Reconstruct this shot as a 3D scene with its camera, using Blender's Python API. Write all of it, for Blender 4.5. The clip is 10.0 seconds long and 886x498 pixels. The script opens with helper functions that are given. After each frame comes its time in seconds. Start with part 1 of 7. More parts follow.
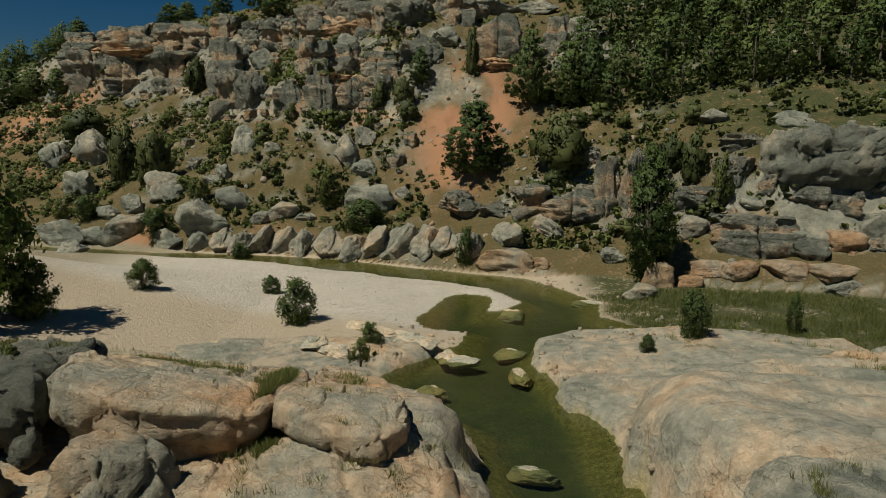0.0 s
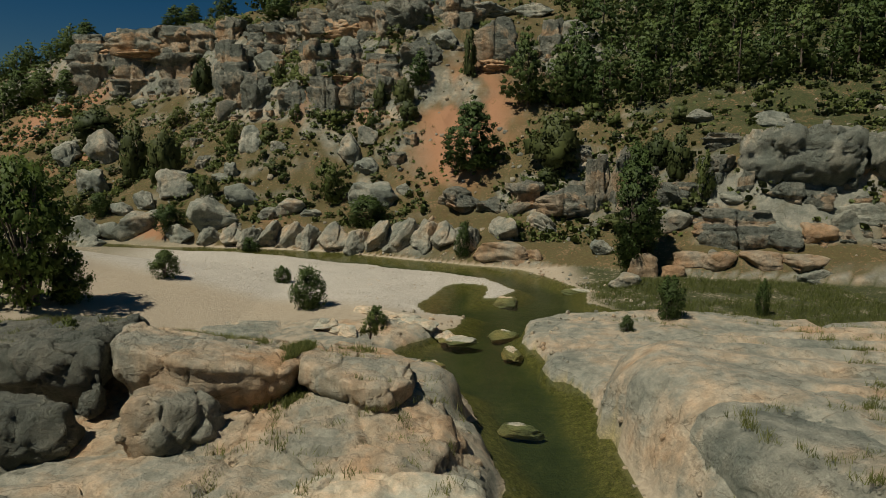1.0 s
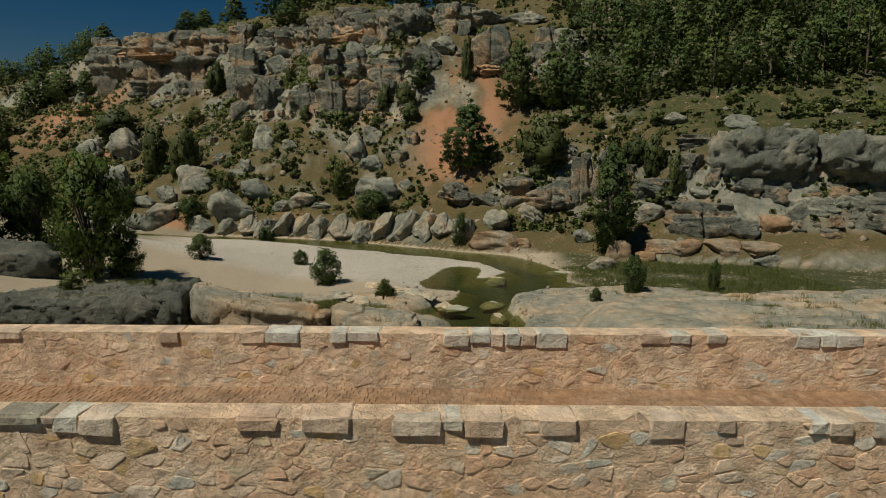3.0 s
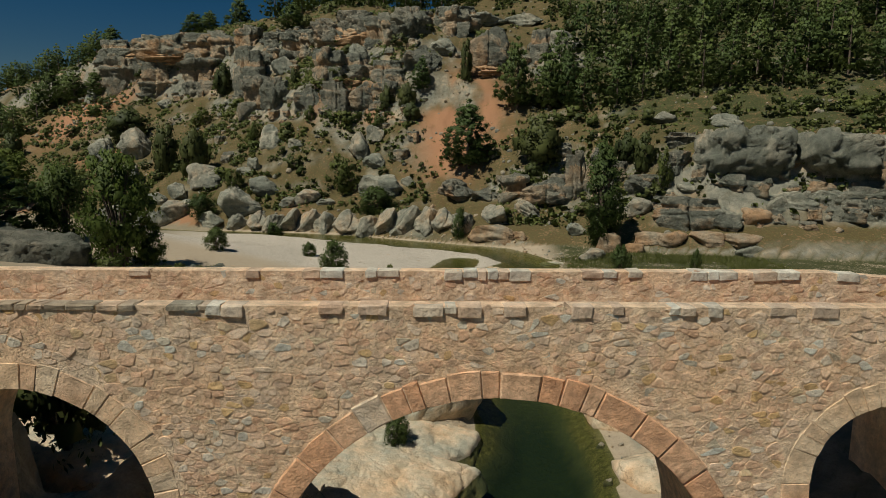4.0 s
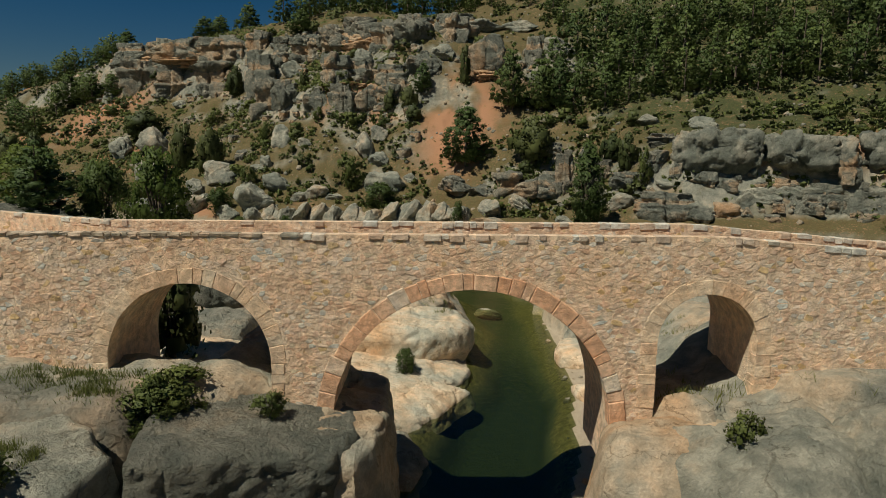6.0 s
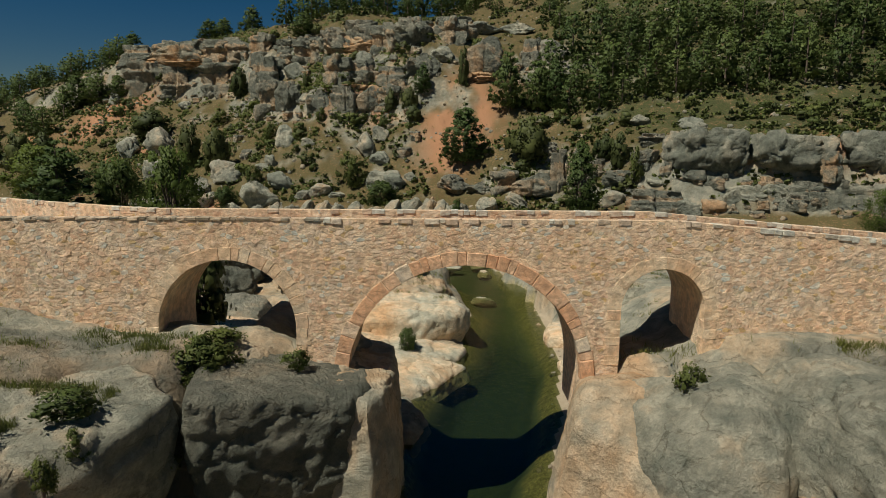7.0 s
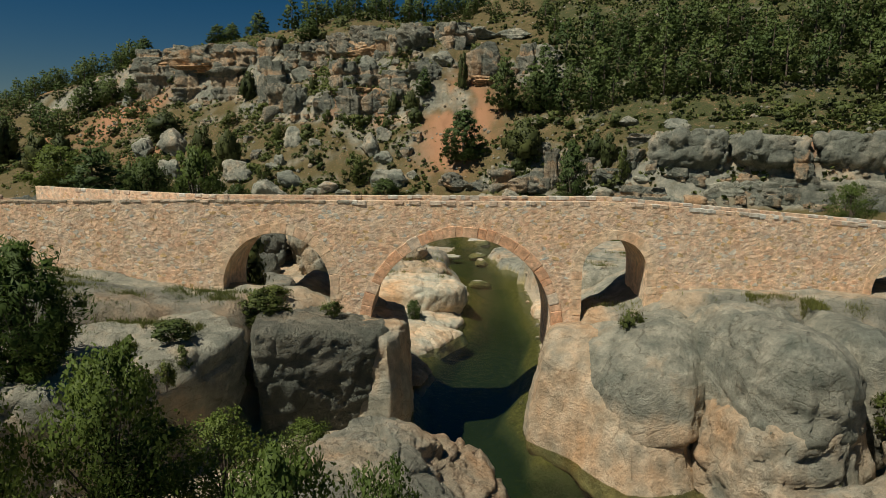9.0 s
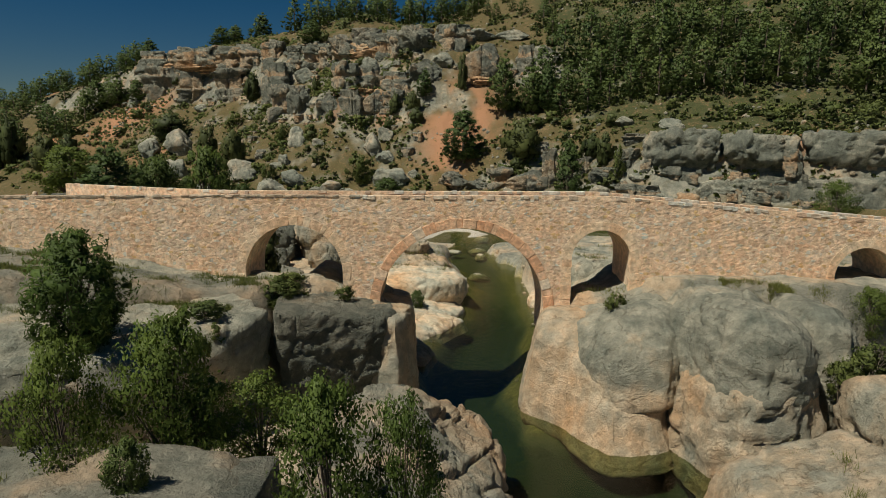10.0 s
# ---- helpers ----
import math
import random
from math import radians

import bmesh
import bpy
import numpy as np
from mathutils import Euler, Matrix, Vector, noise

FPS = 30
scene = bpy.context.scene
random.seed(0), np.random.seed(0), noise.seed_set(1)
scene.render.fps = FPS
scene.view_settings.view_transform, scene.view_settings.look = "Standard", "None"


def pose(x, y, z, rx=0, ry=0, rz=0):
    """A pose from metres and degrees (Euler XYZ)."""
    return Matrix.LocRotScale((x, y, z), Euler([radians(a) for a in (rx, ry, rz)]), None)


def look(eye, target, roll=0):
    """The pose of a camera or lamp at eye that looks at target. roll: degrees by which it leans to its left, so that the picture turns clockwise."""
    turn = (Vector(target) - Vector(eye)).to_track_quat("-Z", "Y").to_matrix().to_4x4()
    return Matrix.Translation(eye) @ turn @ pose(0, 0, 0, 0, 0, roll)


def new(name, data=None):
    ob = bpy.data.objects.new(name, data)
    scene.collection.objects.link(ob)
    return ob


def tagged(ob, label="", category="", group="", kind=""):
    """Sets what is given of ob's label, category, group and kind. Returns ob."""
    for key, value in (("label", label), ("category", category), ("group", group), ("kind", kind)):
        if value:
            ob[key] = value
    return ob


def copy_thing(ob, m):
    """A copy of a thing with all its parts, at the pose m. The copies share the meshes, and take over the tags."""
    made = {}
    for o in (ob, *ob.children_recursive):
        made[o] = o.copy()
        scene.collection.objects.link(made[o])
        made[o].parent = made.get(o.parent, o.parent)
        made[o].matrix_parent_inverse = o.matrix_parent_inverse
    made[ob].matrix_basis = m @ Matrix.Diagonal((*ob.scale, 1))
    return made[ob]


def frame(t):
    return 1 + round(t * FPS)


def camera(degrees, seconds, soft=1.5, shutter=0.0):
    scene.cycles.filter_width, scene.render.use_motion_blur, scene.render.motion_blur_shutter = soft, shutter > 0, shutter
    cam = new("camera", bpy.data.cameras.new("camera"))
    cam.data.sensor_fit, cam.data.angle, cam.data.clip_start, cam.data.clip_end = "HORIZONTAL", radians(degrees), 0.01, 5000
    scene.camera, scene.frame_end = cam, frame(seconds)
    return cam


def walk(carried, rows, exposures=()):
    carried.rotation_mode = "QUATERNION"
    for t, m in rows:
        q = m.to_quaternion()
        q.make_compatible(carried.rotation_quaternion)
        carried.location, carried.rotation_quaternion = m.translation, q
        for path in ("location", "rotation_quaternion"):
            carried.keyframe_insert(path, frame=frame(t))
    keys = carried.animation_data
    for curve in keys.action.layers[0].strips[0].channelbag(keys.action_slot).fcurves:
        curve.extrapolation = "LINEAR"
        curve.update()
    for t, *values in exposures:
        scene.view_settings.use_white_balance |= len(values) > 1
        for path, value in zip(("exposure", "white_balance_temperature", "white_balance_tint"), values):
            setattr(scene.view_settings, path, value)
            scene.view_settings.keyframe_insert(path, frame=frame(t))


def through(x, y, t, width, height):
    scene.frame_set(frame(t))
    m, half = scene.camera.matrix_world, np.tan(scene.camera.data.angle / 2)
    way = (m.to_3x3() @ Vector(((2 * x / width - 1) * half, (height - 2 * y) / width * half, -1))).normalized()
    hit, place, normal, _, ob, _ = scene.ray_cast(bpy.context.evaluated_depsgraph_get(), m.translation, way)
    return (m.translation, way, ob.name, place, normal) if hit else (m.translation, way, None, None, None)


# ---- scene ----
cam = camera(70.0, 10.0, 0.8)
PATH = [
    (0, (0.042, 0.691, 14.62), (0.032, 2.667, 14.312), 0.2),
    (0.5, (0.049, -1.625, 14.664), (0.041, 0.351, 14.354), 0.2),
    (1, (0.059, -3.999, 14.706), (0.052, -2.024, 14.392), 0.1),
    (1.5, (0.041, -6.273, 14.75), (0.036, -4.298, 14.433), 0.2),
    (2, (0.014, -8.641, 14.771), (0.009, -6.667, 14.452), 0.2),
    (2.5, (0.061, -10.918, 14.734), (0.057, -8.943, 14.415), 0.2),
    (2.7, (0.1, -11.854, 14.73), (0.096, -9.88, 14.412), 0.3),
    (3.8, (0.054, -17.162, 14.588), (0.053, -15.187, 14.27), 0.3),
    (4, (0.077, -18.073, 14.578), (0.074, -16.099, 14.257), 0.2),
    (4.5, (0.093, -20.329, 14.52), (0.091, -18.355, 14.2), 0.2),
    (5, (0.132, -22.692, 14.489), (0.131, -20.718, 14.168), 0.2),
    (5.5, (0.156, -24.822, 14.453), (0.156, -22.848, 14.133), 0.4),
    (5.7, (0.157, -25.686, 14.453), (0.154, -23.712, 14.132), 0.4),
    (6.8, (0.203, -30.302, 14.424), (0.204, -28.328, 14.102), 0.5),
    (7, (0.243, -31.108, 14.409), (0.242, -29.134, 14.087), 0.4),
    (7.5, (0.245, -33.011, 14.364), (0.243, -31.037, 14.043), 0.4),
    (8, (0.278, -34.993, 14.338), (0.275, -33.019, 14.016), 0.4),
    (8.5, (0.25, -36.782, 14.326), (0.247, -34.808, 14.005), 0.3),
    (9, (0.213, -38.623, 14.326), (0.211, -36.649, 14.005), 0.3),
    (9.5, (0.163, -40.291, 14.341), (0.161, -38.317, 14.019), 0.3),
    (10, (0.09, -42.011, 14.326), (0.088, -40.037, 14.004), 0.2),
]
walk(cam, [(t, look(eye, target, roll)) for t, eye, target, roll in PATH], [(0, -0.24, 6500, 6), (2, -0.43, 6500, 6), (3, -0.42, 6500, 6), (4.5, -0.28, 6500, 7), (5.5, -0.21, 6500, 7), (8, -0.1, 6500, 7), (10, -0.09, 6500, 7)])

# ---- world and sun ----
SUN_FROM = Vector((-0.48, -0.38, 1.0)).normalized()   # towards the sun: behind the camera and to its left
world = bpy.data.worlds.new("world")
scene.world = world
world.use_nodes = True
wn = world.node_tree.nodes
sky = wn.new("ShaderNodeTexSky")
sky.sky_type, sky.sun_disc = "NISHITA", False
sky.sun_elevation = math.asin(SUN_FROM.z)
sky.sun_rotation = math.atan2(SUN_FROM.x, SUN_FROM.y)
sky.air_density, sky.dust_density, sky.ozone_density = 1.0, 0.0, 4.0
wn["Background"].inputs["Strength"].default_value = 0.026
deep = wn.new("ShaderNodeHueSaturation")
deep.inputs["Saturation"].default_value = 1.45
world.node_tree.links.new(sky.outputs[0], deep.inputs["Color"])
world.node_tree.links.new(deep.outputs[0], wn["Background"].inputs["Color"])
lamp = bpy.data.lights.new("sun", "SUN")
lamp.energy, lamp.angle, lamp.color = 4.9, radians(0.55), (1.0, 0.93, 0.82)
sun = new("sun", lamp)
sun.matrix_world = look(SUN_FROM * 50, (0, 0, 0))


# ---- terrain shape ----
def hash3(i, j, k):
    n = (i.astype(np.int64) * 374761393 + j.astype(np.int64) * 668265263 + k.astype(np.int64) * 974126177).astype(np.uint64) & np.uint64(0xFFFFFFFF)
    n = ((n ^ (n >> np.uint64(13))) * np.uint64(1274126177)) & np.uint64(0xFFFFFFFF)
    n = ((n ^ (n >> np.uint64(15))) * np.uint64(2246822519)) & np.uint64(0xFFFFFFFF)
    return ((n ^ (n >> np.uint64(16))) & np.uint64(0xFFFF)).astype(float) / 65535.0


def value_noise(x, y, z):
    i, j, k = np.floor(x), np.floor(y), np.floor(z)
    u, v, w = x - i, y - j, z - k
    u, v, w = (a * a * (3 - 2 * a) for a in (u, v, w))
    out = 0
    for a in (0, 1):
        for b in (0, 1):
            for c in (0, 1):
                out = out + hash3(i + a, j + b, k + c) * (u if a else 1 - u) * (v if b else 1 - v) * (w if c else 1 - w)
    return out * 2 - 1


def fbm(x, y, z, size, octaves=4, gain=0.5, ridged=False):
    """Fractal noise, about -1 to 1, with its largest features size metres wide."""
    x, y, z = (np.asarray(a, float) / size for a in np.broadcast_arrays(x, y, z))
    out, amp, total = 0, 1.0, 0.0
    for o in range(octaves):
        n = value_noise(x + 17.3 * o, y - 9.1 * o, z + 4.7 * o)
        out, total = out + amp * ((1 - 2 * np.abs(n)) if ridged else n), total + amp
        x, y, z, amp = x * 2.03, y * 2.03, z * 2.03, amp * gain
    return out / total


def joints(x, y, size, seed):
    """Blocks between cracks: the distance to the nearest crack and a random number of each block."""
    u, v = x / size, y / size
    i, j = np.floor(u), np.floor(v)
    f1, f2, pick = np.full(u.shape, 9.0), np.full(u.shape, 9.0), np.zeros(u.shape)
    for a in (-1, 0, 1):
        for b in (-1, 0, 1):
            k = np.full(u.shape, float(seed))
            cx = i + a + 0.1 + 0.8 * hash3(i + a, j + b, k)
            cy = j + b + 0.1 + 0.8 * hash3(i + a, j + b, k + 1)
            r = np.hypot(u - cx, v - cy)
            near = r < f1
            f2 = np.where(near, f1, np.minimum(f2, r))
            pick = np.where(near, hash3(i + a, j + b, k + 2), pick)
            f1 = np.where(near, r, f1)
    return (f2 - f1) * size, pick


def joints3(x, y, z, size, seed):
    """As joints, in space."""
    u, v, w = x / size, y / size, z / size
    i, j, k = np.floor(u), np.floor(v), np.floor(w)
    f1, f2, pick = np.full(u.shape, 9.0), np.full(u.shape, 9.0), np.zeros(u.shape)
    for a in (-1, 0, 1):
        for b in (-1, 0, 1):
            for c in (-1, 0, 1):
                g = [h + 0.1 + 0.8 * hash3(i + a + 31 * m + seed, j + b, k + c) for m, h in enumerate((i + a, j + b, k + c))]
                r = np.sqrt((u - g[0]) ** 2 + (v - g[1]) ** 2 + (w - g[2]) ** 2)
                near = r < f1
                f2 = np.where(near, f1, np.minimum(f2, r))
                pick = np.where(near, hash3(i + a, j + b, k + c + seed + 99), pick)
                f1 = np.where(near, r, f1)
    return (f2 - f1) * size, pick


def inside(x, y, poly):
    """Signed distance to a polygon, negative inside."""
    d = np.full(x.shape, 1e9)
    sign = np.ones(x.shape)
    for (ax, ay), (bx, by) in zip(poly, poly[1:] + poly[:1]):
        ex, ey = bx - ax, by - ay
        t = np.clip(((x - ax) * ex + (y - ay) * ey) / (ex * ex + ey * ey), 0, 1)
        d = np.minimum(d, np.hypot(x - ax - t * ex, y - ay - t * ey))
        cross = ((ay > y) != (by > y)) & (x < (bx - ax) * (y - ay) / (by - ay + 1e-12) + ax)
        sign = np.where(cross, -sign, sign)
    return d * sign


def chain(x, y, pts):
    """Signed distance to a channel with the centre line and half widths (x, y, half width)."""
    d = np.full(x.shape, 1e9)
    for (ax, ay, ar), (bx, by, br) in zip(pts, pts[1:]):
        ex, ey = bx - ax, by - ay
        t = np.clip(((x - ax) * ex + (y - ay) * ey) / (ex * ex + ey * ey), 0, 1)
        d = np.minimum(d, np.hypot(x - ax - t * ex, y - ay - t * ey) - ar - t * (br - ar))
    return d


def step(a, b, v):
    t = np.clip((v - a) / (b - a), 0, 1)
    return t * t * (3 - 2 * t)


RIVER = [(9, -60, 8), (8, -45, 7), (7.4, -25, 6.4), (8.4, -17.5, 6.6), (3.0, -11.5, 2.8), (1.5, -6, 3.1), (2.2, 1, 4.2), (3.3, 6, 4.0), (5.2, 12, 3.3), (5.4, 22, 2.8), (5.0, 28, 3.6), (4.6, 34, 4.0), (1.6, 40, 5.6), (3.6, 46, 3.0), (8, 53, 5.4)]
BAY = [(8, 53, 5), (0.6, 54.4, 3.0), (2.2, 62, 2.2)]
UPPER = [(8, 53, 5), (11.5, 60, 3.4), (7, 70, 3.2), (-6, 76.5, 2.9), (-16, 82.2, 2.9), (-28, 86.5, 2.0), (-42, 88.5, 1.5), (-70, 96, 1.2), (-140, 122, 1.0)]
SIDE = [(11, 54, 3.5), (14.5, 51, 2.0)]
FOOT_X = [-400, -160, -100, -60, -36, -17, 5, 20, 31, 45, 60, 100, 400]
FOOT_Y = [250, 140, 113, 97.5, 90.5, 86.5, 75.5, 68, 64, 60, 55, 45, 0]
PROFILES = [
    (-160, [(0, 1), (20, 8), (45, 21), (70, 31), (110, 35), (200, 30), (400, 20)]),
    (-90, [(0, 1), (15, 6), (35, 18), (48, 27), (52, 33), (57, 41), (80, 46), (140, 46), (400, 30)]),
    (-55, [(0, 1), (3, 3), (8, 4.5), (20, 10), (35, 19), (46, 27), (49, 34), (54, 40), (75, 49.5), (140, 52), (400, 40)]),
    (-25, [(0, 0), (3, 2.5), (7, 3.5), (12, 7), (20, 13), (30, 21), (34, 29), (40, 33), (48, 40), (54, 45), (80, 55), (140, 60), (400, 55)]),
    (-5, [(0, 0), (3, 2.5), (8, 3.5), (14, 7), (20, 11), (28, 17), (36, 24), (42, 32), (50, 39), (56, 43), (90, 52), (150, 64), (400, 80)]),
    (20, [(0, 1), (4, 2.5), (12, 4), (18, 8), (26, 13.5), (40, 21), (52, 28), (60, 36), (75, 44), (110, 58), (170, 80), (400, 110)]),
    (40, [(0, 1.2), (2, 3), (5, 4.2), (8, 8), (10, 10.5), (12, 14.5), (20, 17.5), (35, 21), (45, 26), (60, 36), (90, 52), (160, 85), (400, 120)]),
    (100, [(0, 2), (2, 4), (6, 6), (9, 11), (12, 16), (25, 19), (40, 24), (60, 36), (90, 52), (160, 85), (400, 120)]),
]
LEFT_BENCH = [(-19.3, 27.6), (-13.1, 27.2), (-9.5, 26.4), (-7.5, 27.6), (-5, 26.8), (-2.2, 24.8), (0.2, 24.8), (1.0, 27.6), (-1.2, 31.5), (-5, 35.5), (-10, 37), (-20, 41), (-45, 45), (-90, 45), (-90, 24), (-40, 26)]
LEFT_SHORE = [(-90, 14), (-30, 12), (-6, 8.5), (-2.2, 4.5), (0.6, 6.5), (1.6, 12), (2.4, 20), (1.9, 27), (0.3, 32), (-3, 36), (-90, 36)]
BRIDGE_LEFT = [(-90, -12), (-22, -13.5), (-15, -11.6), (-9.6, -10.0), (-8.4, -8.2), (-3.8, -6.8), (-2.9, -5), (-2.5, -2), (-4, -0.2), (-13, 0.6), (-20, 4), (-90, 8)]
LEFT_LEDGE = [(-90, -20), (-24, -18.5), (-13, -16), (-10.6, -14), (-10.6, -10.6), (-90, -10)]
NEAR_LEFT = [(-40, -22), (-14, -23.4), (-5.4, -23.6), (-4.2, -25.4), (-4.2, -30), (-6, -60), (-60, -60)]
RIGHT_DOME = [(9.5, 0.5), (7.4, -1.5), (6.4, -3.4), (6.8, -5.8), (9, -7.6), (13, -9), (20, -9.6), (28, -10), (90, -12), (90, 6), (14, 3)]
RIGHT_NEAR = [(13.4, -17.6), (19.6, -13.6), (26, -11), (90, -13), (90, -60), (17, -60), (13.5, -26), (11.2, -21)]
RIGHT_UP = [(9.8, 9), (9.5, 14), (9.2, 18), (8.6, 23), (8.0, 27.4), (9.6, 32), (16, 36.5), (27, 39.5), (90, 42), (90, 6), (10, 6)]
RIGHT_SLAB = [(6.6, 36), (5.9, 44), (6.6, 47.5), (9.5, 49.2), (15, 49.4), (30, 46), (30, 34), (9, 30)]
LEFT_SLAB = [(-30, 36), (-30, 46), (-12, 47.5), (-2.5, 47.8), (0.2, 46), (-1.5, 43.2), (-4.2, 40.5), (-3.2, 37), (0.2, 33), (-6, 33)]
ABUTMENT = [(-160, -5.4), (-24.5, -5.4), (-20, -2), (-23, 2.5), (-29, 7), (-160, 18)]


def ground_height(x, y):
    """The height of the land and the river bed, with masks of gravel, soil and green."""
    x, y = np.asarray(x, float), np.asarray(y, float)
    wx = x + 0.7 * fbm(x, y, 3.1, 4.5, 3)
    wy = y + 0.7 * fbm(x, y, 8.4, 4.5, 3)
    crack, block = joints(wx * 0.8, wy * 1.25, 3.6, 1)
    crack2, block2 = joints(wx + 5, wy * 1.5, 1.25, 7)
    jx, jy = wx + 0.8 * (block - 0.5), wy + 0.9 * (block - 0.5) + 0.3 * (block2 - 0.5)
    water = np.minimum.reduce([chain(wx, wy, c) for c in (RIVER, BAY, UPPER, SIDE)])
    land = 0.75 + 0.35 * fbm(x, y, 0.5, 14, 3) + 0.16 * np.clip(-x - 17, 0, 24) * step(76, 58, y) + 0.01 * np.clip(y - 60, 0, 60) * (x < 0)
    z = np.where(water < 0, -0.12 - (0.85 + 1.1 * step(24, 4, y)) * step(0, 2.6, -water), land * step(-0.6, 6.0, water))
    z = np.where(water < 0, np.minimum(z, -0.12 * step(0, 0.5, -water)), z)
    gravel = step(48, 53, y + 0.2 * x) * (1 - step(11, 14, x)) * step(-48, -32, x)

    def mass(poly, top, edge, base=-1.2, power=2.0):
        sd = inside(jx, jy, poly)
        s = np.clip(-sd / edge, 0, 1)
        rise = (1 - (1 - s) ** power) ** (1 / power)
        return np.where(sd < 0, base + (top - base) * rise, -99.0)

    lump = fbm(x, y, 1.7, 7, 4)
    bumps = 0.22 * fbm(x, y, 2.2, 3.0, 4, ridged=True)
    worn = 0.35 + 0.65 * step(4, 1, np.where(y > 5, x, -9 * np.ones(x.shape)))
    bumps = bumps + worn * (0.55 * (block - 0.5) + 0.2 * (block2 - 0.5) - 0.5 * step(0.28, 0.0, crack) - 0.16 * step(0.12, 0.0, crack2))
    beds = (wy - 24 + 0.2 * wx + 1.5 * lump) / 2.6
    terrace = 0.55 * (np.floor(beds) + step(0.7, 1.0, beds - np.floor(beds)) - beds) * step(11, 15, x - 0.3 * (30 - y))
    rock = np.full(x.shape, -99.0)
    for m in (
        mass(LEFT_SHORE, 0.1 + 1.9 * step(9, 19, y - 0.25 * x) + (0.2 + 0.8 * step(10, 20, y)) * (0.5 * lump + bumps), 3.0, -0.8),
        mass(LEFT_BENCH, 3.3 - 0.14 * np.clip(wy - 27, 0, 30) + 0.35 * lump + bumps * 0.8, 1.5, 0.9, 2.6),
        mass(BRIDGE_LEFT, 6.95 - 1.3 * step(-8.5, -4, x) + 0.13 * np.clip(-13 - x, 0, 12) + 0.2 * lump + 0.5 * bumps - 2.6 * step(-5.4, -3.8, y) * step(-13.2, -11.8, x) * step(-7.6, -8.8, x), 1.6, -1.0, 2.6),
        mass(LEFT_LEDGE, 5.7 + 0.2 * lump + 0.4 * bumps - 0.13 * np.clip(-12 - y, 0, 9), 1.3, -1.0, 3),
        mass(NEAR_LEFT, 5.5 + 0.2 * lump + 0.6 * bumps, 1.6, -1.0, 2.6),
        mass(RIGHT_DOME, 6.9 - 1.1 * step(12.5, 9.5, x) + 0.2 * lump + 0.5 * bumps - 0.05 * np.clip(x - 20, 0, 20), 2.2, -1.2, 2.6),
        mass(RIGHT_NEAR, 1.6 + 0.4 * lump + bumps, 2.2, -1.2, 2.6),
        mass(RIGHT_UP, 4.4 - 3.3 * step(23, 14, y) * step(17, 10, x) + 0.3 * lump + 0.4 * bumps + terrace - 0.12 * np.clip(y - 28, 0, 12), 4.0, -0.9, 2.3),
        mass(RIGHT_SLAB, 0.75 + 0.15 * lump + 0.4 * bumps + 0.05 * np.clip(x - 9, 0, 10), 1.6, -0.5, 2.2),
        mass(LEFT_SLAB, 0.8 + 0.25 * lump + 0.6 * bumps, 2.4, -0.4, 2.0),
    ):
        rock = np.maximum(rock, m)
    foot = np.interp(x, FOOT_X, FOOT_Y) + 1.2 * fbm(x, y, 6.2, 11, 3)
    d = y - foot
    hill = np.zeros(x.shape)
    for k, (px, prof) in enumerate(PROFILES):
        left = PROFILES[k - 1][0] if k else -1e6
        right = PROFILES[k + 1][0] if k + 1 < len(PROFILES) else 1e6
        w = np.where(x <= px, np.clip((x - left) / (px - left), 0, 1), np.clip((right - x) / (right - px), 0, 1))
        hill = hill + w * np.interp(d, [p[0] for p in prof], [p[1] for p in prof])
    rough = step(2, 12, d)
    hill = hill + rough * (1.3 * fbm(x, y, 9.0, 16, 5) + 0.5 * fbm(x, y, 5.0, 4, 3, ridged=True))
    hill = np.where(d > 0, hill, -99.0)
    far = step(120, 260, np.hypot(x, y - 40)) * (y < 60)
    gravel = gravel * step(-5.0, -8.0, d)
    fill = mass(ABUTMENT, 10.4 + 0.1 * lump, 2.0, 0, 2)
    ground = np.maximum(z + 5 * far, fill)
    out = np.maximum(np.maximum(ground, rock), hill)
    stone = np.where((rock > ground) & (rock > hill), 1.0, 0.0)
    slope_zone = np.where((hill > rock) & (hill > ground), 1.0, 0.0)
    return out, stone, slope_zone, gravel * (1 - stone) * (1 - slope_zone), water, d


# ---- end of terrain shape ----


# ---- materials ----
def material(name, rough=0.9):
    m = bpy.data.materials.new(name)
    m.use_nodes = True
    nt = m.node_tree
    bsdf = nt.nodes["Principled BSDF"]
    bsdf.inputs["Roughness"].default_value = rough
    bsdf.inputs["Specular IOR Level"].default_value = 0.25
    return m, nt, bsdf


def place(nt, own):
    """Coordinates in metres: the world's, or the object's own with a shift of its own."""
    if not own:
        return nt.nodes.new("ShaderNodeNewGeometry").outputs["Position"]
    co = nt.nodes.new("ShaderNodeTexCoord").outputs["Object"]
    info = nt.nodes.new("ShaderNodeObjectInfo")
    add = nt.nodes.new("ShaderNodeVectorMath")
    add.operation = "MULTIPLY_ADD"
    nt.links.new(info.outputs["Random"], add.inputs[0])
    add.inputs[1].default_value = (37.0, 71.0, 53.0)
    nt.links.new(co, add.inputs[2])
    return add.outputs[0]


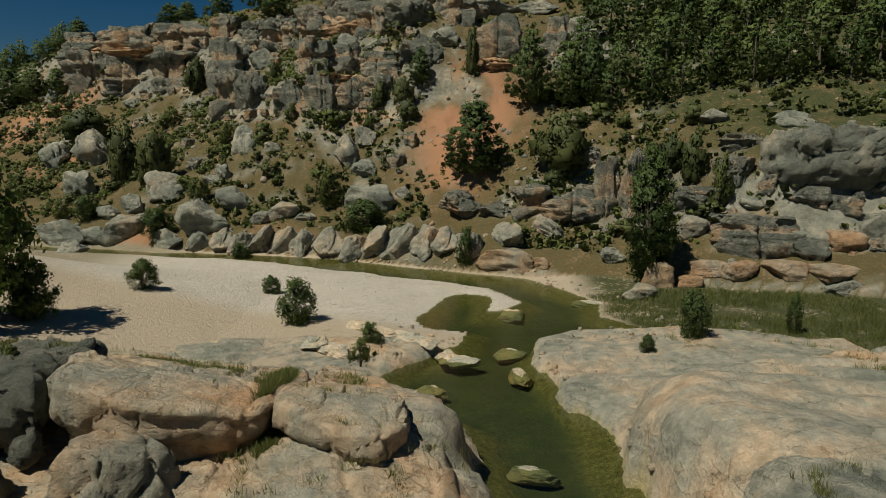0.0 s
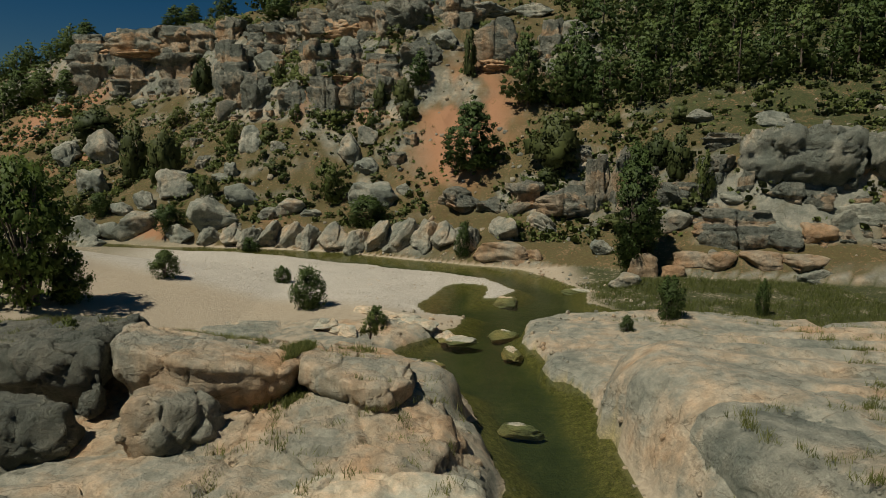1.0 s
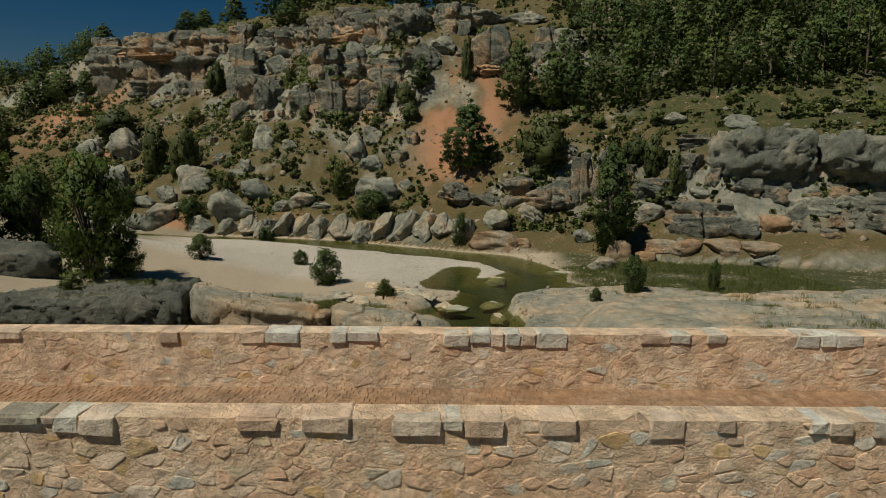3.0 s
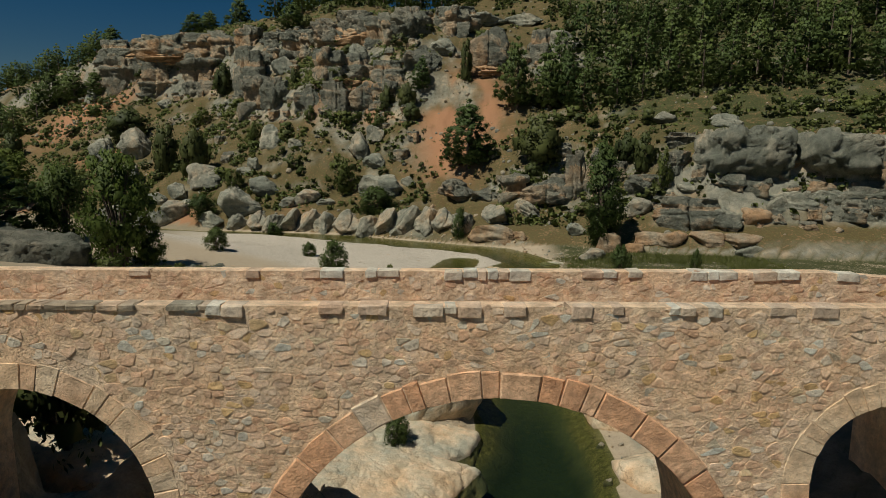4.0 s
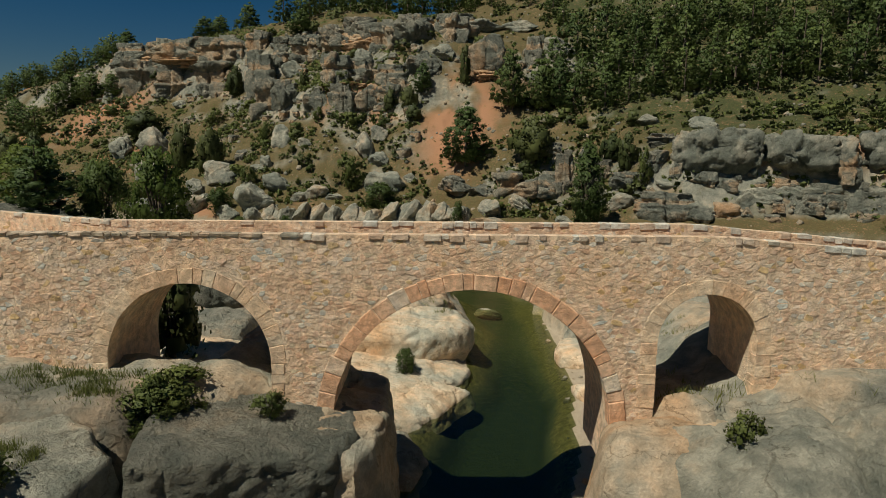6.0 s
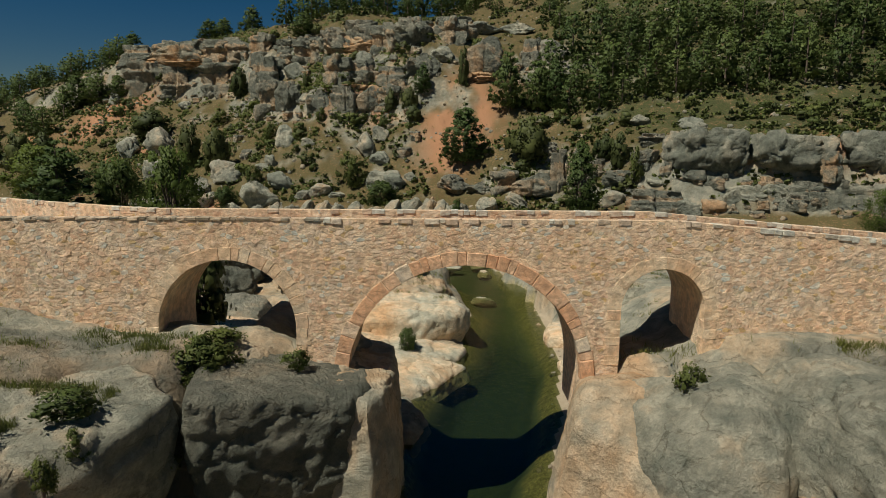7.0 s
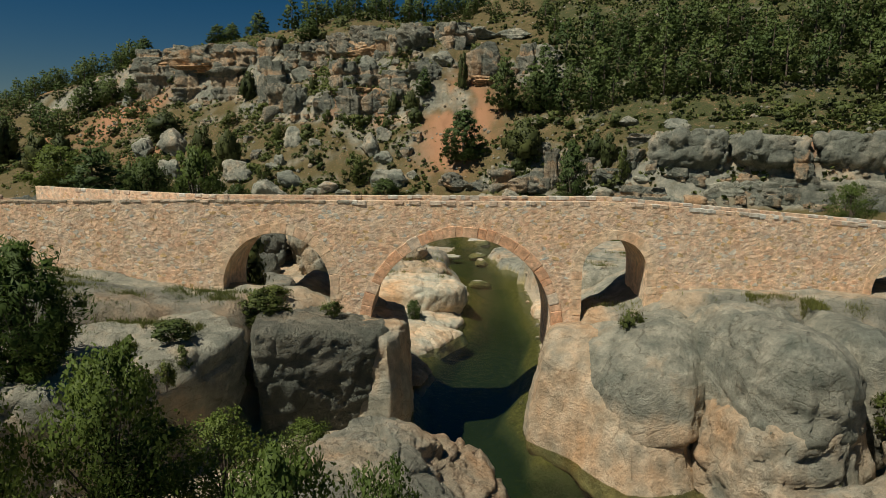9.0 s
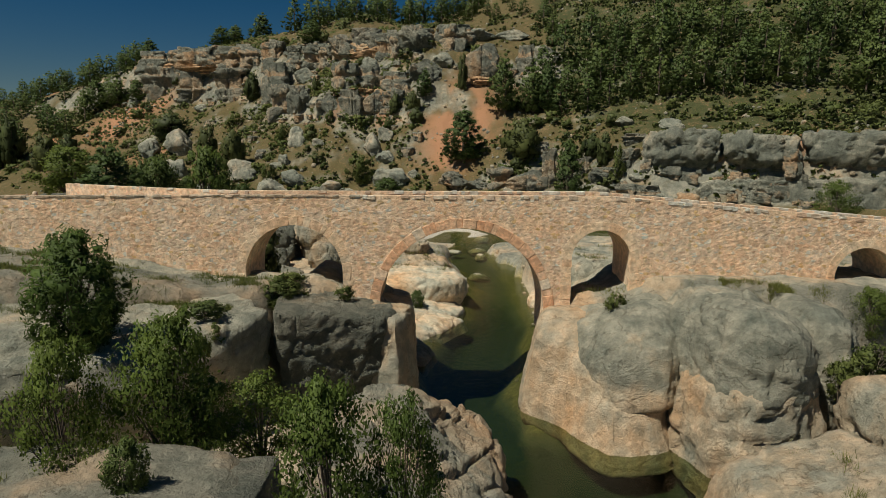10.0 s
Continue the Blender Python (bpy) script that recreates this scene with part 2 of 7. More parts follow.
def noise_tex(nt, co, scale, detail=6.0, rough=0.6, squash=None):
    if squash:
        mp = nt.nodes.new("ShaderNodeMapping")
        mp.inputs["Scale"].default_value = squash
        nt.links.new(co, mp.inputs[0])
        co = mp.outputs[0]
    n = nt.nodes.new("ShaderNodeTexNoise")
    n.inputs["Scale"].default_value, n.inputs["Detail"].default_value, n.inputs["Roughness"].default_value = scale, detail, rough
    nt.links.new(co, n.inputs["Vector"])
    return n.outputs["Fac"]


def ramp(nt, value, stops):
    r = nt.nodes.new("ShaderNodeValToRGB")
    while len(r.color_ramp.elements) < len(stops):
        r.color_ramp.elements.new(0.5)
    for e, (p, c) in zip(r.color_ramp.elements, stops):
        e.position, e.color = p, (*c, 1)
    nt.links.new(value, r.inputs[0])
    return r.outputs[0]


def mask(nt, value, a, b):
    r = nt.nodes.new("ShaderNodeMapRange")
    r.interpolation_type = "SMOOTHSTEP"
    r.inputs["From Min"].default_value, r.inputs["From Max"].default_value = a, b
    nt.links.new(value, r.inputs["Value"])
    return r.outputs[0]


def mix(nt, fac, a, b, mode="MIX"):
    n = nt.nodes.new("ShaderNodeMix")
    n.data_type, n.blend_type = "RGBA", mode
    for sock, v in ((n.inputs[0], fac), (n.inputs[6], a), (n.inputs[7], b)):
        if isinstance(v, (int, float)):
            sock.default_value = v
        elif isinstance(v, tuple):
            sock.default_value = (*v, 1)
        else:
            nt.links.new(v, sock)
    return n.outputs[2]


def calc(nt, op, a, b):
    n = nt.nodes.new("ShaderNodeMath")
    n.operation = op
    for sock, v in zip(n.inputs, (a, b)):
        if isinstance(v, (int, float)):
            sock.default_value = v
        else:
            nt.links.new(v, sock)
    return n.outputs[0]


def bump(nt, bsdf, value, distance, strength=1.0):
    b = nt.nodes.new("ShaderNodeBump")
    b.inputs["Distance"].default_value, b.inputs["Strength"].default_value = distance, strength
    nt.links.new(value, b.inputs["Height"])
    nt.links.new(b.outputs[0], bsdf.inputs["Normal"])


def pebbles(nt, co, scale):
    v = nt.nodes.new("ShaderNodeTexVoronoi")
    v.inputs["Scale"].default_value = scale
    nt.links.new(co, v.inputs["Vector"])
    return v


GREY, PALE, TAN, ORANGE = (0.2, 0.214, 0.176), (0.365, 0.352, 0.28), (0.52, 0.415, 0.29), (0.52, 0.335, 0.19)


def rock_colour(nt, co, warm, tone=1.0):
    """Weathered conglomerate: grey crust over tan and orange stone, with lichen and pebbles."""
    big = noise_tex(nt, co, 0.22, 5, 0.62)
    mid = noise_tex(nt, co, 1.3, 6, 0.65)
    fine = noise_tex(nt, co, 14, 5, 0.7)
    streak = noise_tex(nt, co, 1.0, 5, 0.6, (0.9, 0.9, 0.18))
    warmth = calc(nt, "ADD", calc(nt, "MULTIPLY", big, 0.75), calc(nt, "MULTIPLY", streak, 0.25))
    col = ramp(nt, warmth, [(p - warm, tuple(tone * v for v in c)) for p, c in ((0.36, GREY), (0.5, PALE), (0.60, TAN), (0.72, ORANGE))])
    crust = mix(nt, mask(nt, mid, 0.34, 0.68), (0.74, 0.75, 0.72), (1.16, 1.13, 1.09))
    col = mix(nt, 1.0, col, crust, "MULTIPLY")
    bend = nt.nodes.new("ShaderNodeVectorMath")
    bend.operation = "MULTIPLY_ADD"
    nt.links.new(mid, bend.inputs[0])
    bend.inputs[1].default_value = (1.6, 1.3, 0.9)
    nt.links.new(co, bend.inputs[2])
    flat = nt.nodes.new("ShaderNodeMapping")
    flat.inputs["Scale"].default_value = (0.2, 0.5, 0.9)
    nt.links.new(bend.outputs[0], flat.inputs[0])
    split = pebbles(nt, flat.outputs[0], 1.0)
    split.feature = "DISTANCE_TO_EDGE"
    crack = calc(nt, "MAXIMUM", mask(nt, split.outputs["Distance"], 0.0, 0.022), mask(nt, noise_tex(nt, co, 0.55, 3, 0.6), 0.47, 0.54))
    col = mix(nt, 1.0, col, mix(nt, crack, (0.68, 0.66, 0.63), (1.0, 1.0, 1.0)), "MULTIPLY")
    mid = calc(nt, "ADD", mid, calc(nt, "MULTIPLY", crack, 0.22))
    speck = mix(nt, mask(nt, fine, 0.3, 0.72), (0.78, 0.78, 0.78), (1.2, 1.19, 1.16))
    col = mix(nt, 0.5, col, speck, "MULTIPLY")
    return col, mid, fine


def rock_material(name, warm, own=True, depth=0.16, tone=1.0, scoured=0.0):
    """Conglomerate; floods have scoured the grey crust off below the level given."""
    m, nt, bsdf = material(name, 0.92)
    co = place(nt, own)
    col, mid, fine = rock_colour(nt, co, warm, tone)
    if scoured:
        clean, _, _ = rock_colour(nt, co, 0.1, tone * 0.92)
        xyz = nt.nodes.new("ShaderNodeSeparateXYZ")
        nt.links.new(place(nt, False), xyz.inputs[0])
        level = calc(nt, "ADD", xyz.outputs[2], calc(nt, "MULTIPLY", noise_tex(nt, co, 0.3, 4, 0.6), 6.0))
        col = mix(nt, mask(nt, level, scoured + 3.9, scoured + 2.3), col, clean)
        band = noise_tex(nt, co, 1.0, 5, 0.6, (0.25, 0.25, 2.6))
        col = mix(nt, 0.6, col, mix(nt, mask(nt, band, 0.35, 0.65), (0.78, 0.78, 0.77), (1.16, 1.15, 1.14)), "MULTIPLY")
    nt.links.new(col, bsdf.inputs["Base Color"])
    cells = pebbles(nt, co, 9.0)
    h = calc(nt, "ADD", calc(nt, "MULTIPLY", mid, 1.0), calc(nt, "MULTIPLY", fine, 0.5))
    h = calc(nt, "ADD", h, calc(nt, "MULTIPLY", cells.outputs["Distance"], -0.12))
    pits = noise_tex(nt, co, 4.2, 7, 0.72)
    h = calc(nt, "ADD", h, calc(nt, "MULTIPLY", mask(nt, pits, 0.3, 0.66), 0.45))
    bump(nt, bsdf, h, depth)
    return m


ROCK_GREY = rock_material("grey_conglomerate", -0.11, False, 0.2, 1.25)
ROCK_MID = rock_material("weathered_conglomerate", -0.03, False, 0.2, 1.02)
ROCK_TAN = rock_material("tan_conglomerate", 0.14, False, 0.22, 0.88)
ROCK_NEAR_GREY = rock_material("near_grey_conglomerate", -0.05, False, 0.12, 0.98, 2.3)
ROCK_PALE = rock_material("scoured_pale_rock", 0.075, False, 0.06, 1.25)
ROCK_NEAR_MID = rock_material("near_weathered_conglomerate", 0.02, False, 0.18, 0.95)
ROCK_NEAR_TAN = rock_material("near_tan_conglomerate", 0.085, False, 0.14, 1.02)
ROCK_FLAT = rock_material("pale_river_rock", 0.04, True, 0.08, 1.2)
ROCK_RED = rock_material("orange_conglomerate", 0.24, False, 0.2, 1.0)
ROCK_NEAR_AGED = rock_material("near_aged_conglomerate", -0.1, False, 0.5, 1.0)
ROCK_LEDGE = rock_material("near_grey_ledge", -0.06, False, 0.2, 1.25)
ROCK_NEAR_DARK = rock_material("near_dark_conglomerate", -0.1, False, 0.25, 0.8)
ROCK_FOOT = rock_material("flood_scoured_tan_rock", 0.1, False, 0.1, 0.98)
ROCK_BAND = rock_material("grey_green_cliff_ledge", -0.09, False, 0.3, 1.15)
ROCK_RIB = rock_material("tan_grey_rock_rib", -0.01, False, 0.2, 1.0)
ROCK_LOOSE = rock_material("loose_grey_stone", 0.0, False, 0.1, 0.75)
ROCK_LOOSE_TAN = rock_material("loose_pale_stone", 0.06, False)


def cliff_material(name, warm, tone):
    """Cliff stone: grey weathered skin, with tan and orange where it has broken off lately."""
    m, nt, bsdf = material(name, 0.93)
    co = place(nt, False)
    skin, mid, fine = rock_colour(nt, co, warm, tone)
    clean, _, _ = rock_colour(nt, co, 0.11, 1.05)
    broken = nt.nodes.new("ShaderNodeAttribute")
    broken.attribute_name = "fresh"
    amount = mask(nt, calc(nt, "ADD", broken.outputs["Fac"], calc(nt, "MULTIPLY", calc(nt, "SUBTRACT", mid, 0.5), 0.9)), 0.35, 0.75)
    nt.links.new(mix(nt, amount, skin, clean), bsdf.inputs["Base Color"])
    pits = noise_tex(nt, co, 2.2, 8, 0.75)
    h = calc(nt, "ADD", mid, calc(nt, "MULTIPLY", mask(nt, pits, 0.34, 0.62), 0.9))
    h = calc(nt, "ADD", h, calc(nt, "MULTIPLY", noise_tex(nt, co, 0.8, 5, 0.65, (0.3, 0.3, 2.4)), 1.2))
    bump(nt, bsdf, h, 0.3)
    return m


CLIFF = cliff_material("grey_cliff", -0.12, 1.08)
CLIFF_WARM = cliff_material("tan_cliff", -0.04, 0.95)


def ground_material():
    m, nt, bsdf = material("valley_ground", 0.95)
    co = place(nt, False)
    zone = nt.nodes.new("ShaderNodeAttribute")
    zone.attribute_name = "zones"
    sep = nt.nodes.new("ShaderNodeSeparateColor")
    nt.links.new(zone.outputs["Color"], sep.inputs[0])
    kind = nt.nodes.new("ShaderNodeAttribute")
    kind.attribute_name = "cover"
    sep2 = nt.nodes.new("ShaderNodeSeparateColor")
    nt.links.new(kind.outputs["Color"], sep2.inputs[0])
    rock, mid, fine = rock_colour(nt, co, 0.03, 0.88)
    aged, _, _ = rock_colour(nt, co, -0.01, 0.6)
    rock = mix(nt, zone.outputs["Alpha"], rock, aged)
    crag, _, _ = rock_colour(nt, co, -0.03, 0.8)
    rock = mix(nt, sep.outputs[1], rock, crag)
    patch = noise_tex(nt, co, 0.35, 6, 0.65)
    tuft = noise_tex(nt, co, 2.6, 5, 0.7)
    soil = ramp(nt, patch, [(0.3, (0.2, 0.14, 0.075)), (0.5, (0.28, 0.17, 0.085)), (0.7, (0.38, 0.19, 0.09))])
    soil = mix(nt, sep2.outputs[0], soil, (0.38, 0.2, 0.11))
    soil = mix(nt, 0.8, soil, mix(nt, fine, (0.6, 0.6, 0.6), (1.35, 1.32, 1.25)), "MULTIPLY")
    green = ramp(nt, tuft, [(0.3, (0.026, 0.036, 0.013)), (0.5, (0.054, 0.062, 0.022)), (0.66, (0.095, 0.095, 0.036)), (0.8, (0.16, 0.13, 0.06))])
    grown = mask(nt, calc(nt, "ADD", calc(nt, "MULTIPLY", tuft, 0.55), calc(nt, "MULTIPLY", patch, 0.45)), 0.37, 0.49)
    grown = calc(nt, "MULTIPLY", grown, sep2.outputs[1])
    grown = calc(nt, "MAXIMUM", grown, calc(nt, "MULTIPLY", mask(nt, sep2.outputs[1], 0.85, 1.0), mask(nt, tuft, 0.4, 0.56)))
    hillside = mix(nt, grown, soil, green)
    stones = pebbles(nt, co, 5.5)
    stones2 = pebbles(nt, co, 13.0)
    tone = nt.nodes.new("ShaderNodeSeparateColor")
    nt.links.new(stones2.outputs["Color"], tone.inputs[0])
    grav = ramp(nt, tone.outputs[0], [(0.0, (0.36, 0.32, 0.25)), (0.5, (0.48, 0.435, 0.36)), (1.0, (0.64, 0.6, 0.51))])
    grav = mix(nt, 0.6, grav, mix(nt, patch, (0.7, 0.7, 0.68), (1.25, 1.22, 1.18)), "MULTIPLY")
    sand = mix(nt, tuft, (0.36, 0.285, 0.19), (0.48, 0.41, 0.3))
    col = mix(nt, sep.outputs[2], mix(nt, grown, sand, green), grav)
    col = mix(nt, sep.outputs[1], col, hillside)
    col = mix(nt, sep.outputs[0], col, rock)
    bed = ramp(nt, tuft, [(0.3, (0.13, 0.125, 0.05)), (0.55, (0.28, 0.235, 0.105)), (0.75, (0.42, 0.33, 0.17))])
    bed = mix(nt, 0.7, bed, mix(nt, tone.outputs[1], (0.55, 0.55, 0.55), (1.4, 1.4, 1.3)), "MULTIPLY")
    xyz = nt.nodes.new("ShaderNodeSeparateXYZ")
    nt.links.new(co, xyz.inputs[0])
    # bed painted greener with depth, for the light that deeper water takes away
    deep_tint = mask(nt, calc(nt, "ADD", xyz.outputs[2], calc(nt, "MULTIPLY", patch, 0.7)), -0.1, -0.65)
    bed = mix(nt, deep_tint, bed, mix(nt, tuft, (0.08, 0.1, 0.055), (0.17, 0.17, 0.09)))
    # second, near-black green step of the painted water depth, lowest parts of the bed
    deepest_tint = mask(nt, calc(nt, "ADD", xyz.outputs[2], calc(nt, "MULTIPLY", patch, 0.8)), -0.35, -1.15)
    bed = mix(nt, deepest_tint, bed, mix(nt, tuft, (0.022, 0.04, 0.022), (0.05, 0.07, 0.035)))
    col = mix(nt, sep2.outputs[2], col, bed)
    nt.links.new(col, bsdf.inputs["Base Color"])
    h = calc(nt, "ADD", mid, calc(nt, "MULTIPLY", fine, 0.3))
    h = calc(nt, "ADD", h, calc(nt, "MULTIPLY", stones.outputs["Distance"], -0.22))
    h = calc(nt, "ADD", h, calc(nt, "MULTIPLY", tuft, 0.5))
    pits = noise_tex(nt, co, 4.2, 7, 0.72)
    h = calc(nt, "ADD", h, calc(nt, "MULTIPLY", mask(nt, pits, 0.36, 0.6), 0.3))
    bump(nt, bsdf, h, 0.09)
    return m


def leaf_material(name, dark, light, through=0.35):
    m, nt, bsdf = material(name, 0.6)
    co = place(nt, True)
    geo = nt.nodes.new("ShaderNodeNewGeometry")
    col = ramp(nt, geo.outputs["Random Per Island"], [(0.0, tuple(0.6 * a + 0.4 * b for a, b in zip(dark, light))), (0.8, light), (1.0, tuple(min(1, c * 1.2) for c in light))])
    info = nt.nodes.new("ShaderNodeObjectInfo")
    col = mix(nt, 1.0, col, mix(nt, info.outputs["Random"], (0.72, 0.78, 0.75), (1.25, 1.15, 1.05)), "MULTIPLY")
    clump = noise_tex(nt, co, 0.7, 3, 0.5)
    col = mix(nt, 0.8, col, mix(nt, clump, (0.6, 0.65, 0.6), (1.4, 1.35, 1.3)), "MULTIPLY")
    nt.links.new(col, bsdf.inputs["Base Color"])
    tr = nt.nodes.new("ShaderNodeBsdfTranslucent")
    nt.links.new(col, tr.inputs["Color"])
    sh = nt.nodes.new("ShaderNodeMixShader")
    sh.inputs[0].default_value = through
    nt.links.new(bsdf.outputs[0], sh.inputs[1])
    nt.links.new(tr.outputs[0], sh.inputs[2])
    nt.links.new(sh.outputs[0], nt.nodes["Material Output"].inputs["Surface"])
    return m


PINE_LEAF = leaf_material("pine_needles", (0.05, 0.08, 0.026), (0.105, 0.15, 0.046), 0.35)
OAK_LEAF = leaf_material("holm_oak_leaves", (0.038, 0.052, 0.02), (0.085, 0.105, 0.036), 0.22)
BRIGHT_LEAF = leaf_material("ash_leaves", (0.06, 0.096, 0.024), (0.135, 0.19, 0.045), 0.45)
POPLAR_LEAF = leaf_material("poplar_leaves", (0.04, 0.066, 0.02), (0.09, 0.13, 0.038), 0.35)
BANK_LEAF = leaf_material("bank_tree_leaves", (0.055, 0.085, 0.022), (0.125, 0.175, 0.042), 0.42)
SCRUB_LEAF = leaf_material("scrub_leaves", (0.062, 0.085, 0.025), (0.125, 0.155, 0.046), 0.32)
GRASS_BLADE = leaf_material("grass_blades", (0.085, 0.11, 0.033), (0.18, 0.2, 0.065), 0.45)
DRY_BLADE = leaf_material("dry_grass_blades", (0.17, 0.14, 0.07), (0.3, 0.25, 0.13), 0.3)
BARK, _nt, _b = material("bark", 0.95)
nt_col = ramp(_nt, noise_tex(_nt, place(_nt, True), 3.0, 6, 0.7, (1, 1, 0.2)), [(0.3, (0.07, 0.052, 0.038)), (0.7, (0.2, 0.16, 0.125))])
_nt.links.new(nt_col, _b.inputs["Base Color"])


def masonry_material(name, stops, island, depth=0.016, rough=0.9):
    """Hewn stone whose tone differs from stone to stone."""
    m, nt, bsdf = material(name, rough)
    co = place(nt, False)
    if island:
        pick = nt.nodes.new("ShaderNodeNewGeometry").outputs["Random Per Island"]
    else:
        pick = nt.nodes.new("ShaderNodeObjectInfo").outputs["Random"]
    col = ramp(nt, pick, stops)
    mid = noise_tex(nt, co, 3.0, 6, 0.65)
    fine = noise_tex(nt, co, 26, 4, 0.7)
    drift = noise_tex(nt, co, 0.7, 5, 0.65)
    col = mix(nt, 1.0, col, mix(nt, mask(nt, drift, 0.35, 0.65), (1.01, 0.95, 0.9), (0.98, 1.03, 1.08)), "MULTIPLY")
    col = mix(nt, 0.9, col, mix(nt, mask(nt, mid, 0.3, 0.7), (0.68, 0.66, 0.64), (1.25, 1.23, 1.2)), "MULTIPLY")
    col = mix(nt, 0.8, col, mix(nt, fine, (0.65, 0.65, 0.65), (1.35, 1.35, 1.35)), "MULTIPLY")
    nt.links.new(col, bsdf.inputs["Base Color"])
    chip = noise_tex(nt, co, 9.0, 6, 0.7)
    hh = calc(nt, "ADD", calc(nt, "ADD", mid, calc(nt, "MULTIPLY", fine, 0.3)), calc(nt, "MULTIPLY", mask(nt, chip, 0.35, 0.65), 0.8))
    bump(nt, bsdf, hh, depth)
    return m


RUBBLE_STOPS = [(0.0, (0.800, 0.590, 0.410)), (0.15, (0.730, 0.490, 0.326)), (0.3, (0.820, 0.650, 0.473)), (0.45, (0.770, 0.530, 0.347)), (0.58, (0.800, 0.620, 0.441)), (0.68, (0.680, 0.450, 0.294)), (0.8, (0.770, 0.630, 0.473)), (0.9, (0.640, 0.630, 0.536)), (0.96, (0.660, 0.460, 0.231))]
RUBBLE = masonry_material("rubble_stone", RUBBLE_STOPS, False)
RUBBLE_JOINED = masonry_material("rubble_stone_fill", RUBBLE_STOPS, True)
VOUSSOIR = masonry_material("dressed_sandstone", [(0.0, (0.7, 0.4, 0.23)), (0.6, (0.74, 0.46, 0.28)), (0.9, (0.76, 0.54, 0.36)), (1.0, (0.72, 0.66, 0.52))], False)
SIDE_VOUSSOIR = masonry_material("side_arch_stone", [(0.0, (0.72, 0.49, 0.31)), (0.5, (0.77, 0.57, 0.37)), (1.0, (0.8, 0.62, 0.42))], False)
COPING = masonry_material("coping_limestone", [(0.0, (0.62, 0.46, 0.33)), (0.3, (0.62, 0.5, 0.37)), (0.45, (0.56, 0.53, 0.44)), (1.0, (0.66, 0.64, 0.54))], False)
COPING_GREY = masonry_material("weathered_coping_slate", [(0.0, (0.3, 0.27, 0.2)), (0.6, (0.4, 0.34, 0.25)), (1.0, (0.6, 0.47, 0.34))], False)
MORTAR = masonry_material("lime_mortar", [(0.0, (0.82, 0.62, 0.42)), (1.0, (0.83, 0.63, 0.43))], False, 0.03)
ROAD = masonry_material("earth_and_cobble_paving", [(0.0, (0.32, 0.205, 0.12)), (1.0, (0.34, 0.22, 0.13))], False, 0.02)
COBBLE = masonry_material("worn_cobbles", [(0.0, (0.31, 0.195, 0.115)), (0.5, (0.34, 0.22, 0.13)), (1.0, (0.37, 0.25, 0.16))], True, 0.01)


def water_material():
    m = bpy.data.materials.new("green_river_water")
    m.use_nodes = True
    nt = m.node_tree
    nt.nodes.remove(nt.nodes["Principled BSDF"])
    co = place(nt, False)
    clear = nt.nodes.new("ShaderNodeBsdfTransparent")
    clear.inputs[0].default_value = (0.55, 0.6, 0.44, 1)
    gloss = nt.nodes.new("ShaderNodeBsdfGlossy")
    gloss.inputs["Roughness"].default_value = 0.04
    wave = calc(nt, "ADD", noise_tex(nt, co, 2.2, 3, 0.5), calc(nt, "MULTIPLY", noise_tex(nt, co, 9.0, 2, 0.5), 0.3))
    b = nt.nodes.new("ShaderNodeBump")
    b.inputs["Distance"].default_value, b.inputs["Strength"].default_value = 0.05, 0.5
    nt.links.new(wave, b.inputs["Height"])
    nt.links.new(b.outputs[0], gloss.inputs["Normal"])
    fr = nt.nodes.new("ShaderNodeFresnel")
    fr.inputs["IOR"].default_value = 1.33
    nt.links.new(b.outputs[0], fr.inputs["Normal"])
    sh = nt.nodes.new("ShaderNodeMixShader")
    nt.links.new(fr.outputs[0], sh.inputs[0])
    nt.links.new(clear.outputs[0], sh.inputs[1])
    nt.links.new(gloss.outputs[0], sh.inputs[2])
    nt.links.new(sh.outputs[0], nt.nodes["Material Output"].inputs["Surface"])
    return m


# ---- mesh helpers ----
def mesh_from(name, verts, faces, mat, smooth=False, normals=None):
    me = bpy.data.meshes.new(name)
    if isinstance(faces, np.ndarray):
        n, k = faces.shape
        me.vertices.add(len(verts))
        me.vertices.foreach_set("co", np.ascontiguousarray(verts, np.float32).ravel())
        me.loops.add(n * k)
        me.loops.foreach_set("vertex_index", np.ascontiguousarray(faces, np.int32).ravel())
        me.polygons.add(n)
        me.polygons.foreach_set("loop_start", np.arange(0, n * k, k, dtype=np.int32))
        me.update(calc_edges=True)
    else:
        me.from_pydata([tuple(v) for v in verts], [], faces)
    me.materials.append(mat)
    if smooth:
        me.polygons.foreach_set("use_smooth", np.ones(len(me.polygons), bool))
    if normals is not None:
        me.attributes.new("custom_normal", "FLOAT_VECTOR", "POINT").data.foreach_set("vector", np.ascontiguousarray(normals, np.float32).ravel())
    me.update()
    return me


def part(name, data, parent, label=""):
    """Links a mesh as one part under a thing or a part."""
    ob = new(name, data)
    ob.parent = parent
    return tagged(ob, label)


# ---- ground and water ----
def spread(stops):
    out = []
    for a, b, s in stops:
        out.append(np.linspace(a, b, max(2, int(round((b - a) / s)) + 1))[:-1])
    return np.concatenate(out + [np.array([stops[-1][1]])])


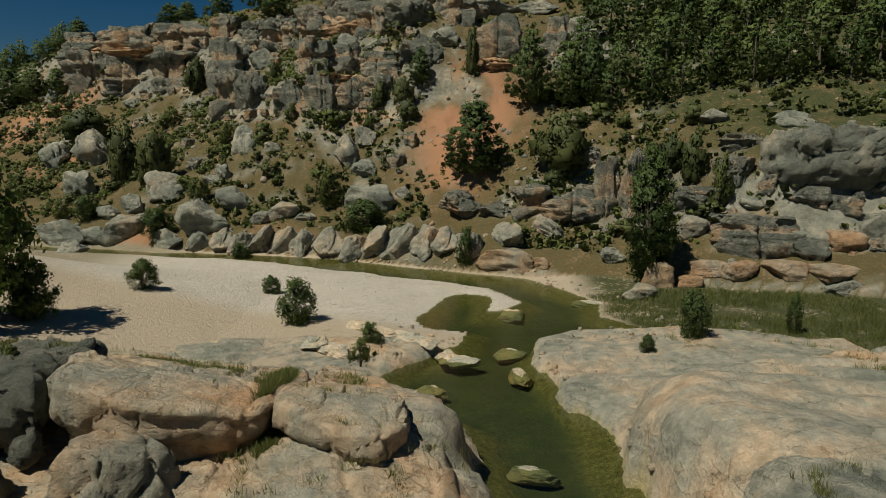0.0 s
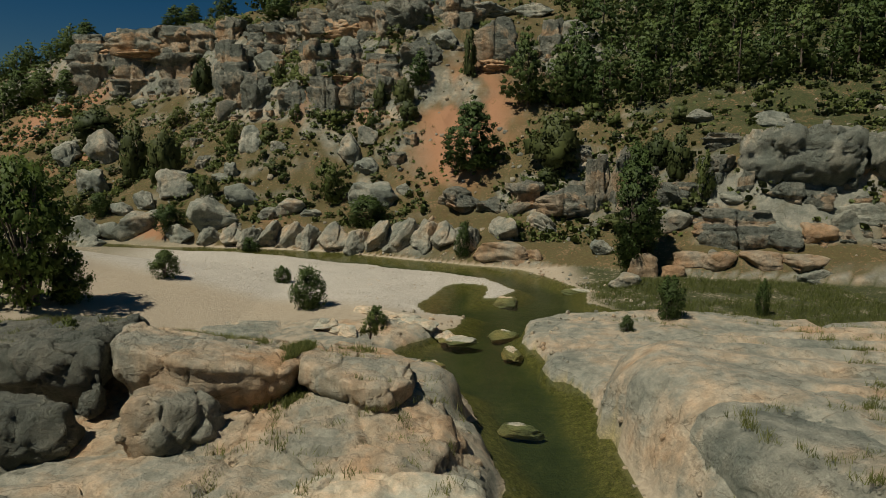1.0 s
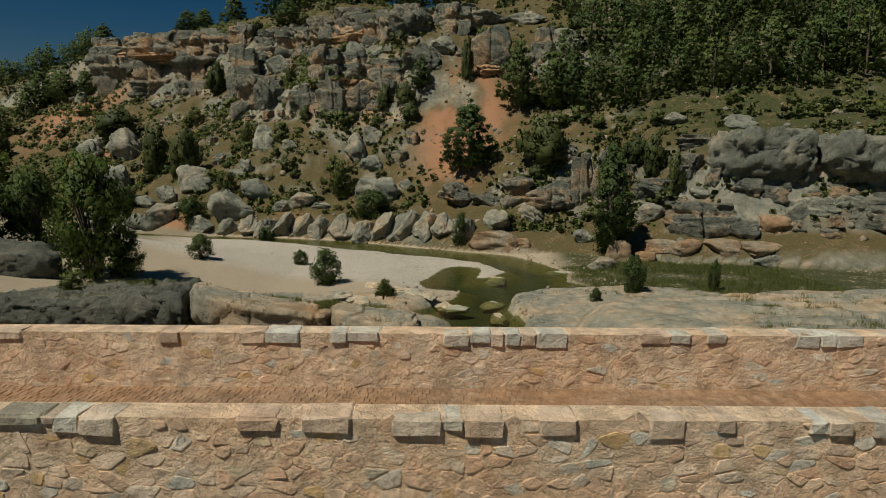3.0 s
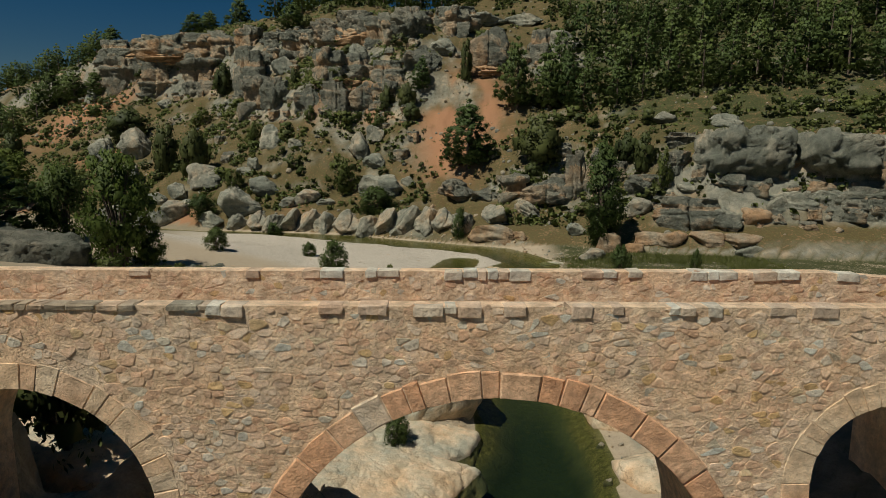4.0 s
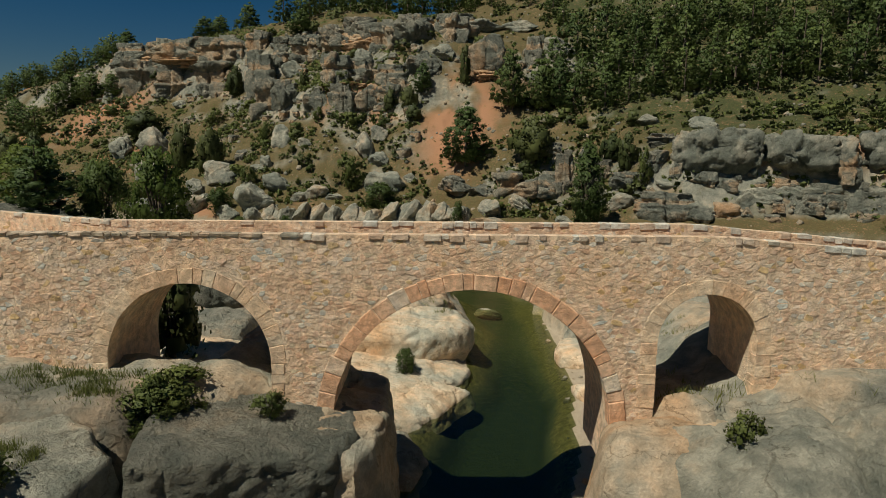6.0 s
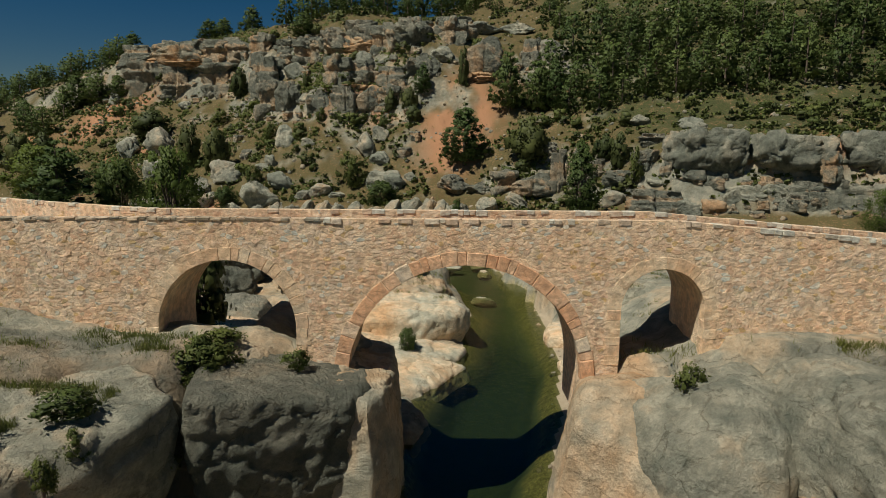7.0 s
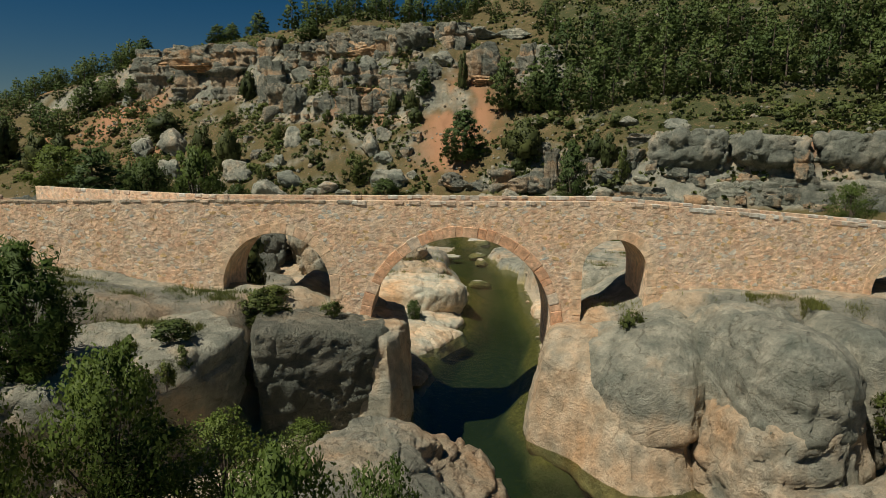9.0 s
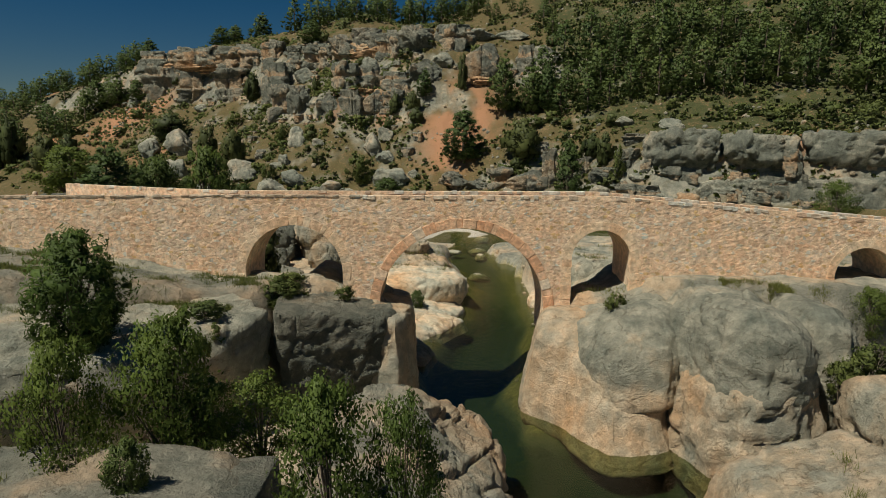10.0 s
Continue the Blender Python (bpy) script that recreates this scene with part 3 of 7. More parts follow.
def build_ground():
    xs = spread([(-3000, -600, 300), (-600, -200, 40), (-200, -110, 4), (-110, -60, 1.4), (-60, -26, 0.7), (-26, 30, 0.33), (30, 70, 0.75), (70, 130, 2), (130, 300, 15), (300, 700, 60), (700, 3000, 300)])
    ys = spread([(-3000, -500, 300), (-500, -120, 40), (-120, -46, 4), (-46, -30, 0.7), (-30, 44, 0.33), (44, 92, 0.45), (92, 140, 0.8), (140, 180, 1.2), (180, 300, 5), (300, 700, 50), (700, 3000, 300)])
    gx, gy = np.meshgrid(xs, ys)
    z, stone, slope_zone, gravel, water, d = ground_height(gx, gy)
    dzdy, dzdx = np.gradient(z, ys, xs)
    steep = np.hypot(dzdx, dzdy)
    nrm = np.stack([-dzdx, -dzdy, np.ones_like(z)], -1)
    nrm /= np.linalg.norm(nrm, axis=-1, keepdims=True)
    near = step(140, 60, np.hypot(gx, gy - 30))
    layers = fbm(gx, gy, z * 2.6, 3.2, 4, 0.55)
    cracks = fbm(gx + 30, gy, z, 2.6, 4, 0.5, ridged=True)
    push = stone * near * (0.22 * layers + 0.16 * cracks * (0.4 + np.clip(steep, 0, 1))) + slope_zone * step(2, 9, d) * (0.35 + 0.5 * step(0.8, 1.8, steep)) * (layers + 0.6 * cracks)
    push = np.where(water < 0, push * 0.3, push)
    pts = np.stack([gx, gy, z], -1) + nrm * push[..., None]
    ny, nx = z.shape
    idx = np.arange(ny * nx).reshape(ny, nx)
    faces = np.stack([idx[:-1, :-1], idx[:-1, 1:], idx[1:, 1:], idx[1:, :-1]], -1).reshape(-1, 4)
    me = mesh_from("ground", pts.reshape(-1, 3), faces, ground_material(), True)
    bare = np.exp(-(((gx - 3.5 - 0.12 * (gy - 108)) / 9.5) ** 2 + ((gy - 108) / 15) ** 2) ** 2)
    bare = bare * step(-0.45, 0.1, fbm(gx, gy, 31.0, 5, 4)) + np.exp(-((gx + 97) / 11) ** 2 - ((gy - 150) / 9) ** 2)
    bare = np.clip(bare + 0.8 * step(0.22, 0.55, fbm(gx, gy, 2.0, 13, 4)), 0, 1) * slope_zone
    meadow = step(30, 42, gx) * step(13, 19, d) * slope_zone
    bare = bare * (1 - 0.8 * meadow)
    grass = slope_zone * np.clip(1 - bare * 1.1, 0.0, 1) * (0.8 + 0.2 * meadow) * (1 - 0.55 * step(0.9, 2.2, steep))
    lawn = step(13, 17, gx) * step(38, 46, gy) * (1 - slope_zone)
    grass = np.clip(grass + lawn + 0.5 * step(-30, -45, gx) * (1 - slope_zone), 0, 1)
    wood = slope_zone * step(20, 32, gx) * step(26, 34, d)
    bare, grass = bare * (1 - wood), np.maximum(grass, wood)
    wet = step(0.06, -0.12, z)
    one = np.ones_like(z)
    old = np.clip(step(-6.9, -8.6, gy + 1.2 * fbm(gx, gy, 1.0, 3, 3)) + 0.3 * step(0.1, 0.5, fbm(gx, gy, 15.0, 9, 3)), 0, 1)
    crag = slope_zone * step(0.75, 1.25, steep + 0.5 * fbm(gx, gy, z, 5, 3)) * (1 - bare)
    stone = np.maximum(stone, crag)
    for name, cols in (("zones", (stone, slope_zone, gravel, old)), ("cover", (bare, grass, wet, one))):
        at = me.attributes.new(name, "FLOAT_COLOR", "POINT")
        at.data.foreach_set("color", np.stack(cols, -1).astype(np.float32).ravel())
    tagged(new("ground", me), "rocky valley ground with tan rock benches, gravel bar and scrubby ochre hillside", "ground", kind="structure")


build_ground()


def build_water():
    v = [(-160, -70, 0), (40, -70, 0), (40, 75, 0), (-160, 130, 0)]
    tagged(new("water", mesh_from("water", v, [(0, 1, 2, 3)], water_material())), "shallow clear green river water over a brown bed", "water", kind="structure")


build_water()


# ---- bridge ----
NEAR_Y, FAR_Y, THICK = -6.26, -2.36, 0.44
# arches: centre x, centre height, radius, bottom of its left and right jamb, ring depth
ARCHES = [(-8.5, 7.05, 2.8, 6.0, 6.0, 0.55), (1.15, 4.9, 4.8, 4.9, 4.9, 0.56), (9.13, 7.9, 1.7, 5.8, 6.2, 0.52), (24.35, 6.9, 1.75, 5.6, 5.6, 0.5)]


def road_z(x):
    return 10.55 - 0.083 * max(0.0, x - 9.5) - 0.008 * max(0.0, -x - 12)


def top_z(x):
    return road_z(x) + 1.0


def foot_z(x):
    return 5.0 if x > -14 else 5.0 + 0.1 * (-14 - x)


def in_opening(x, z, grow=0.0):
    for cx, cz, r, lo, hi, ring in ARCHES:
        if z >= cz and math.hypot(x - cx, z - cz) < r + grow:
            return True
        if z < cz and abs(x - cx) < r + grow:
            return True
    return False


bridge = tagged(new("stone_bridge"), "old rubble masonry arch bridge with pale coping stones, over the river", "bridge")
bridge.location = (1.15, -4.3, 5.0)
bridge_inv = Matrix.Translation((-1.15, 4.3, -5.0))


def bpart(name, verts, faces, mat, label="", smooth=False):
    return part(name, mesh_from(name, [bridge_inv @ Vector(v) for v in verts], faces, mat, smooth), bridge, label)


def columns(x0, x1):
    """Cuts along the bridge: x and the height of the underside."""
    out = []
    xs = set(np.round(np.arange(x0, x1 + 0.01, 0.5), 3))
    for cx, cz, r, lo, hi, ring in ARCHES:
        for k in range(41):
            xs.add(round(cx - r * math.cos(math.pi * k / 40), 4))
    for x in sorted(xs):
        arch = next((a for a in ARCHES if abs(x - a[0]) <= a[2] + 1e-3), None)
        if arch is None:
            out.append((x, 3.0))
            continue
        cx, cz, r = arch[:3]
        soffit = cz + math.sqrt(max(0.0, r * r - (x - cx) ** 2))
        if abs(abs(x - cx) - r) < 2e-3:
            pair = [(x, 3.0), (x, cz)]
            out += pair if x < cx else pair[::-1]
        else:
            out.append((x, soffit))
    return out


def build_body():
    cols = columns(-34, 40)
    verts, faces = [], []
    y0, y1 = NEAR_Y + 0.005, FAR_Y - 0.02
    for x, s in cols:
        t = road_z(x)
        verts += [(x, y0, s), (x, y0, t), (x, y1, t), (x, y1, s)]
    for k in range(len(cols) - 1):
        a, b = 4 * k, 4 * k + 4
        for i in range(4):
            j = (i + 1) % 4
            if i == 1:
                continue
            faces.append((a + i, b + i, b + j, a + j))
    bpart("body", verts, faces, MORTAR, "rough lime mortar and rubble core")
    # roadway
    verts, faces = [], []
    xs = np.arange(-34, 40.1, 1.0)
    for x in xs:
        verts += [(x, NEAR_Y + THICK - 0.05, road_z(x) + 0.004), (x, FAR_Y - THICK + 0.05 + max(0, 0.55 * (-13 - x)), road_z(x) + 0.004)]
    for k in range(len(xs) - 1):
        faces.append((2 * k, 2 * k + 2, 2 * k + 3, 2 * k + 1))
    bpart("roadway", verts, faces, ROAD, "brown earth and cobble roadway")


def far_line(x):
    """Where the inner face of the far parapet runs."""
    return FAR_Y - THICK + (0.0 if x > -13 else 0.50 * (-13 - x) + 0.004 * (-13 - x) ** 2)


def parapet(name, xs, inner, outer, drop):
    verts, faces = [], []
    for x in xs:
        zt, zb = top_z(x) - 0.015, road_z(x) - drop
        verts += [(x, inner(x), zb), (x, inner(x), zt), (x, outer(x), zt), (x, outer(x), zb)]
    n = len(xs)
    for k in range(n - 1):
        for i in range(4):
            j = (i + 1) % 4
            faces.append((4 * k + i, 4 * k + 4 + i, 4 * k + 4 + j, 4 * k + j))
    faces += [(0, 1, 2, 3), (4 * n - 1, 4 * n - 2, 4 * n - 3, 4 * n - 4)]
    bpart(name, verts, faces, MORTAR, "mortared rubble parapet wall")


def poly_clip(poly, px, pz, nx, nz):
    """Keeps the part of a polygon on the side of (px, pz) against the normal."""
    out = []
    for (ax, az), (bx, bz) in zip(poly, poly[1:] + poly[:1]):
        da, db = (ax - px) * nx + (az - pz) * nz, (bx - px) * nx + (bz - pz) * nz
        if da <= 0:
            out.append((ax, az))
        if da * db < 0:
            t = da / (da - db)
            out.append((ax + t * (bx - ax), az + t * (bz - az)))
    return out


def rubble_cells(x0, x1, low, high, seed, size=(0.23, 0.15)):
    """Irregular stones that fill a strip of wall: polygons in (x, z)."""
    rng = random.Random(seed)
    seeds = {}
    w, h = size
    zmin = min(low(x0), low(x1), low((x0 + x1) / 2))
    zmax = max(high(x0), high(x1), high((x0 + x1) / 2))
    nx, nz = int((x1 - x0) / w) + 3, int((zmax - zmin) / h) + 3
    for i in range(-1, nx):
        for j in range(-1, nz):
            thin = 0.1 + 0.27 * float(value_noise(np.array([i * 0.31]), np.array([j * 0.47]), np.array([seed * 1.7]))[0] > 0.05)
            if rng.random() < thin:
                continue
            seeds[i, j] = (x0 + (i + 0.5 * (j % 2) + rng.uniform(-0.42, 0.42)) * w, zmin + (j + rng.uniform(-0.4, 0.4)) * h)
    sx, sz = 1.0, w / h
    cells = []
    for (i, j), (px, pz) in seeds.items():
        if not (x0 - 0.1 < px < x1 + 0.1 and low(px) < pz < high(px) - 0.06):
            continue
        if in_opening(px, pz, 0.62) or rng.random() < 0.06:
            continue
        poly = [(px - 1.3 * w, pz - 1.3 * h), (px + 1.3 * w, pz - 1.3 * h), (px + 1.3 * w, pz + 1.3 * h), (px - 1.3 * w, pz + 1.3 * h)]
        for di in range(-2, 3):
            for dj in range(-2, 3):
                q = seeds.get((i + di, j + dj))
                if q is None or (di == 0 and dj == 0):
                    continue
                mx, mz = (px + q[0]) / 2, (pz + q[1]) / 2
                poly = poly_clip(poly, mx, mz, (q[0] - px), (q[1] - pz) * sz * sz)
        if len(poly) < 3:
            continue
        cells.append((px, pz, poly))
    return cells


def stone_solid(px, pz, poly, rng, y, out, fine=True):
    """A stone of a wall: its outline drawn in, corners cut, face a little uneven. out: -1 faces the viewer's side."""
    pts = []
    n = len(poly)
    cx, cz = sum(p[0] for p in poly) / n, sum(p[1] for p in poly) / n
    shrink = rng.uniform(0.72, 0.95)
    for k in range(n):
        a, b, c = poly[k - 1], poly[k], poly[(k + 1) % n]
        for q in ((a, c) if fine else ()):
            t = rng.uniform(0.06, 0.26)
            pts.append((b[0] + t * (q[0] - b[0]), b[1] + t * (q[1] - b[1])))
    if not fine:
        pts = [(x + rng.uniform(-0.02, 0.02), z + rng.uniform(-0.015, 0.015)) for x, z in poly]
    pts = [(cx + (x - cx) * shrink, cz + (z - cz) * shrink) for x, z in pts]
    proud = rng.uniform(-0.009, 0.01)
    tx, tz = rng.gauss(0, 0.04), rng.gauss(0, 0.05)
    m = len(pts)
    verts = [(x, y - out * 0.02, z) for x, z in pts]
    verts += [(x, y + out * (proud * 0.6 + tx * (x - cx) + tz * (z - cz)), z) for x, z in pts]
    verts += [(cx + (x - cx) * 0.8, y + out * (proud + tx * (x - cx) + tz * (z - cz)), cz + (z - cz) * 0.8) for x, z in pts]
    faces = []
    for r in (0, m):
        faces += [(r + k, r + (k + 1) % m, r + m + (k + 1) % m, r + m + k) for k in range(m)]
    faces.append(tuple(range(2 * m, 3 * m)))
    return verts, faces


def ring_stones(arch, seed, count):
    """The voussoirs of one arch on the near face, each a part."""
    cx, cz, r, lo, hi, ring = arch
    rng = random.Random(seed)
    edges = np.cumsum([0] + [rng.uniform(0.5, 1.5) for _ in range(count)])
    edges = np.pi - edges / edges[-1] * np.pi
    main = cx > -3 and cx < 5
    stone = VOUSSOIR if main else SIDE_VOUSSOIR
    for a0, a1 in zip(edges, edges[1:]):
        gap = (0.012 if main else 0.003) / r
        a0, a1 = a0 - gap, a1 + gap
        r0, r1 = r - 0.015, r + ring * rng.uniform(0.88, 1.08)
        y0, y1 = NEAR_Y - (rng.uniform(0.015, 0.05) if main else rng.uniform(0.008, 0.014)), NEAR_Y + 0.5
        prof = []
        for rr, k in ((r0, 0), (r0, 1), (r0, 2), (r1, 2), (r1, 1), (r1, 0)):
            a = a0 + (a1 - a0) * k / 2
            prof.append((cx + rr * math.cos(a), cz + rr * math.sin(a)))
        mx, mz = sum(p[0] for p in prof) / 6, sum(p[1] for p in prof) / 6
        verts = [(x, y1, z) for x, z in prof] + [(x, y0 + 0.025, z) for x, z in prof]
        verts += [(mx + (x - mx) * 0.94 + rng.uniform(-0.015, 0.015), y0 + rng.uniform(-0.01, 0.01), mz + (z - mz) * 0.94 + rng.uniform(-0.015, 0.015)) for x, z in prof]
        faces = [(b + k, b + (k + 1) % 6, b + 6 + (k + 1) % 6, b + 6 + k) for b in (0, 6) for k in range(6)]
        faces.append((12, 13, 14, 15, 16, 17))
        bpart("voussoir", verts, faces, stone)
    # jambs below the springing
    for side, bottom in ((-1, lo), (1, hi)):
        z = cz
        while z > bottom + 0.15:
            hgt = rng.uniform(0.3, 0.48)
            wid = rng.uniform(0.4, 0.62)
            xa, xb = cx + side * (r - 0.015), cx + side * (r + wid)
            box_stone("jamb_stone", min(xa, xb), max(xa, xb), NEAR_Y - 0.004, NEAR_Y + 0.5, z - hgt + 0.01, z - 0.004, stone, rng, 0.012)
            z -= hgt


def box_stone(name, x0, x1, y0, y1, z0, z1, mat, rng, bevel=0.03, tip=None):
    """A roughly squared stone with worn edges."""
    verts, faces = [], []
    b = min(bevel, 0.3 * min(x1 - x0, z1 - z0, y1 - y0))
    j = lambda: rng.uniform(-0.018, 0.018)
    for z, i in ((z0, 0), (z1 - b, 0), (z1, b)):
        for x, y in ((x0 + i, y0 + i), (x0 + i + b, y0 + i - b), (x1 - i - b, y0 + i - b), (x1 - i, y0 + i), (x1 - i, y1 - i), (x0 + i, y1 - i)):
            verts.append((x + j(), y + j(), z + j()))
    for r in (0, 6):
        faces += [(r + k, r + (k + 1) % 6, r + 6 + (k + 1) % 6, r + 6 + k) for k in range(6)]
    faces += [(12, 13, 14, 15, 16, 17), (5, 4, 3, 2, 1, 0)]
    if tip:
        verts = [tip(v) for v in verts]
    return bpart(name, verts, faces, mat)


def coping(xs0, xs1, yline, seed, depth, stone, low=0.14, high=0.24, skip=0.5):
    """Flat pale stones laid along the top of a parapet, with mortar between them."""
    rng = random.Random(seed)
    x = xs0
    while x < xs1:
        w = rng.uniform(0.2, 0.62)
        if rng.random() < skip:
            x += w
            continue
        zt = top_z(x + w / 2) + rng.uniform(-0.008, 0.012)
        hgt = rng.uniform(low, high)
        fall = road_z(x + w) - road_z(x)
        tip = lambda v, x=x, fall=fall, w=w: (v[0], v[1] + yline(v[0]), v[2] + fall * ((v[0] - x) / w - 0.5))
        box_stone("coping_stone", x, x + w - 0.012, -0.012, depth * rng.uniform(0.7, 1.0) + 0.01, zt - hgt, zt, stone, rng, 0.022, tip)
        x += w


def build_walls():
    parapet("near_parapet", list(np.arange(-34, 40.1, 1.0)), lambda x: NEAR_Y + THICK, lambda x: NEAR_Y + 0.005, 0.0)
    parapet("far_parapet", list(np.arange(-28.5, 40.1, 0.5)), far_line, lambda x: far_line(x) + THICK, 0.0)
    coping(-31, -4.5, lambda x: NEAR_Y, 9, THICK, COPING_GREY, 0.09, 0.13, 0.12)
    coping(-4.5, 34, lambda x: NEAR_Y, 3, THICK, COPING)
    coping(-28.5, 34, far_line, 4, THICK, COPING)
    for k, (arch, count) in enumerate(zip(ARCHES, (19, 27, 13, 13))):
        ring_stones(arch, 20 + k, count)


def build_rubble():
    """Stones of the near face and of the far parapet: single parts at mid span, joined further out."""
    rng = random.Random(11)
    singles = 0
    for name, x0, x1, low, high, y_of, out, seed in (
        ("face_rubble", -31.0, 34.0, foot_z, lambda x: top_z(x) - 0.02, lambda x: NEAR_Y, -1, 5),
        ("parapet_rubble", -28.0, 24.0, lambda x: road_z(x) + 0.02, lambda x: top_z(x) - 0.02, far_line, -1, 6),
    ):
        jv, jf = [], []
        for px, pz, poly in rubble_cells(x0, x1, low, high, seed):
            verts, faces = stone_solid(px, pz, poly, rng, 0.0, out, -9 < px < 10)
            verts = [(x, y + y_of(x), z) for x, y, z in verts]
            if seed == 5 and -3.2 < px < 5.4 and pz > 9.1 and singles < 300:
                bpart("stone", verts, faces, RUBBLE)
                singles += 1
            else:
                base = len(jv)
                jv += verts
                jf += [tuple(base + i for i in f) for f in faces]
        tagged(bpart(name, jv, jf, RUBBLE_JOINED, "tan, salmon and grey rubble stones"), kind="stuff")


build_body()
build_walls()
build_rubble()


# ---- rocks ----
def cube_grid(n):
    """A cube of six n x n grids pushed out to a sphere, as points and quads."""
    index, verts, faces = {}, [], []

    def vid(p):
        key = tuple(np.round(p, 5))
        if key not in index:
            index[key] = len(verts)
            verts.append(p)
        return index[key]

    lin = np.tan(np.linspace(-1, 1, n + 1) * math.pi / 4)
    for axis in range(3):
        for side in (-1, 1):
            for i in range(n):
                for j in range(n):
                    quad = []
                    for a, b in ((i, j), (i + 1, j), (i + 1, j + 1), (i, j + 1)):
                        p = [0, 0, 0]
                        p[axis], p[(axis + 1) % 3], p[(axis + 2) % 3] = side, lin[a], lin[b]
                        quad.append(vid(tuple(p)))
                    faces.append(quad if side > 0 else quad[::-1])
    return np.array(verts, float), np.array(faces)


GRIDS = {n: cube_grid(n) for n in (2, 10, 14, 18, 30, 46)}


def rock_mesh(seed, blocky, mat, n=10, cuts=9, wear=0.1):
    """A boulder about 2 m across: part cube, part ball, with broken faces, ledges and cracks."""
    rng = np.random.RandomState(seed)
    cube, faces = GRIDS[n]
    ball = cube / np.linalg.norm(cube, axis=1, keepdims=True)
    p = ball * (1 - blocky) + cube * blocky * 0.93
    for _ in range(cuts):
        nrm = rng.normal(size=3)
        nrm /= np.linalg.norm(nrm)
        over = p @ nrm - rng.uniform(0.55, 0.92)
        p = p - np.where(over > 0, over * 0.94, 0)[:, None] * nrm
    s = rng.uniform(0, 90, 3)
    q = p + s
    out = p / np.linalg.norm(p, axis=1, keepdims=True)
    lumps = fbm(q[:, 0], q[:, 1], q[:, 2], 1.1, 3) * 0.1
    ledges = fbm(q[:, 0] * 0.35, q[:, 1] * 0.35, q[:, 2] * 1.7, 0.6, 3) * wear
    gap, pick = joints3(q[:, 0], q[:, 1], q[:, 2] * 1.3, 0.75, seed)
    lumps = lumps + 0.13 * (pick - 0.5) - 0.1 * step(0.08, 0.0, gap)
    cracks = 0.5 * -np.clip(0.85 - np.abs(fbm(q[:, 0], q[:, 1], q[:, 2] * 0.8, 0.8, 2)) * 8, 0, 1) * 0.1
    p = p + out * (lumps + ledges + cracks)[:, None]
    return mesh_from("rock", p, faces, mat, True)


def cliff_mesh(seed, mat, n=18, beds=5):
    """A block of bedded cliff about 2 m across: beds of unlike thickness stand out or lie back, split by upright joints; freshly broken faces are marked."""
    rng = np.random.RandomState(seed)
    cube, faces = GRIDS[n]
    ball = cube / np.linalg.norm(cube, axis=1, keepdims=True)
    p = ball * 0.2 + cube * 0.76
    for _ in range(6):
        nrm = rng.normal(size=3) * np.array([1, 1, 0.6])
        nrm /= np.linalg.norm(nrm)
        over = p @ nrm - rng.uniform(0.6, 0.95)
        p = p - np.where(over > 0, over * 0.97, 0)[:, None] * nrm
    a, b, c = (p + rng.uniform(0, 90, 3)).T
    flow = p[:, 2] + 0.1 * fbm(a, b, c, 1.2, 3)
    cuts = np.sort(rng.uniform(-0.85, 0.85, beds))
    layer = np.searchsorted(cuts, flow)
    inset = rng.uniform(-0.04, 0.1, beds + 1)
    weak = rng.randint(0, beds + 1)
    inset[weak] += 0.2
    seam = np.min(np.abs(flow[:, None] - cuts[None]), axis=1)
    gap, pick = joints(a + 0.15 * fbm(a, b, c, 0.5, 2), b, 0.95, seed)
    gap3, pick3 = joints3(a, b, c * 1.2, 0.55, seed)
    push = -inset[layer] - 0.09 * step(0.06, 0.0, seam) + 0.3 * (pick - 0.5) - 0.2 * step(0.1, 0.0, gap)
    push = push + 0.13 * (pick3 - 0.5) - 0.06 * step(0.05, 0.0, gap3) + 0.05 * fbm(a, b, c, 0.3, 3, 0.6, True) + 0.08 * fbm(a, b, c, 0.8, 2)
    out = p * np.array([1, 1, 0.3])
    out /= np.linalg.norm(out, axis=1, keepdims=True) + 1e-9
    fresh = np.clip(0.8 * (layer == weak) * (p[:, 2] < 0.5) + 0.8 * step(0.74, 0.9, pick) * (p[:, 2] < 0.45) + 0.4 * step(0.8, 0.95, pick3) - 0.3 * fbm(a, b, c, 0.5, 3), 0, 1)
    p = p + out * push[:, None]
    p[:, 2] += (0.1 * (pick - 0.5) + 0.06 * fbm(a, b, c, 0.4, 3)) * (p[:, 2] > 0.3)
    me = mesh_from("rock", p, faces, mat, False)
    me.attributes.new("fresh", "FLOAT", "POINT").data.foreach_set("value", fresh.astype(np.float32))
    return me


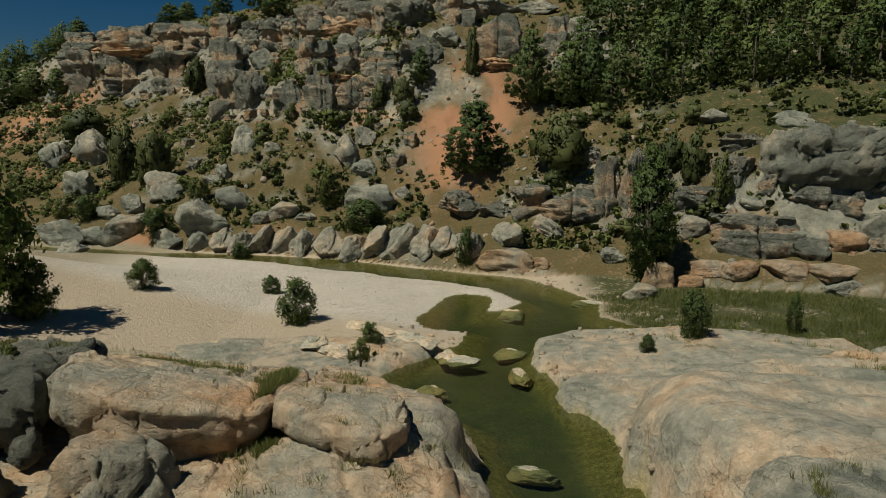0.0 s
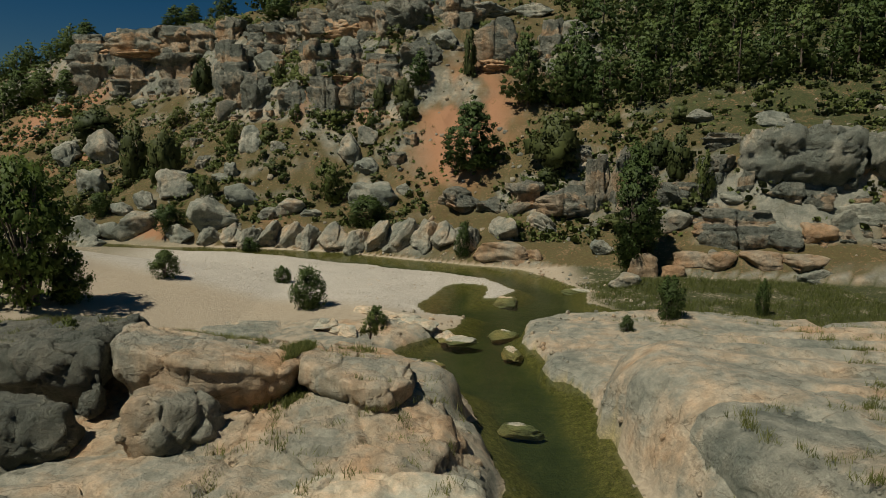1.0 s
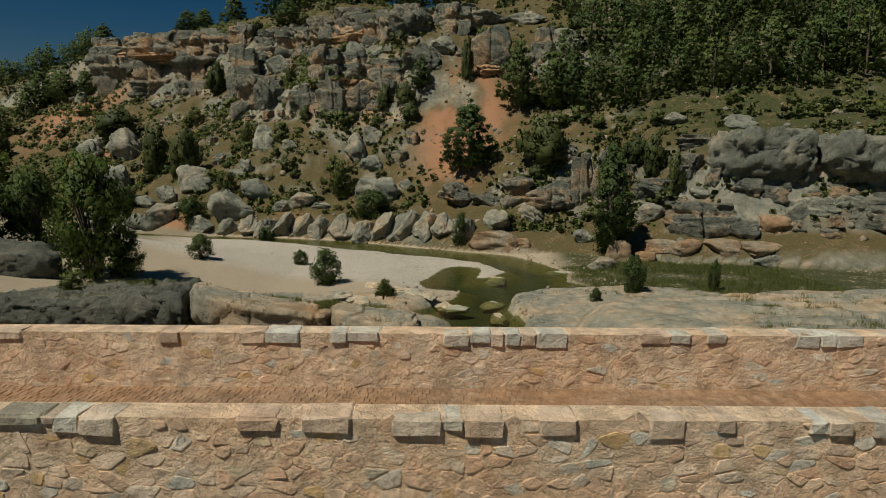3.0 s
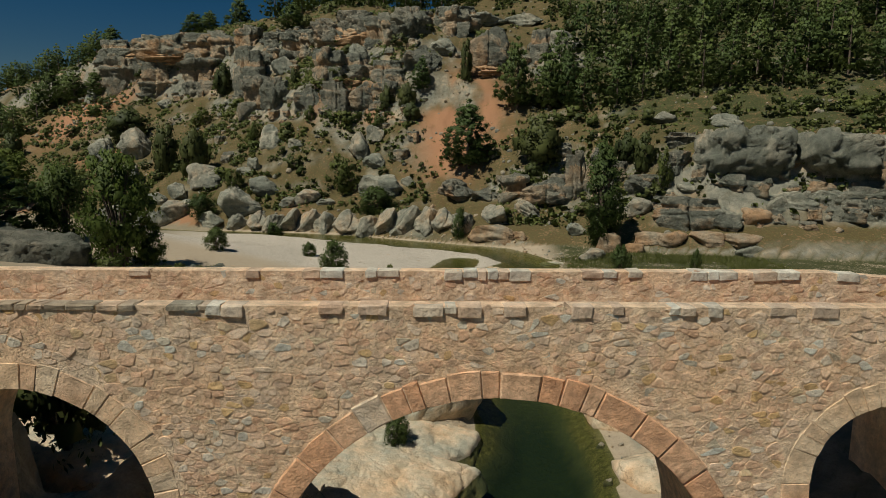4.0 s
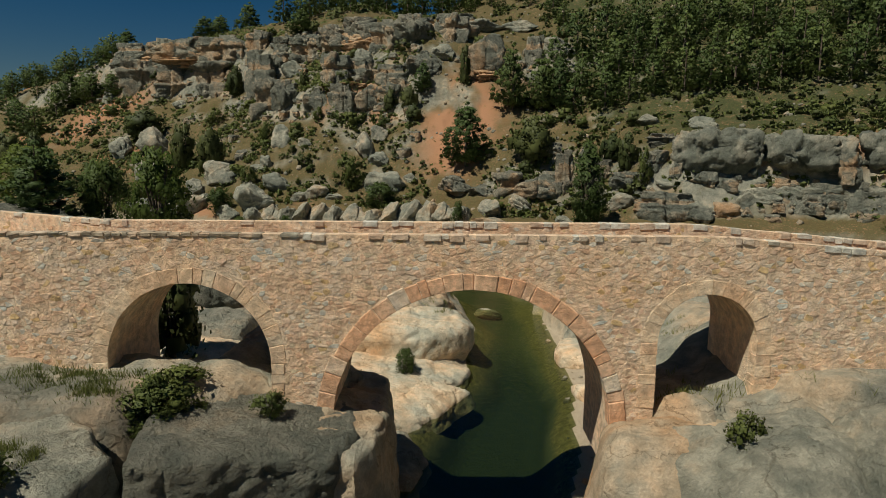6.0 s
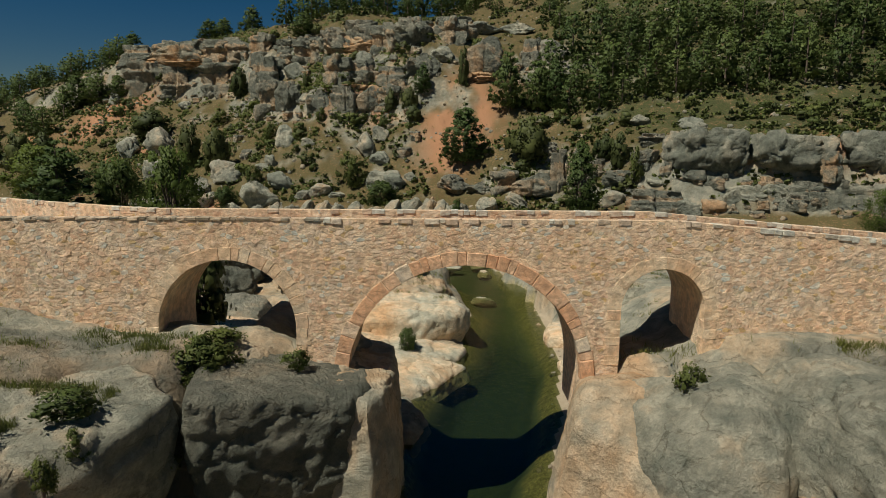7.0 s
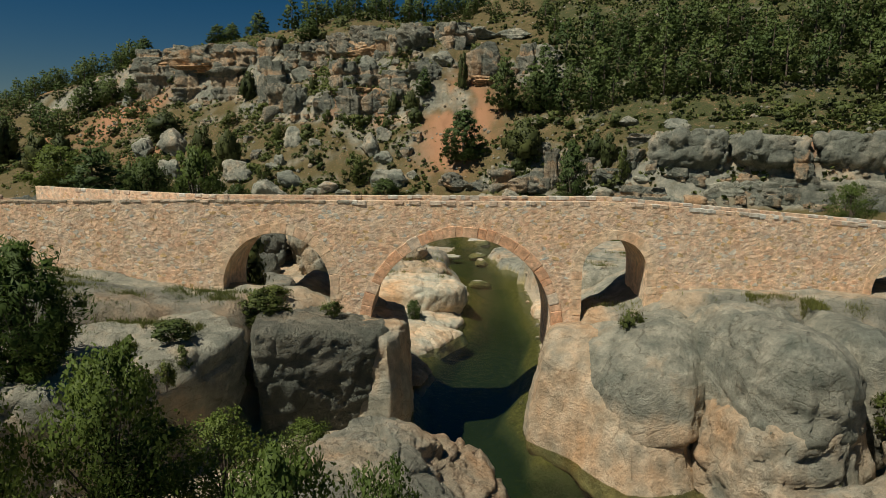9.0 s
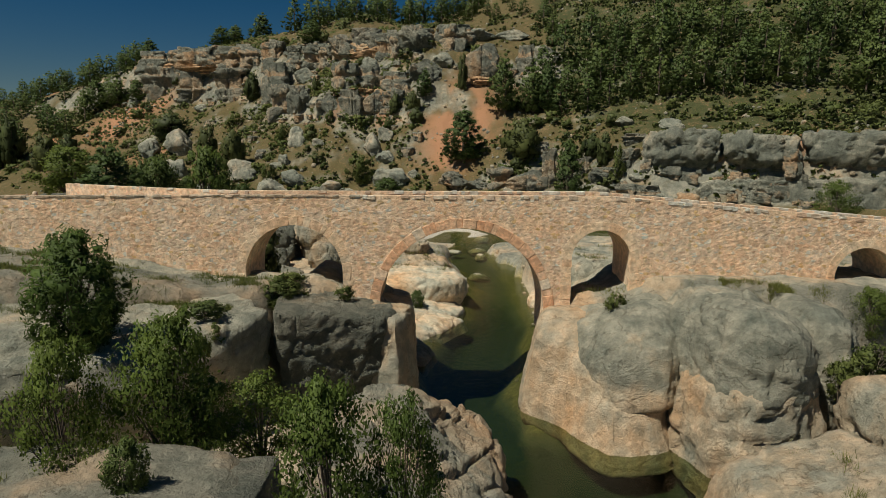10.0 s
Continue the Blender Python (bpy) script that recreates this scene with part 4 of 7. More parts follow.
ROCKS = {
    "b": [rock_mesh(100 + k, 0.35, ROCK_GREY if k % 3 else ROCK_MID, 14, 13) for k in range(9)],
    "t": [rock_mesh(140 + k, 0.4, ROCK_TAN) for k in range(5)],
    "c": [cliff_mesh(200 + k, CLIFF, 18, 2 + k % 3) for k in range(9)],
    "s": [cliff_mesh(220 + k, CLIFF, 10, 1) for k in range(8)],
    "o": [cliff_mesh(240 + k, CLIFF_WARM, 18, 2 + k % 3) for k in range(6)],
    "w": [cliff_mesh(260 + k, CLIFF_WARM, 10, 1) for k in range(5)],
    "r": [rock_mesh(280 + k, 0.5, ROCK_RIB, 14, 9, 0.08) for k in range(5)],
    "n": [rock_mesh(320 + k, 0.5, ROCK_GREY if k % 2 else ROCK_MID, 14, 10) for k in range(5)],
    "q": [cliff_mesh(700 + k, ROCK_RED, 18, 6) for k in range(3)],
    "f": [rock_mesh(720 + k, 0.2, ROCK_FLAT, 14, 9) for k in range(5)],
    "m": [rock_mesh(360 + k, 0.55, ROCK_TAN if k % 2 else ROCK_MID, 14, 7) for k in range(5)],
}
ROCK_WORDS = {
    "b": ("boulder", "rounded grey conglomerate boulder on the hillside", "boulders on the hillside"),
    "t": ("boulder", "tan conglomerate boulder beside the river", "boulders by the river"),
    "c": ("cliff_block", "grey weathered block of the conglomerate cliff", "blocks of the cliff"),
    "o": ("cliff_block", "tan and orange block of the conglomerate cliff", "blocks of the cliff"),
    "r": ("rock_rib", "leaning rounded rock rib along the river bank", "leaning ribs of rock"),
    "s": ("cliff_block", "small grey weathered block of the conglomerate cliff", "blocks of the cliff"),
    "w": ("cliff_block", "small tan block of the conglomerate cliff", "blocks of the cliff"),
    "q": ("cliff_block", "crumbling orange bed of the cliff", "blocks of the cliff"),
    "f": ("flat_rock", "flat pale rock in the shallow rapids", "flat rocks in the rapids"),
    "m": ("rock_block", "tan cracked rock block of the river bench", "blocks of the river bench"),
    "n": ("boulder", "large rough grey boulder near the bridge", "boulders near the bridge"),
}
rock_count = 0


def rock(kind, x, y, z, w, d, h, turn=0, tilt=0):
    """A rock of a kind, with its middle at x, y, z and its width, depth and height."""
    global rock_count
    name, words, group = ROCK_WORDS[kind]
    ob = new(name, ROCKS[kind][rock_count % len(ROCKS[kind])])
    ob.matrix_world = pose(x, y, z, 0, tilt, turn) @ Matrix.Diagonal((w / 1.9, d / 1.9, h / 1.9, 1))
    rock_count += 1
    return tagged(ob, words, "rock" if "block" in name or "rib" in name else "boulder", group)


def near_rock(x, y, z, w, d, h, turn, blocky, mat, seed, n=30, words="large rough grey rock mass below the bridge", cuts=6, rough=1.0, cracked=1.0, lean=0):
    """A large rock close to the camera: shape in metres, with lumps, beds, cracks and pits of true size."""
    rng = np.random.RandomState(seed)
    cube, faces = GRIDS[n]
    ball = cube / np.linalg.norm(cube, axis=1, keepdims=True)
    p = ball * (1 - blocky) + cube * blocky * 0.95
    for _ in range(cuts):
        nrm = rng.normal(size=3)
        nrm /= np.linalg.norm(nrm)
        over = p @ nrm - rng.uniform(0.74, 1.02)
        p = p - np.where(over > 0, over * 0.9, 0)[:, None] * nrm
    p = p * np.array([w, d, h]) * 0.5
    out = p / (np.array([w, d, h]) * 0.5) ** 2
    out /= np.linalg.norm(out, axis=1, keepdims=True)
    q = p + rng.uniform(0, 90, 3)
    a, b, c = q.T
    big = fbm(a, b, c, 2.8, 3) * 0.34
    beds = fbm(a * 0.3, b * 0.3, c, 0.9, 3) * 0.12
    mid = fbm(a, b, c, 0.9, 4, 0.55, True) * 0.12
    wob = 0.5 * fbm(a, b, c, 1.6, 2)
    gap, pick = joints3(a + wob, b + wob, (c + wob) * 1.25, 3.0, seed)
    gap2, pick2 = joints3(a + 7 + wob, b, c * 1.3 + wob, 1.1, seed + 3)
    crack = cracked * (0.5 * (pick - 0.5) + 0.16 * (pick2 - 0.5) - 0.22 * step(0.22, 0.0, gap) - 0.06 * step(0.1, 0.0, gap2))
    pits = -np.clip(fbm(a, b, c, 0.45, 2) - 0.3, 0, 1) * 0.2
    p = p + out * ((big + beds + mid + crack + pits) * rough)[:, None]
    ob = new("rock_mass", mesh_from("rock_mass", p, faces, mat, True))
    ob.matrix_world = pose(x, y, z, 0, lean, turn)
    return tagged(ob, words, "rock", "rock masses along the river")


def outline_points(corners, spacing):
    """A closed smooth line through the corners, as evenly spaced points."""
    c = np.array(corners, float)
    n, dense = len(c), []
    for k in range(n):
        a, b, d, e = c[k - 1], c[k], c[(k + 1) % n], c[(k + 2) % n]
        for t in np.linspace(0, 1, 24, endpoint=False):
            dense.append(0.6 * (b + (d - b) * t) + 0.4 * 0.5 * (2 * b + (d - a) * t + (2 * a - 5 * b + 4 * d - e) * t * t + (3 * b - a - 3 * d + e) * t ** 3))
    dense = np.array(dense + dense[:1])
    run = np.concatenate([[0], np.cumsum(np.linalg.norm(np.diff(dense, axis=0), axis=1))])
    m = max(24, int(run[-1] / spacing))
    at = np.linspace(0, run[-1], m, endpoint=False)
    return np.stack([np.interp(at, run, dense[:, k]) for k in (0, 1)], -1)


MASSES = []


def land_z(x, y):
    """The height of the land with the rock masses on it."""
    z = ground_height(x, y)[0]
    for corners, top in MASSES:
        z = np.where(inside(x, y, corners) < -0.5, np.maximum(z, top(x, y)), z)
    return z


def massif(words, corners, top, mat, seed, base=-1.0, sides=((0, 0.0), (1, 0.0)), bend=(0.8, 1.0), spacing=0.17, rough=1.0, cracked=1.0, lumps=1.0, size=2.6, scale=1.0):
    """A rock mass over an outline of the plan. sides: share of the height and how far the side stands in; bend: height and width of its rounded shoulder."""
    MASSES.append((corners, top))
    edge = outline_points(corners, spacing)
    if np.sum(edge[:, 0] * np.roll(edge[:, 1], -1) - edge[:, 1] * np.roll(edge[:, 0], -1)) < 0:
        edge = edge[::-1]
    along = np.roll(edge, -2, 0) - np.roll(edge, 2, 0)
    inward = np.stack([-along[:, 1], along[:, 0]], -1)
    inward /= np.linalg.norm(inward, axis=1, keepdims=True)
    mid = edge.mean(axis=0)
    height = float(np.mean(top(edge[:, 0], edge[:, 1]))) - base
    drop, width = bend
    wander = fbm(edge[:, 0], edge[:, 1], seed * 1.3, 2.2, 3)
    rings = []
    for f in np.linspace(0, 1, max(6, int((height - drop) / spacing))):
        shift = np.interp(f, [p[0] for p in sides], [p[1] for p in sides]) + 0.25 * wander * rough
        xy = edge + inward * shift[:, None]
        rings.append(np.column_stack([xy, base + f * (top(xy[:, 0], xy[:, 1]) - drop - base)]))
    rim = rings[-1][:, :2]
    reach = np.linalg.norm(rim - mid, axis=1)
    for g in (np.linspace(0, 1, max(12, int(1.25 * reach.mean() / spacing))) ** 1.25)[1:]:
        xy = rim + (mid - rim) * g
        k = np.clip(1 - g * reach / width, 0, 1)
        rings.append(np.column_stack([xy, top(xy[:, 0], xy[:, 1]) - drop * (1 - np.sqrt(1 - k * k))]))
    p = np.array(rings)
    du = np.roll(p, -1, 1) - np.roll(p, 1, 1)
    dv = np.gradient(p, axis=0)
    nrm = np.cross(du, dv)
    nrm[-1] = (0, 0, 1)
    nrm /= np.linalg.norm(nrm, axis=-1, keepdims=True) + 1e-9
    a, b, c = (p[..., k] / scale + 7.7 * seed for k in range(3))
    wob = 0.5 * fbm(a, b, c, 1.6, 2)
    gap, pick = joints3(a + wob, b + wob, (c + wob) * 1.25, size, seed)
    gap2, pick2 = joints3(a + 7 + wob, b, c * 1.3 + wob, 0.42 * size, seed + 3)
    push = lumps * (0.3 * fbm(a, b, c, 2.8, 3)) + 0.1 * fbm(a * 0.3, b * 0.3, c, 0.9, 3) + 0.13 * fbm(a, b, c, 0.9, 5, 0.6, True)
    push = push + cracked * (0.42 * (pick - 0.5) + 0.16 * (pick2 - 0.5) - 0.3 * step(0.2, 0.0, gap) - 0.1 * step(0.1, 0.0, gap2))
    push = push - 0.2 * np.clip(fbm(a, b, c, 0.45, 2) - 0.3, 0, 1)
    fade = np.ones(len(p))
    fade[-8:] = np.linspace(1, 0.0, 8)
    p = p + nrm * (push * rough * scale * fade[:, None])[..., None]
    rows, cols = p.shape[:2]
    idx = np.arange(rows * cols).reshape(rows, cols)
    nxt = np.roll(idx, -1, 1)
    faces = np.stack([idx[:-1], nxt[:-1], nxt[1:], idx[1:]], -1).reshape(-1, 4)
    centre = np.array([mid[0], mid[1], max(0.0, base)])
    ob = new("rock_mass", mesh_from("rock_mass", p.reshape(-1, 3) - centre, faces, mat, True))
    ob.location = centre
    return tagged(ob, words, "rock", "rock masses along the river")


UNDERCUT = ((0, 0.9), (0.3, 0.45), (0.55, 0.05), (1, 0.1))
SLOPING = ((0, 0.7), (0.18, 0.1), (0.45, 0.25), (1, 0.8))
STEEP = ((0, 0.25), (0.5, 0.0), (1, 0.15))
# below the bridge, on the side of the wide bank
massif("large dark grey rough rock wall below the bridge", [(-8.3, -11.5), (-5.6, -10.5), (-3.1, -9.2), (-2.5, -7.6), (-3.0, -5.4), (-5, -3), (-8.4, -6), (-8.9, -9)], lambda x, y: 5.35 - 0.17 * (x + 3.3) + 0 * y, ROCK_NEAR_AGED, 551, -1.0, ((0, 0.9), (0.4, 0.45), (0.8, 0.05), (1, 0.1)), (0.4, 0.4), 0.12, 1.2, 0.25, 0.6)
massif("tan scoured rock wall under the bridge pier", [(-4.4, -9.2), (-2.3, -9.6), (-1.5, -8.2), (-1.4, -5.5), (-1.7, -1.5), (-3.6, -1.0), (-4.6, -5)], lambda x, y: 5.2 - 0.15 * (x + 3), ROCK_FOOT, 562, -1.0, ((0, -0.1), (0.5, 0.15), (1, 0.4)), (0.4, 0.5), 0.16, 0.7, 0.4)
massif("wide grey rock ledge with a shaded side", [(-8.5, -11.0), (-8.9, -12.6), (-9.8, -14.0), (-11.2, -15.2), (-12.8, -17.0), (-15.5, -17.8), (-19, -18.7), (-30, -20), (-31, -10), (-20, -8.6), (-11, -8.8)], lambda x, y: 6.2 + 0.13 * (y + 12) + 0.06 * np.clip(-12 - x, 0, 12), ROCK_LEDGE, 552, -1.0, ((0, 1.4), (0.5, 0.8), (0.85, 0.0), (1, 0.15)), (0.4, 0.6), 0.19, 0.8, 0.6)
massif("rough brown grey rock beside the water", [(-4.7, -16.5), (-2.7, -15.4), (-1.2, -15.2), (0.6, -14.1), (2.1, -13.5), (2.7, -15.4), (2.8, -18), (2.3, -21), (1.6, -25), (-2, -27), (-4.5, -24), (-5.2, -19)], lambda x, y: np.interp(x, [-5, -2, -1, 0.5, 2.2, 2.8], [4.1, 4.1, 3.85, 2.9, 1.7, 1.0]) + 0.04 * np.clip(-18 - y, 0, 8), ROCK_NEAR_MID, 553, -1.0, STEEP, (0.7, 0.9), 0.14, 1.15, 1.0)
# the domes on the other side
massif("undercut tan rock foot of the dome at the water", [(5.2, -5.6), (4.5, -7.6), (4.3, -9.2), (5.0, -10.3), (6.0, -11.2), (6.6, -13.0), (7.6, -14.6), (9.0, -14.9), (11.2, -14.2), (13, -11), (12, -6.5), (8, -4.6)], lambda x, y: 5.3 - 0.62 * np.clip(-8.2 - y, 0, 5.6), ROCK_FOOT, 557, -1.2, SLOPING, (1.2, 1.0), 0.16, 0.7, 0.15)
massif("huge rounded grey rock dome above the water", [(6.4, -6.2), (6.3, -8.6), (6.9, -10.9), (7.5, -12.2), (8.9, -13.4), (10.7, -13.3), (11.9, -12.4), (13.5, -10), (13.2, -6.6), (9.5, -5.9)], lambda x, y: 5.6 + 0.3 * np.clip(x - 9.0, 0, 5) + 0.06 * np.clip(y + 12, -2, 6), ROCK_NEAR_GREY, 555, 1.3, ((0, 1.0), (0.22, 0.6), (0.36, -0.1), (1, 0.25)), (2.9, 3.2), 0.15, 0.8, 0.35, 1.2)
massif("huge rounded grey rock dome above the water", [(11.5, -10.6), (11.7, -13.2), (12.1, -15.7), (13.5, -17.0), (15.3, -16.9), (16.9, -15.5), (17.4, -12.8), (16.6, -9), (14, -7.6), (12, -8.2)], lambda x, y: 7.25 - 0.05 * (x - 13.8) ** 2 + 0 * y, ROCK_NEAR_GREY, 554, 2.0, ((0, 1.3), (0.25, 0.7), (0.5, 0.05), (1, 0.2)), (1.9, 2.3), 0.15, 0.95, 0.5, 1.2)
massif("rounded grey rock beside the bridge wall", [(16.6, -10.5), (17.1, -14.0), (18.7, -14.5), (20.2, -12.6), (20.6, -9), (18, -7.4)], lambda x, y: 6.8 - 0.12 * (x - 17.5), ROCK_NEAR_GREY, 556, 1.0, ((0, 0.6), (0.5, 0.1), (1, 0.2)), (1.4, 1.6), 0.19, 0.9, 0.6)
massif("undercut tan rock foot of the dome at the water", [(11.0, -13.0), (11.3, -16.2), (12.6, -17.5), (15, -17.4), (17.2, -15.7), (17.4, -11), (12.4, -10)], lambda x, y: 3.9 + 0.08 * (x - 12), ROCK_NEAR_TAN, 563, -1.2, ((0, 0.3), (0.6, 0.1), (1, 0.5)), (0.8, 0.8), 0.19, 1.0, 0.8)
massif("tan rounded rock beside the water", [(10.6, -18.7), (11.7, -18.1), (14.4, -17.8), (16.4, -17.3), (17.2, -20), (16, -26), (12.6, -26), (11.0, -22)], lambda x, y: 2.3 + 0.22 * np.clip(x - 11.5, 0, 5), ROCK_NEAR_TAN, 560, -1.2, STEEP, (1.1, 1.2), 0.2, 0.8, 0.7)
massif("tan rounded rock beside the water", [(17.3, -15.6), (19.5, -15.4), (24, -14.4), (25, -20), (19.4, -20.8), (17.3, -18.6)], lambda x, y: 4.6 + 0 * x, ROCK_NEAR_TAN, 561, -1.0, STEEP, (0.8, 0.8), 0.22, 0.9, 0.8)
# upstream of the bridge, the benches of the wide bank
massif("pale tan rock bench that rounds off to the river", [(1.5, 24), (1.2, 27), (-0.6, 30.5), (-5, 34.5), (-12, 35), (-21, 34), (-22, 21), (-13, 19.6), (-7, 18.4), (-3, 16.8), (0.6, 17.2), (1.9, 20.4)], lambda x, y: np.interp(x, [-16, -9, -5, -2, 0, 1.6], [2.3, 2.9, 3.3, 3.5, 3.0, 1.6]) - 0.16 * np.clip(22 - y, 0, 8) - 0.3 * np.clip(y - 28.5, 0, 9), ROCK_NEAR_TAN, 510, -1.0, ((0, 0.2), (0.5, 0.0), (1, 0.5)), (1.6, 1.9), 0.18, 0.9, 1.0)
massif("long cracked tan rock slab with an undercut edge", [(-7.2, 23.9), (-6.8, 26), (-6.6, 30), (-7.6, 34), (-12, 36), (-18, 36), (-16.8, 29), (-15.2, 23.4), (-13.4, 22.8), (-11.3, 22.3), (-9.2, 22.9)], lambda x, y: 4.6 + 0.2 * np.clip(-8 - x, 0, 7) - 0.09 * (y - 25) - (0.16 + 0.02 * np.clip(-8 - x, 0, 7)) * np.clip(y - 27, 0, 9), ROCK_NEAR_TAN, 500, 1.2, ((0, 0.9), (0.55, 0.7), (0.72, 0.1), (1, 0.05)), (0.28, 0.5), 0.14, 0.5, 1.3, 0.3, 3.4)
massif("dark crusted rock slab with an undercut edge", [(-15.4, 23.2), (-16.6, 26), (-17, 31.4), (-24, 33), (-31, 31), (-31, 25.8), (-24, 24.2), (-19.5, 23.8)], lambda x, y: 5.7 - 0.05 * np.clip(-15 - x, 0, 20) - 0.08 * (y - 25), ROCK_NEAR_DARK, 504, 2.6, UNDERCUT, (0.5, 0.7), 0.17, 1.1, 0.9)
massif("squared tan rock slab split from the river bench", [(-6.7, 24.3), (-3.9, 22.5), (-2.4, 22.2), (-1.3, 23.6), (-1.6, 26), (-2.4, 29.5), (-3.6, 33.5), (-5.0, 36), (-7.2, 36.5), (-6.6, 28)], lambda x, y: 4.5 - 0.09 * (x + 4) - 0.26 * np.clip(y - 26, 0, 11), ROCK_NEAR_TAN, 502, 1.6, ((0, 0.6), (0.6, 0.5), (0.75, 0.05), (1, 0.05)), (0.2, 0.3), 0.12, 0.45, 1.4, 0.3, 2.6)
massif("grey angular boulder lying on the river bench", [(-13.6, 21.6), (-12.6, 22.7), (-10.8, 22.8), (-9.3, 22.1), (-9.6, 20.8), (-11.4, 19.8), (-13.2, 20.2)], lambda x, y: 4.75 - 0.28 * np.abs(x + 11.9), ROCK_NEAR_MID, 520, 1.8, ((0, 0.3), (0.5, 0.0), (1, 0.3)), (0.35, 0.4), 0.12, 0.7, 1.0, 0.3)
massif("grey angular boulder lying on the river bench", [(-20.6, 21.8), (-18.0, 22.9), (-15.8, 22.2), (-15.6, 20.7), (-18.6, 19.6)], lambda x, y: 4.0 + 0 * x, ROCK_NEAR_AGED, 521, 1.4, ((0, 0.3), (0.5, 0.0), (1, 0.3)), (0.6, 0.7), 0.15, 0.9, 0.7)
massif("dark weathered rock bank with a shaded front", [(-54, 35.5), (-46, 36.4), (-38, 37.4), (-33.2, 39.4), (-34, 42), (-44, 44.5), (-54, 44)], lambda x, y: 5.6 + 0.14 * np.clip(-34 - x, 0, 14), ROCK_NEAR_DARK, 508, 0.5, UNDERCUT, (0.7, 1.0), 0.3, 1.1, 1.0)
# the overhanging grey ledge along the far slope
OVERHANG = ((0, 2.6), (0.22, 2.2), (0.4, 0.4), (0.6, 0.0), (1, 0.2))
massif("overhanging grey cliff ledge above dark hollows", [(36.5, 75), (38, 70.6), (43, 68.4), (47.4, 67.4), (48.6, 70), (48, 76), (40, 79)], lambda x, y: 16.2 + 0.02 * x, ROCK_BAND, 601, 8.6, OVERHANG, (0.9, 1.3), 0.4, 0.85, 1.2, 1.3, 1.7, 2.0)
massif("overhanging grey cliff ledge above dark hollows", [(48.4, 69.2), (49.8, 66.4), (54, 64.6), (58.4, 63.4), (60, 65), (60, 72), (50, 75)], lambda x, y: 16.4 + 0 * x, ROCK_BAND, 602, 9.6, OVERHANG, (0.9, 1.3), 0.4, 0.85, 1.2, 1.3, 1.7, 2.0)
massif("overhanging grey cliff ledge above dark hollows", [(60.2, 64.6), (63, 62.4), (68, 60.6), (74, 58.8), (84, 56.2), (86, 64), (74, 68), (62, 70)], lambda x, y: 16.7 + 0 * x, ROCK_BAND, 603, 9.4, OVERHANG, (0.9, 1.3), 0.42, 0.85, 1.2, 1.3, 1.7, 2.0)
massif("lower grey bed of the cliff ledge", [(47, 67.5), (53, 63.4), (60, 60.8), (66, 58.8), (74, 56.4), (84, 53.6), (86, 60), (70, 65), (52, 71)], lambda x, y: 8.9 + 0.02 * (x - 50), ROCK_BAND, 604, 1.5, STEEP, (0.8, 1.2), 0.45, 0.8, 1.2, 1.0, 2.6, 1.8)
massif("broad smooth grey rock bench with a hollow under its edge", [(10.2, 21.5), (10.8, 17.6), (12.8, 14.2), (18, 12.8), (24, 12.6), (31, 12.2), (32, 22), (22, 24.5), (14, 24)], lambda x, y: 4.3 + 0.02 * (x - 14), ROCK_LEDGE, 580, 0.3, ((0, 1.4), (0.25, 1.0), (0.45, 0.0), (1, 0.1)), (1.5, 2.4), 0.2, 0.6, 0.5, 0.7)
# pale rocks of the bank behind the arch
massif("pale scoured rock shelf at the water", [(-7, 1.0), (-3, 2.2), (-1, 3.9), (0.6, 6.4), (1.9, 8.6), (0.6, 9.2), (1.5, 10.1), (2.0, 12.4), (-2, 14), (-7, 13), (-9, 6)], lambda x, y: 0.5 + 0.16 * np.clip(0.5 - x, 0, 9) + 0.03 * (y - 6), ROCK_PALE, 564, -0.8, ((0, -0.2), (1, 0.1)), (0.6, 1.8), 0.15, 0.55, 0.5)
massif("pale rounded rock block of the river bank", [(-7, 11.2), (-2.6, 11.6), (0.3, 12.8), (1.9, 14.0), (2.3, 15.8), (1, 18.2), (-4, 18), (-8, 15)], lambda x, y: 2.5 - 0.06 * x + 0.08 * (y - 12), ROCK_PALE, 531, -0.8, ((0, 0.7), (0.35, 0.35), (0.6, 0.0), (1, 0.1)), (0.7, 1.2), 0.15, 0.6, 0.8, 0.5)
massif("tan rock at the water under the arch", [(-3.6, -1.4), (-1.2, -2.2), (-0.3, 0.4), (-1.6, 2.6), (-4, 2.2)], lambda x, y: 0.7 - 0.25 * (x + 2.2), ROCK_NEAR_MID, 566, -0.8, STEEP, (0.5, 0.9), 0.16, 0.7, 0.6)


rock("o", -87.4, 159.7, 32.7, 12.1, 9.4, 11.5, 10, 0)
rock("o", -73.3, 151.4, 31.2, 11.4, 8.8, 10.2, 10, 0)
rock("o", -62.2, 147.2, 30.9, 12.1, 9.4, 10.4, -8, 0)
rock("c", -73.9, 157.8, 39.3, 14.2, 11.0, 7.8, -6, 0)
rock("c", -61.3, 152.0, 38.5, 12.7, 9.9, 7.3, 10, 0)
rock("c", -88.8, 165.8, 39.5, 14.7, 11.4, 6.1, -11, 0)
rock("c", -46.5, 137.6, 31.0, 9.0, 7.0, 12.0, -5, 0)
rock("c", -49.5, 146.7, 40.0, 8.0, 6.3, 7.3, -4, 0)
rock("b", -37.5, 135.1, 32.6, 5.9, 4.7, 4.9, 3, 0)
rock("o", -42.7, 126.6, 24.3, 7.4, 5.8, 9.9, 9, 0)
rock("c", -36.8, 123.7, 24.6, 6.0, 4.7, 9.3, 2, 0)
rock("c", -28.6, 120.3, 24.0, 6.4, 5.0, 8.9, 5, 0)
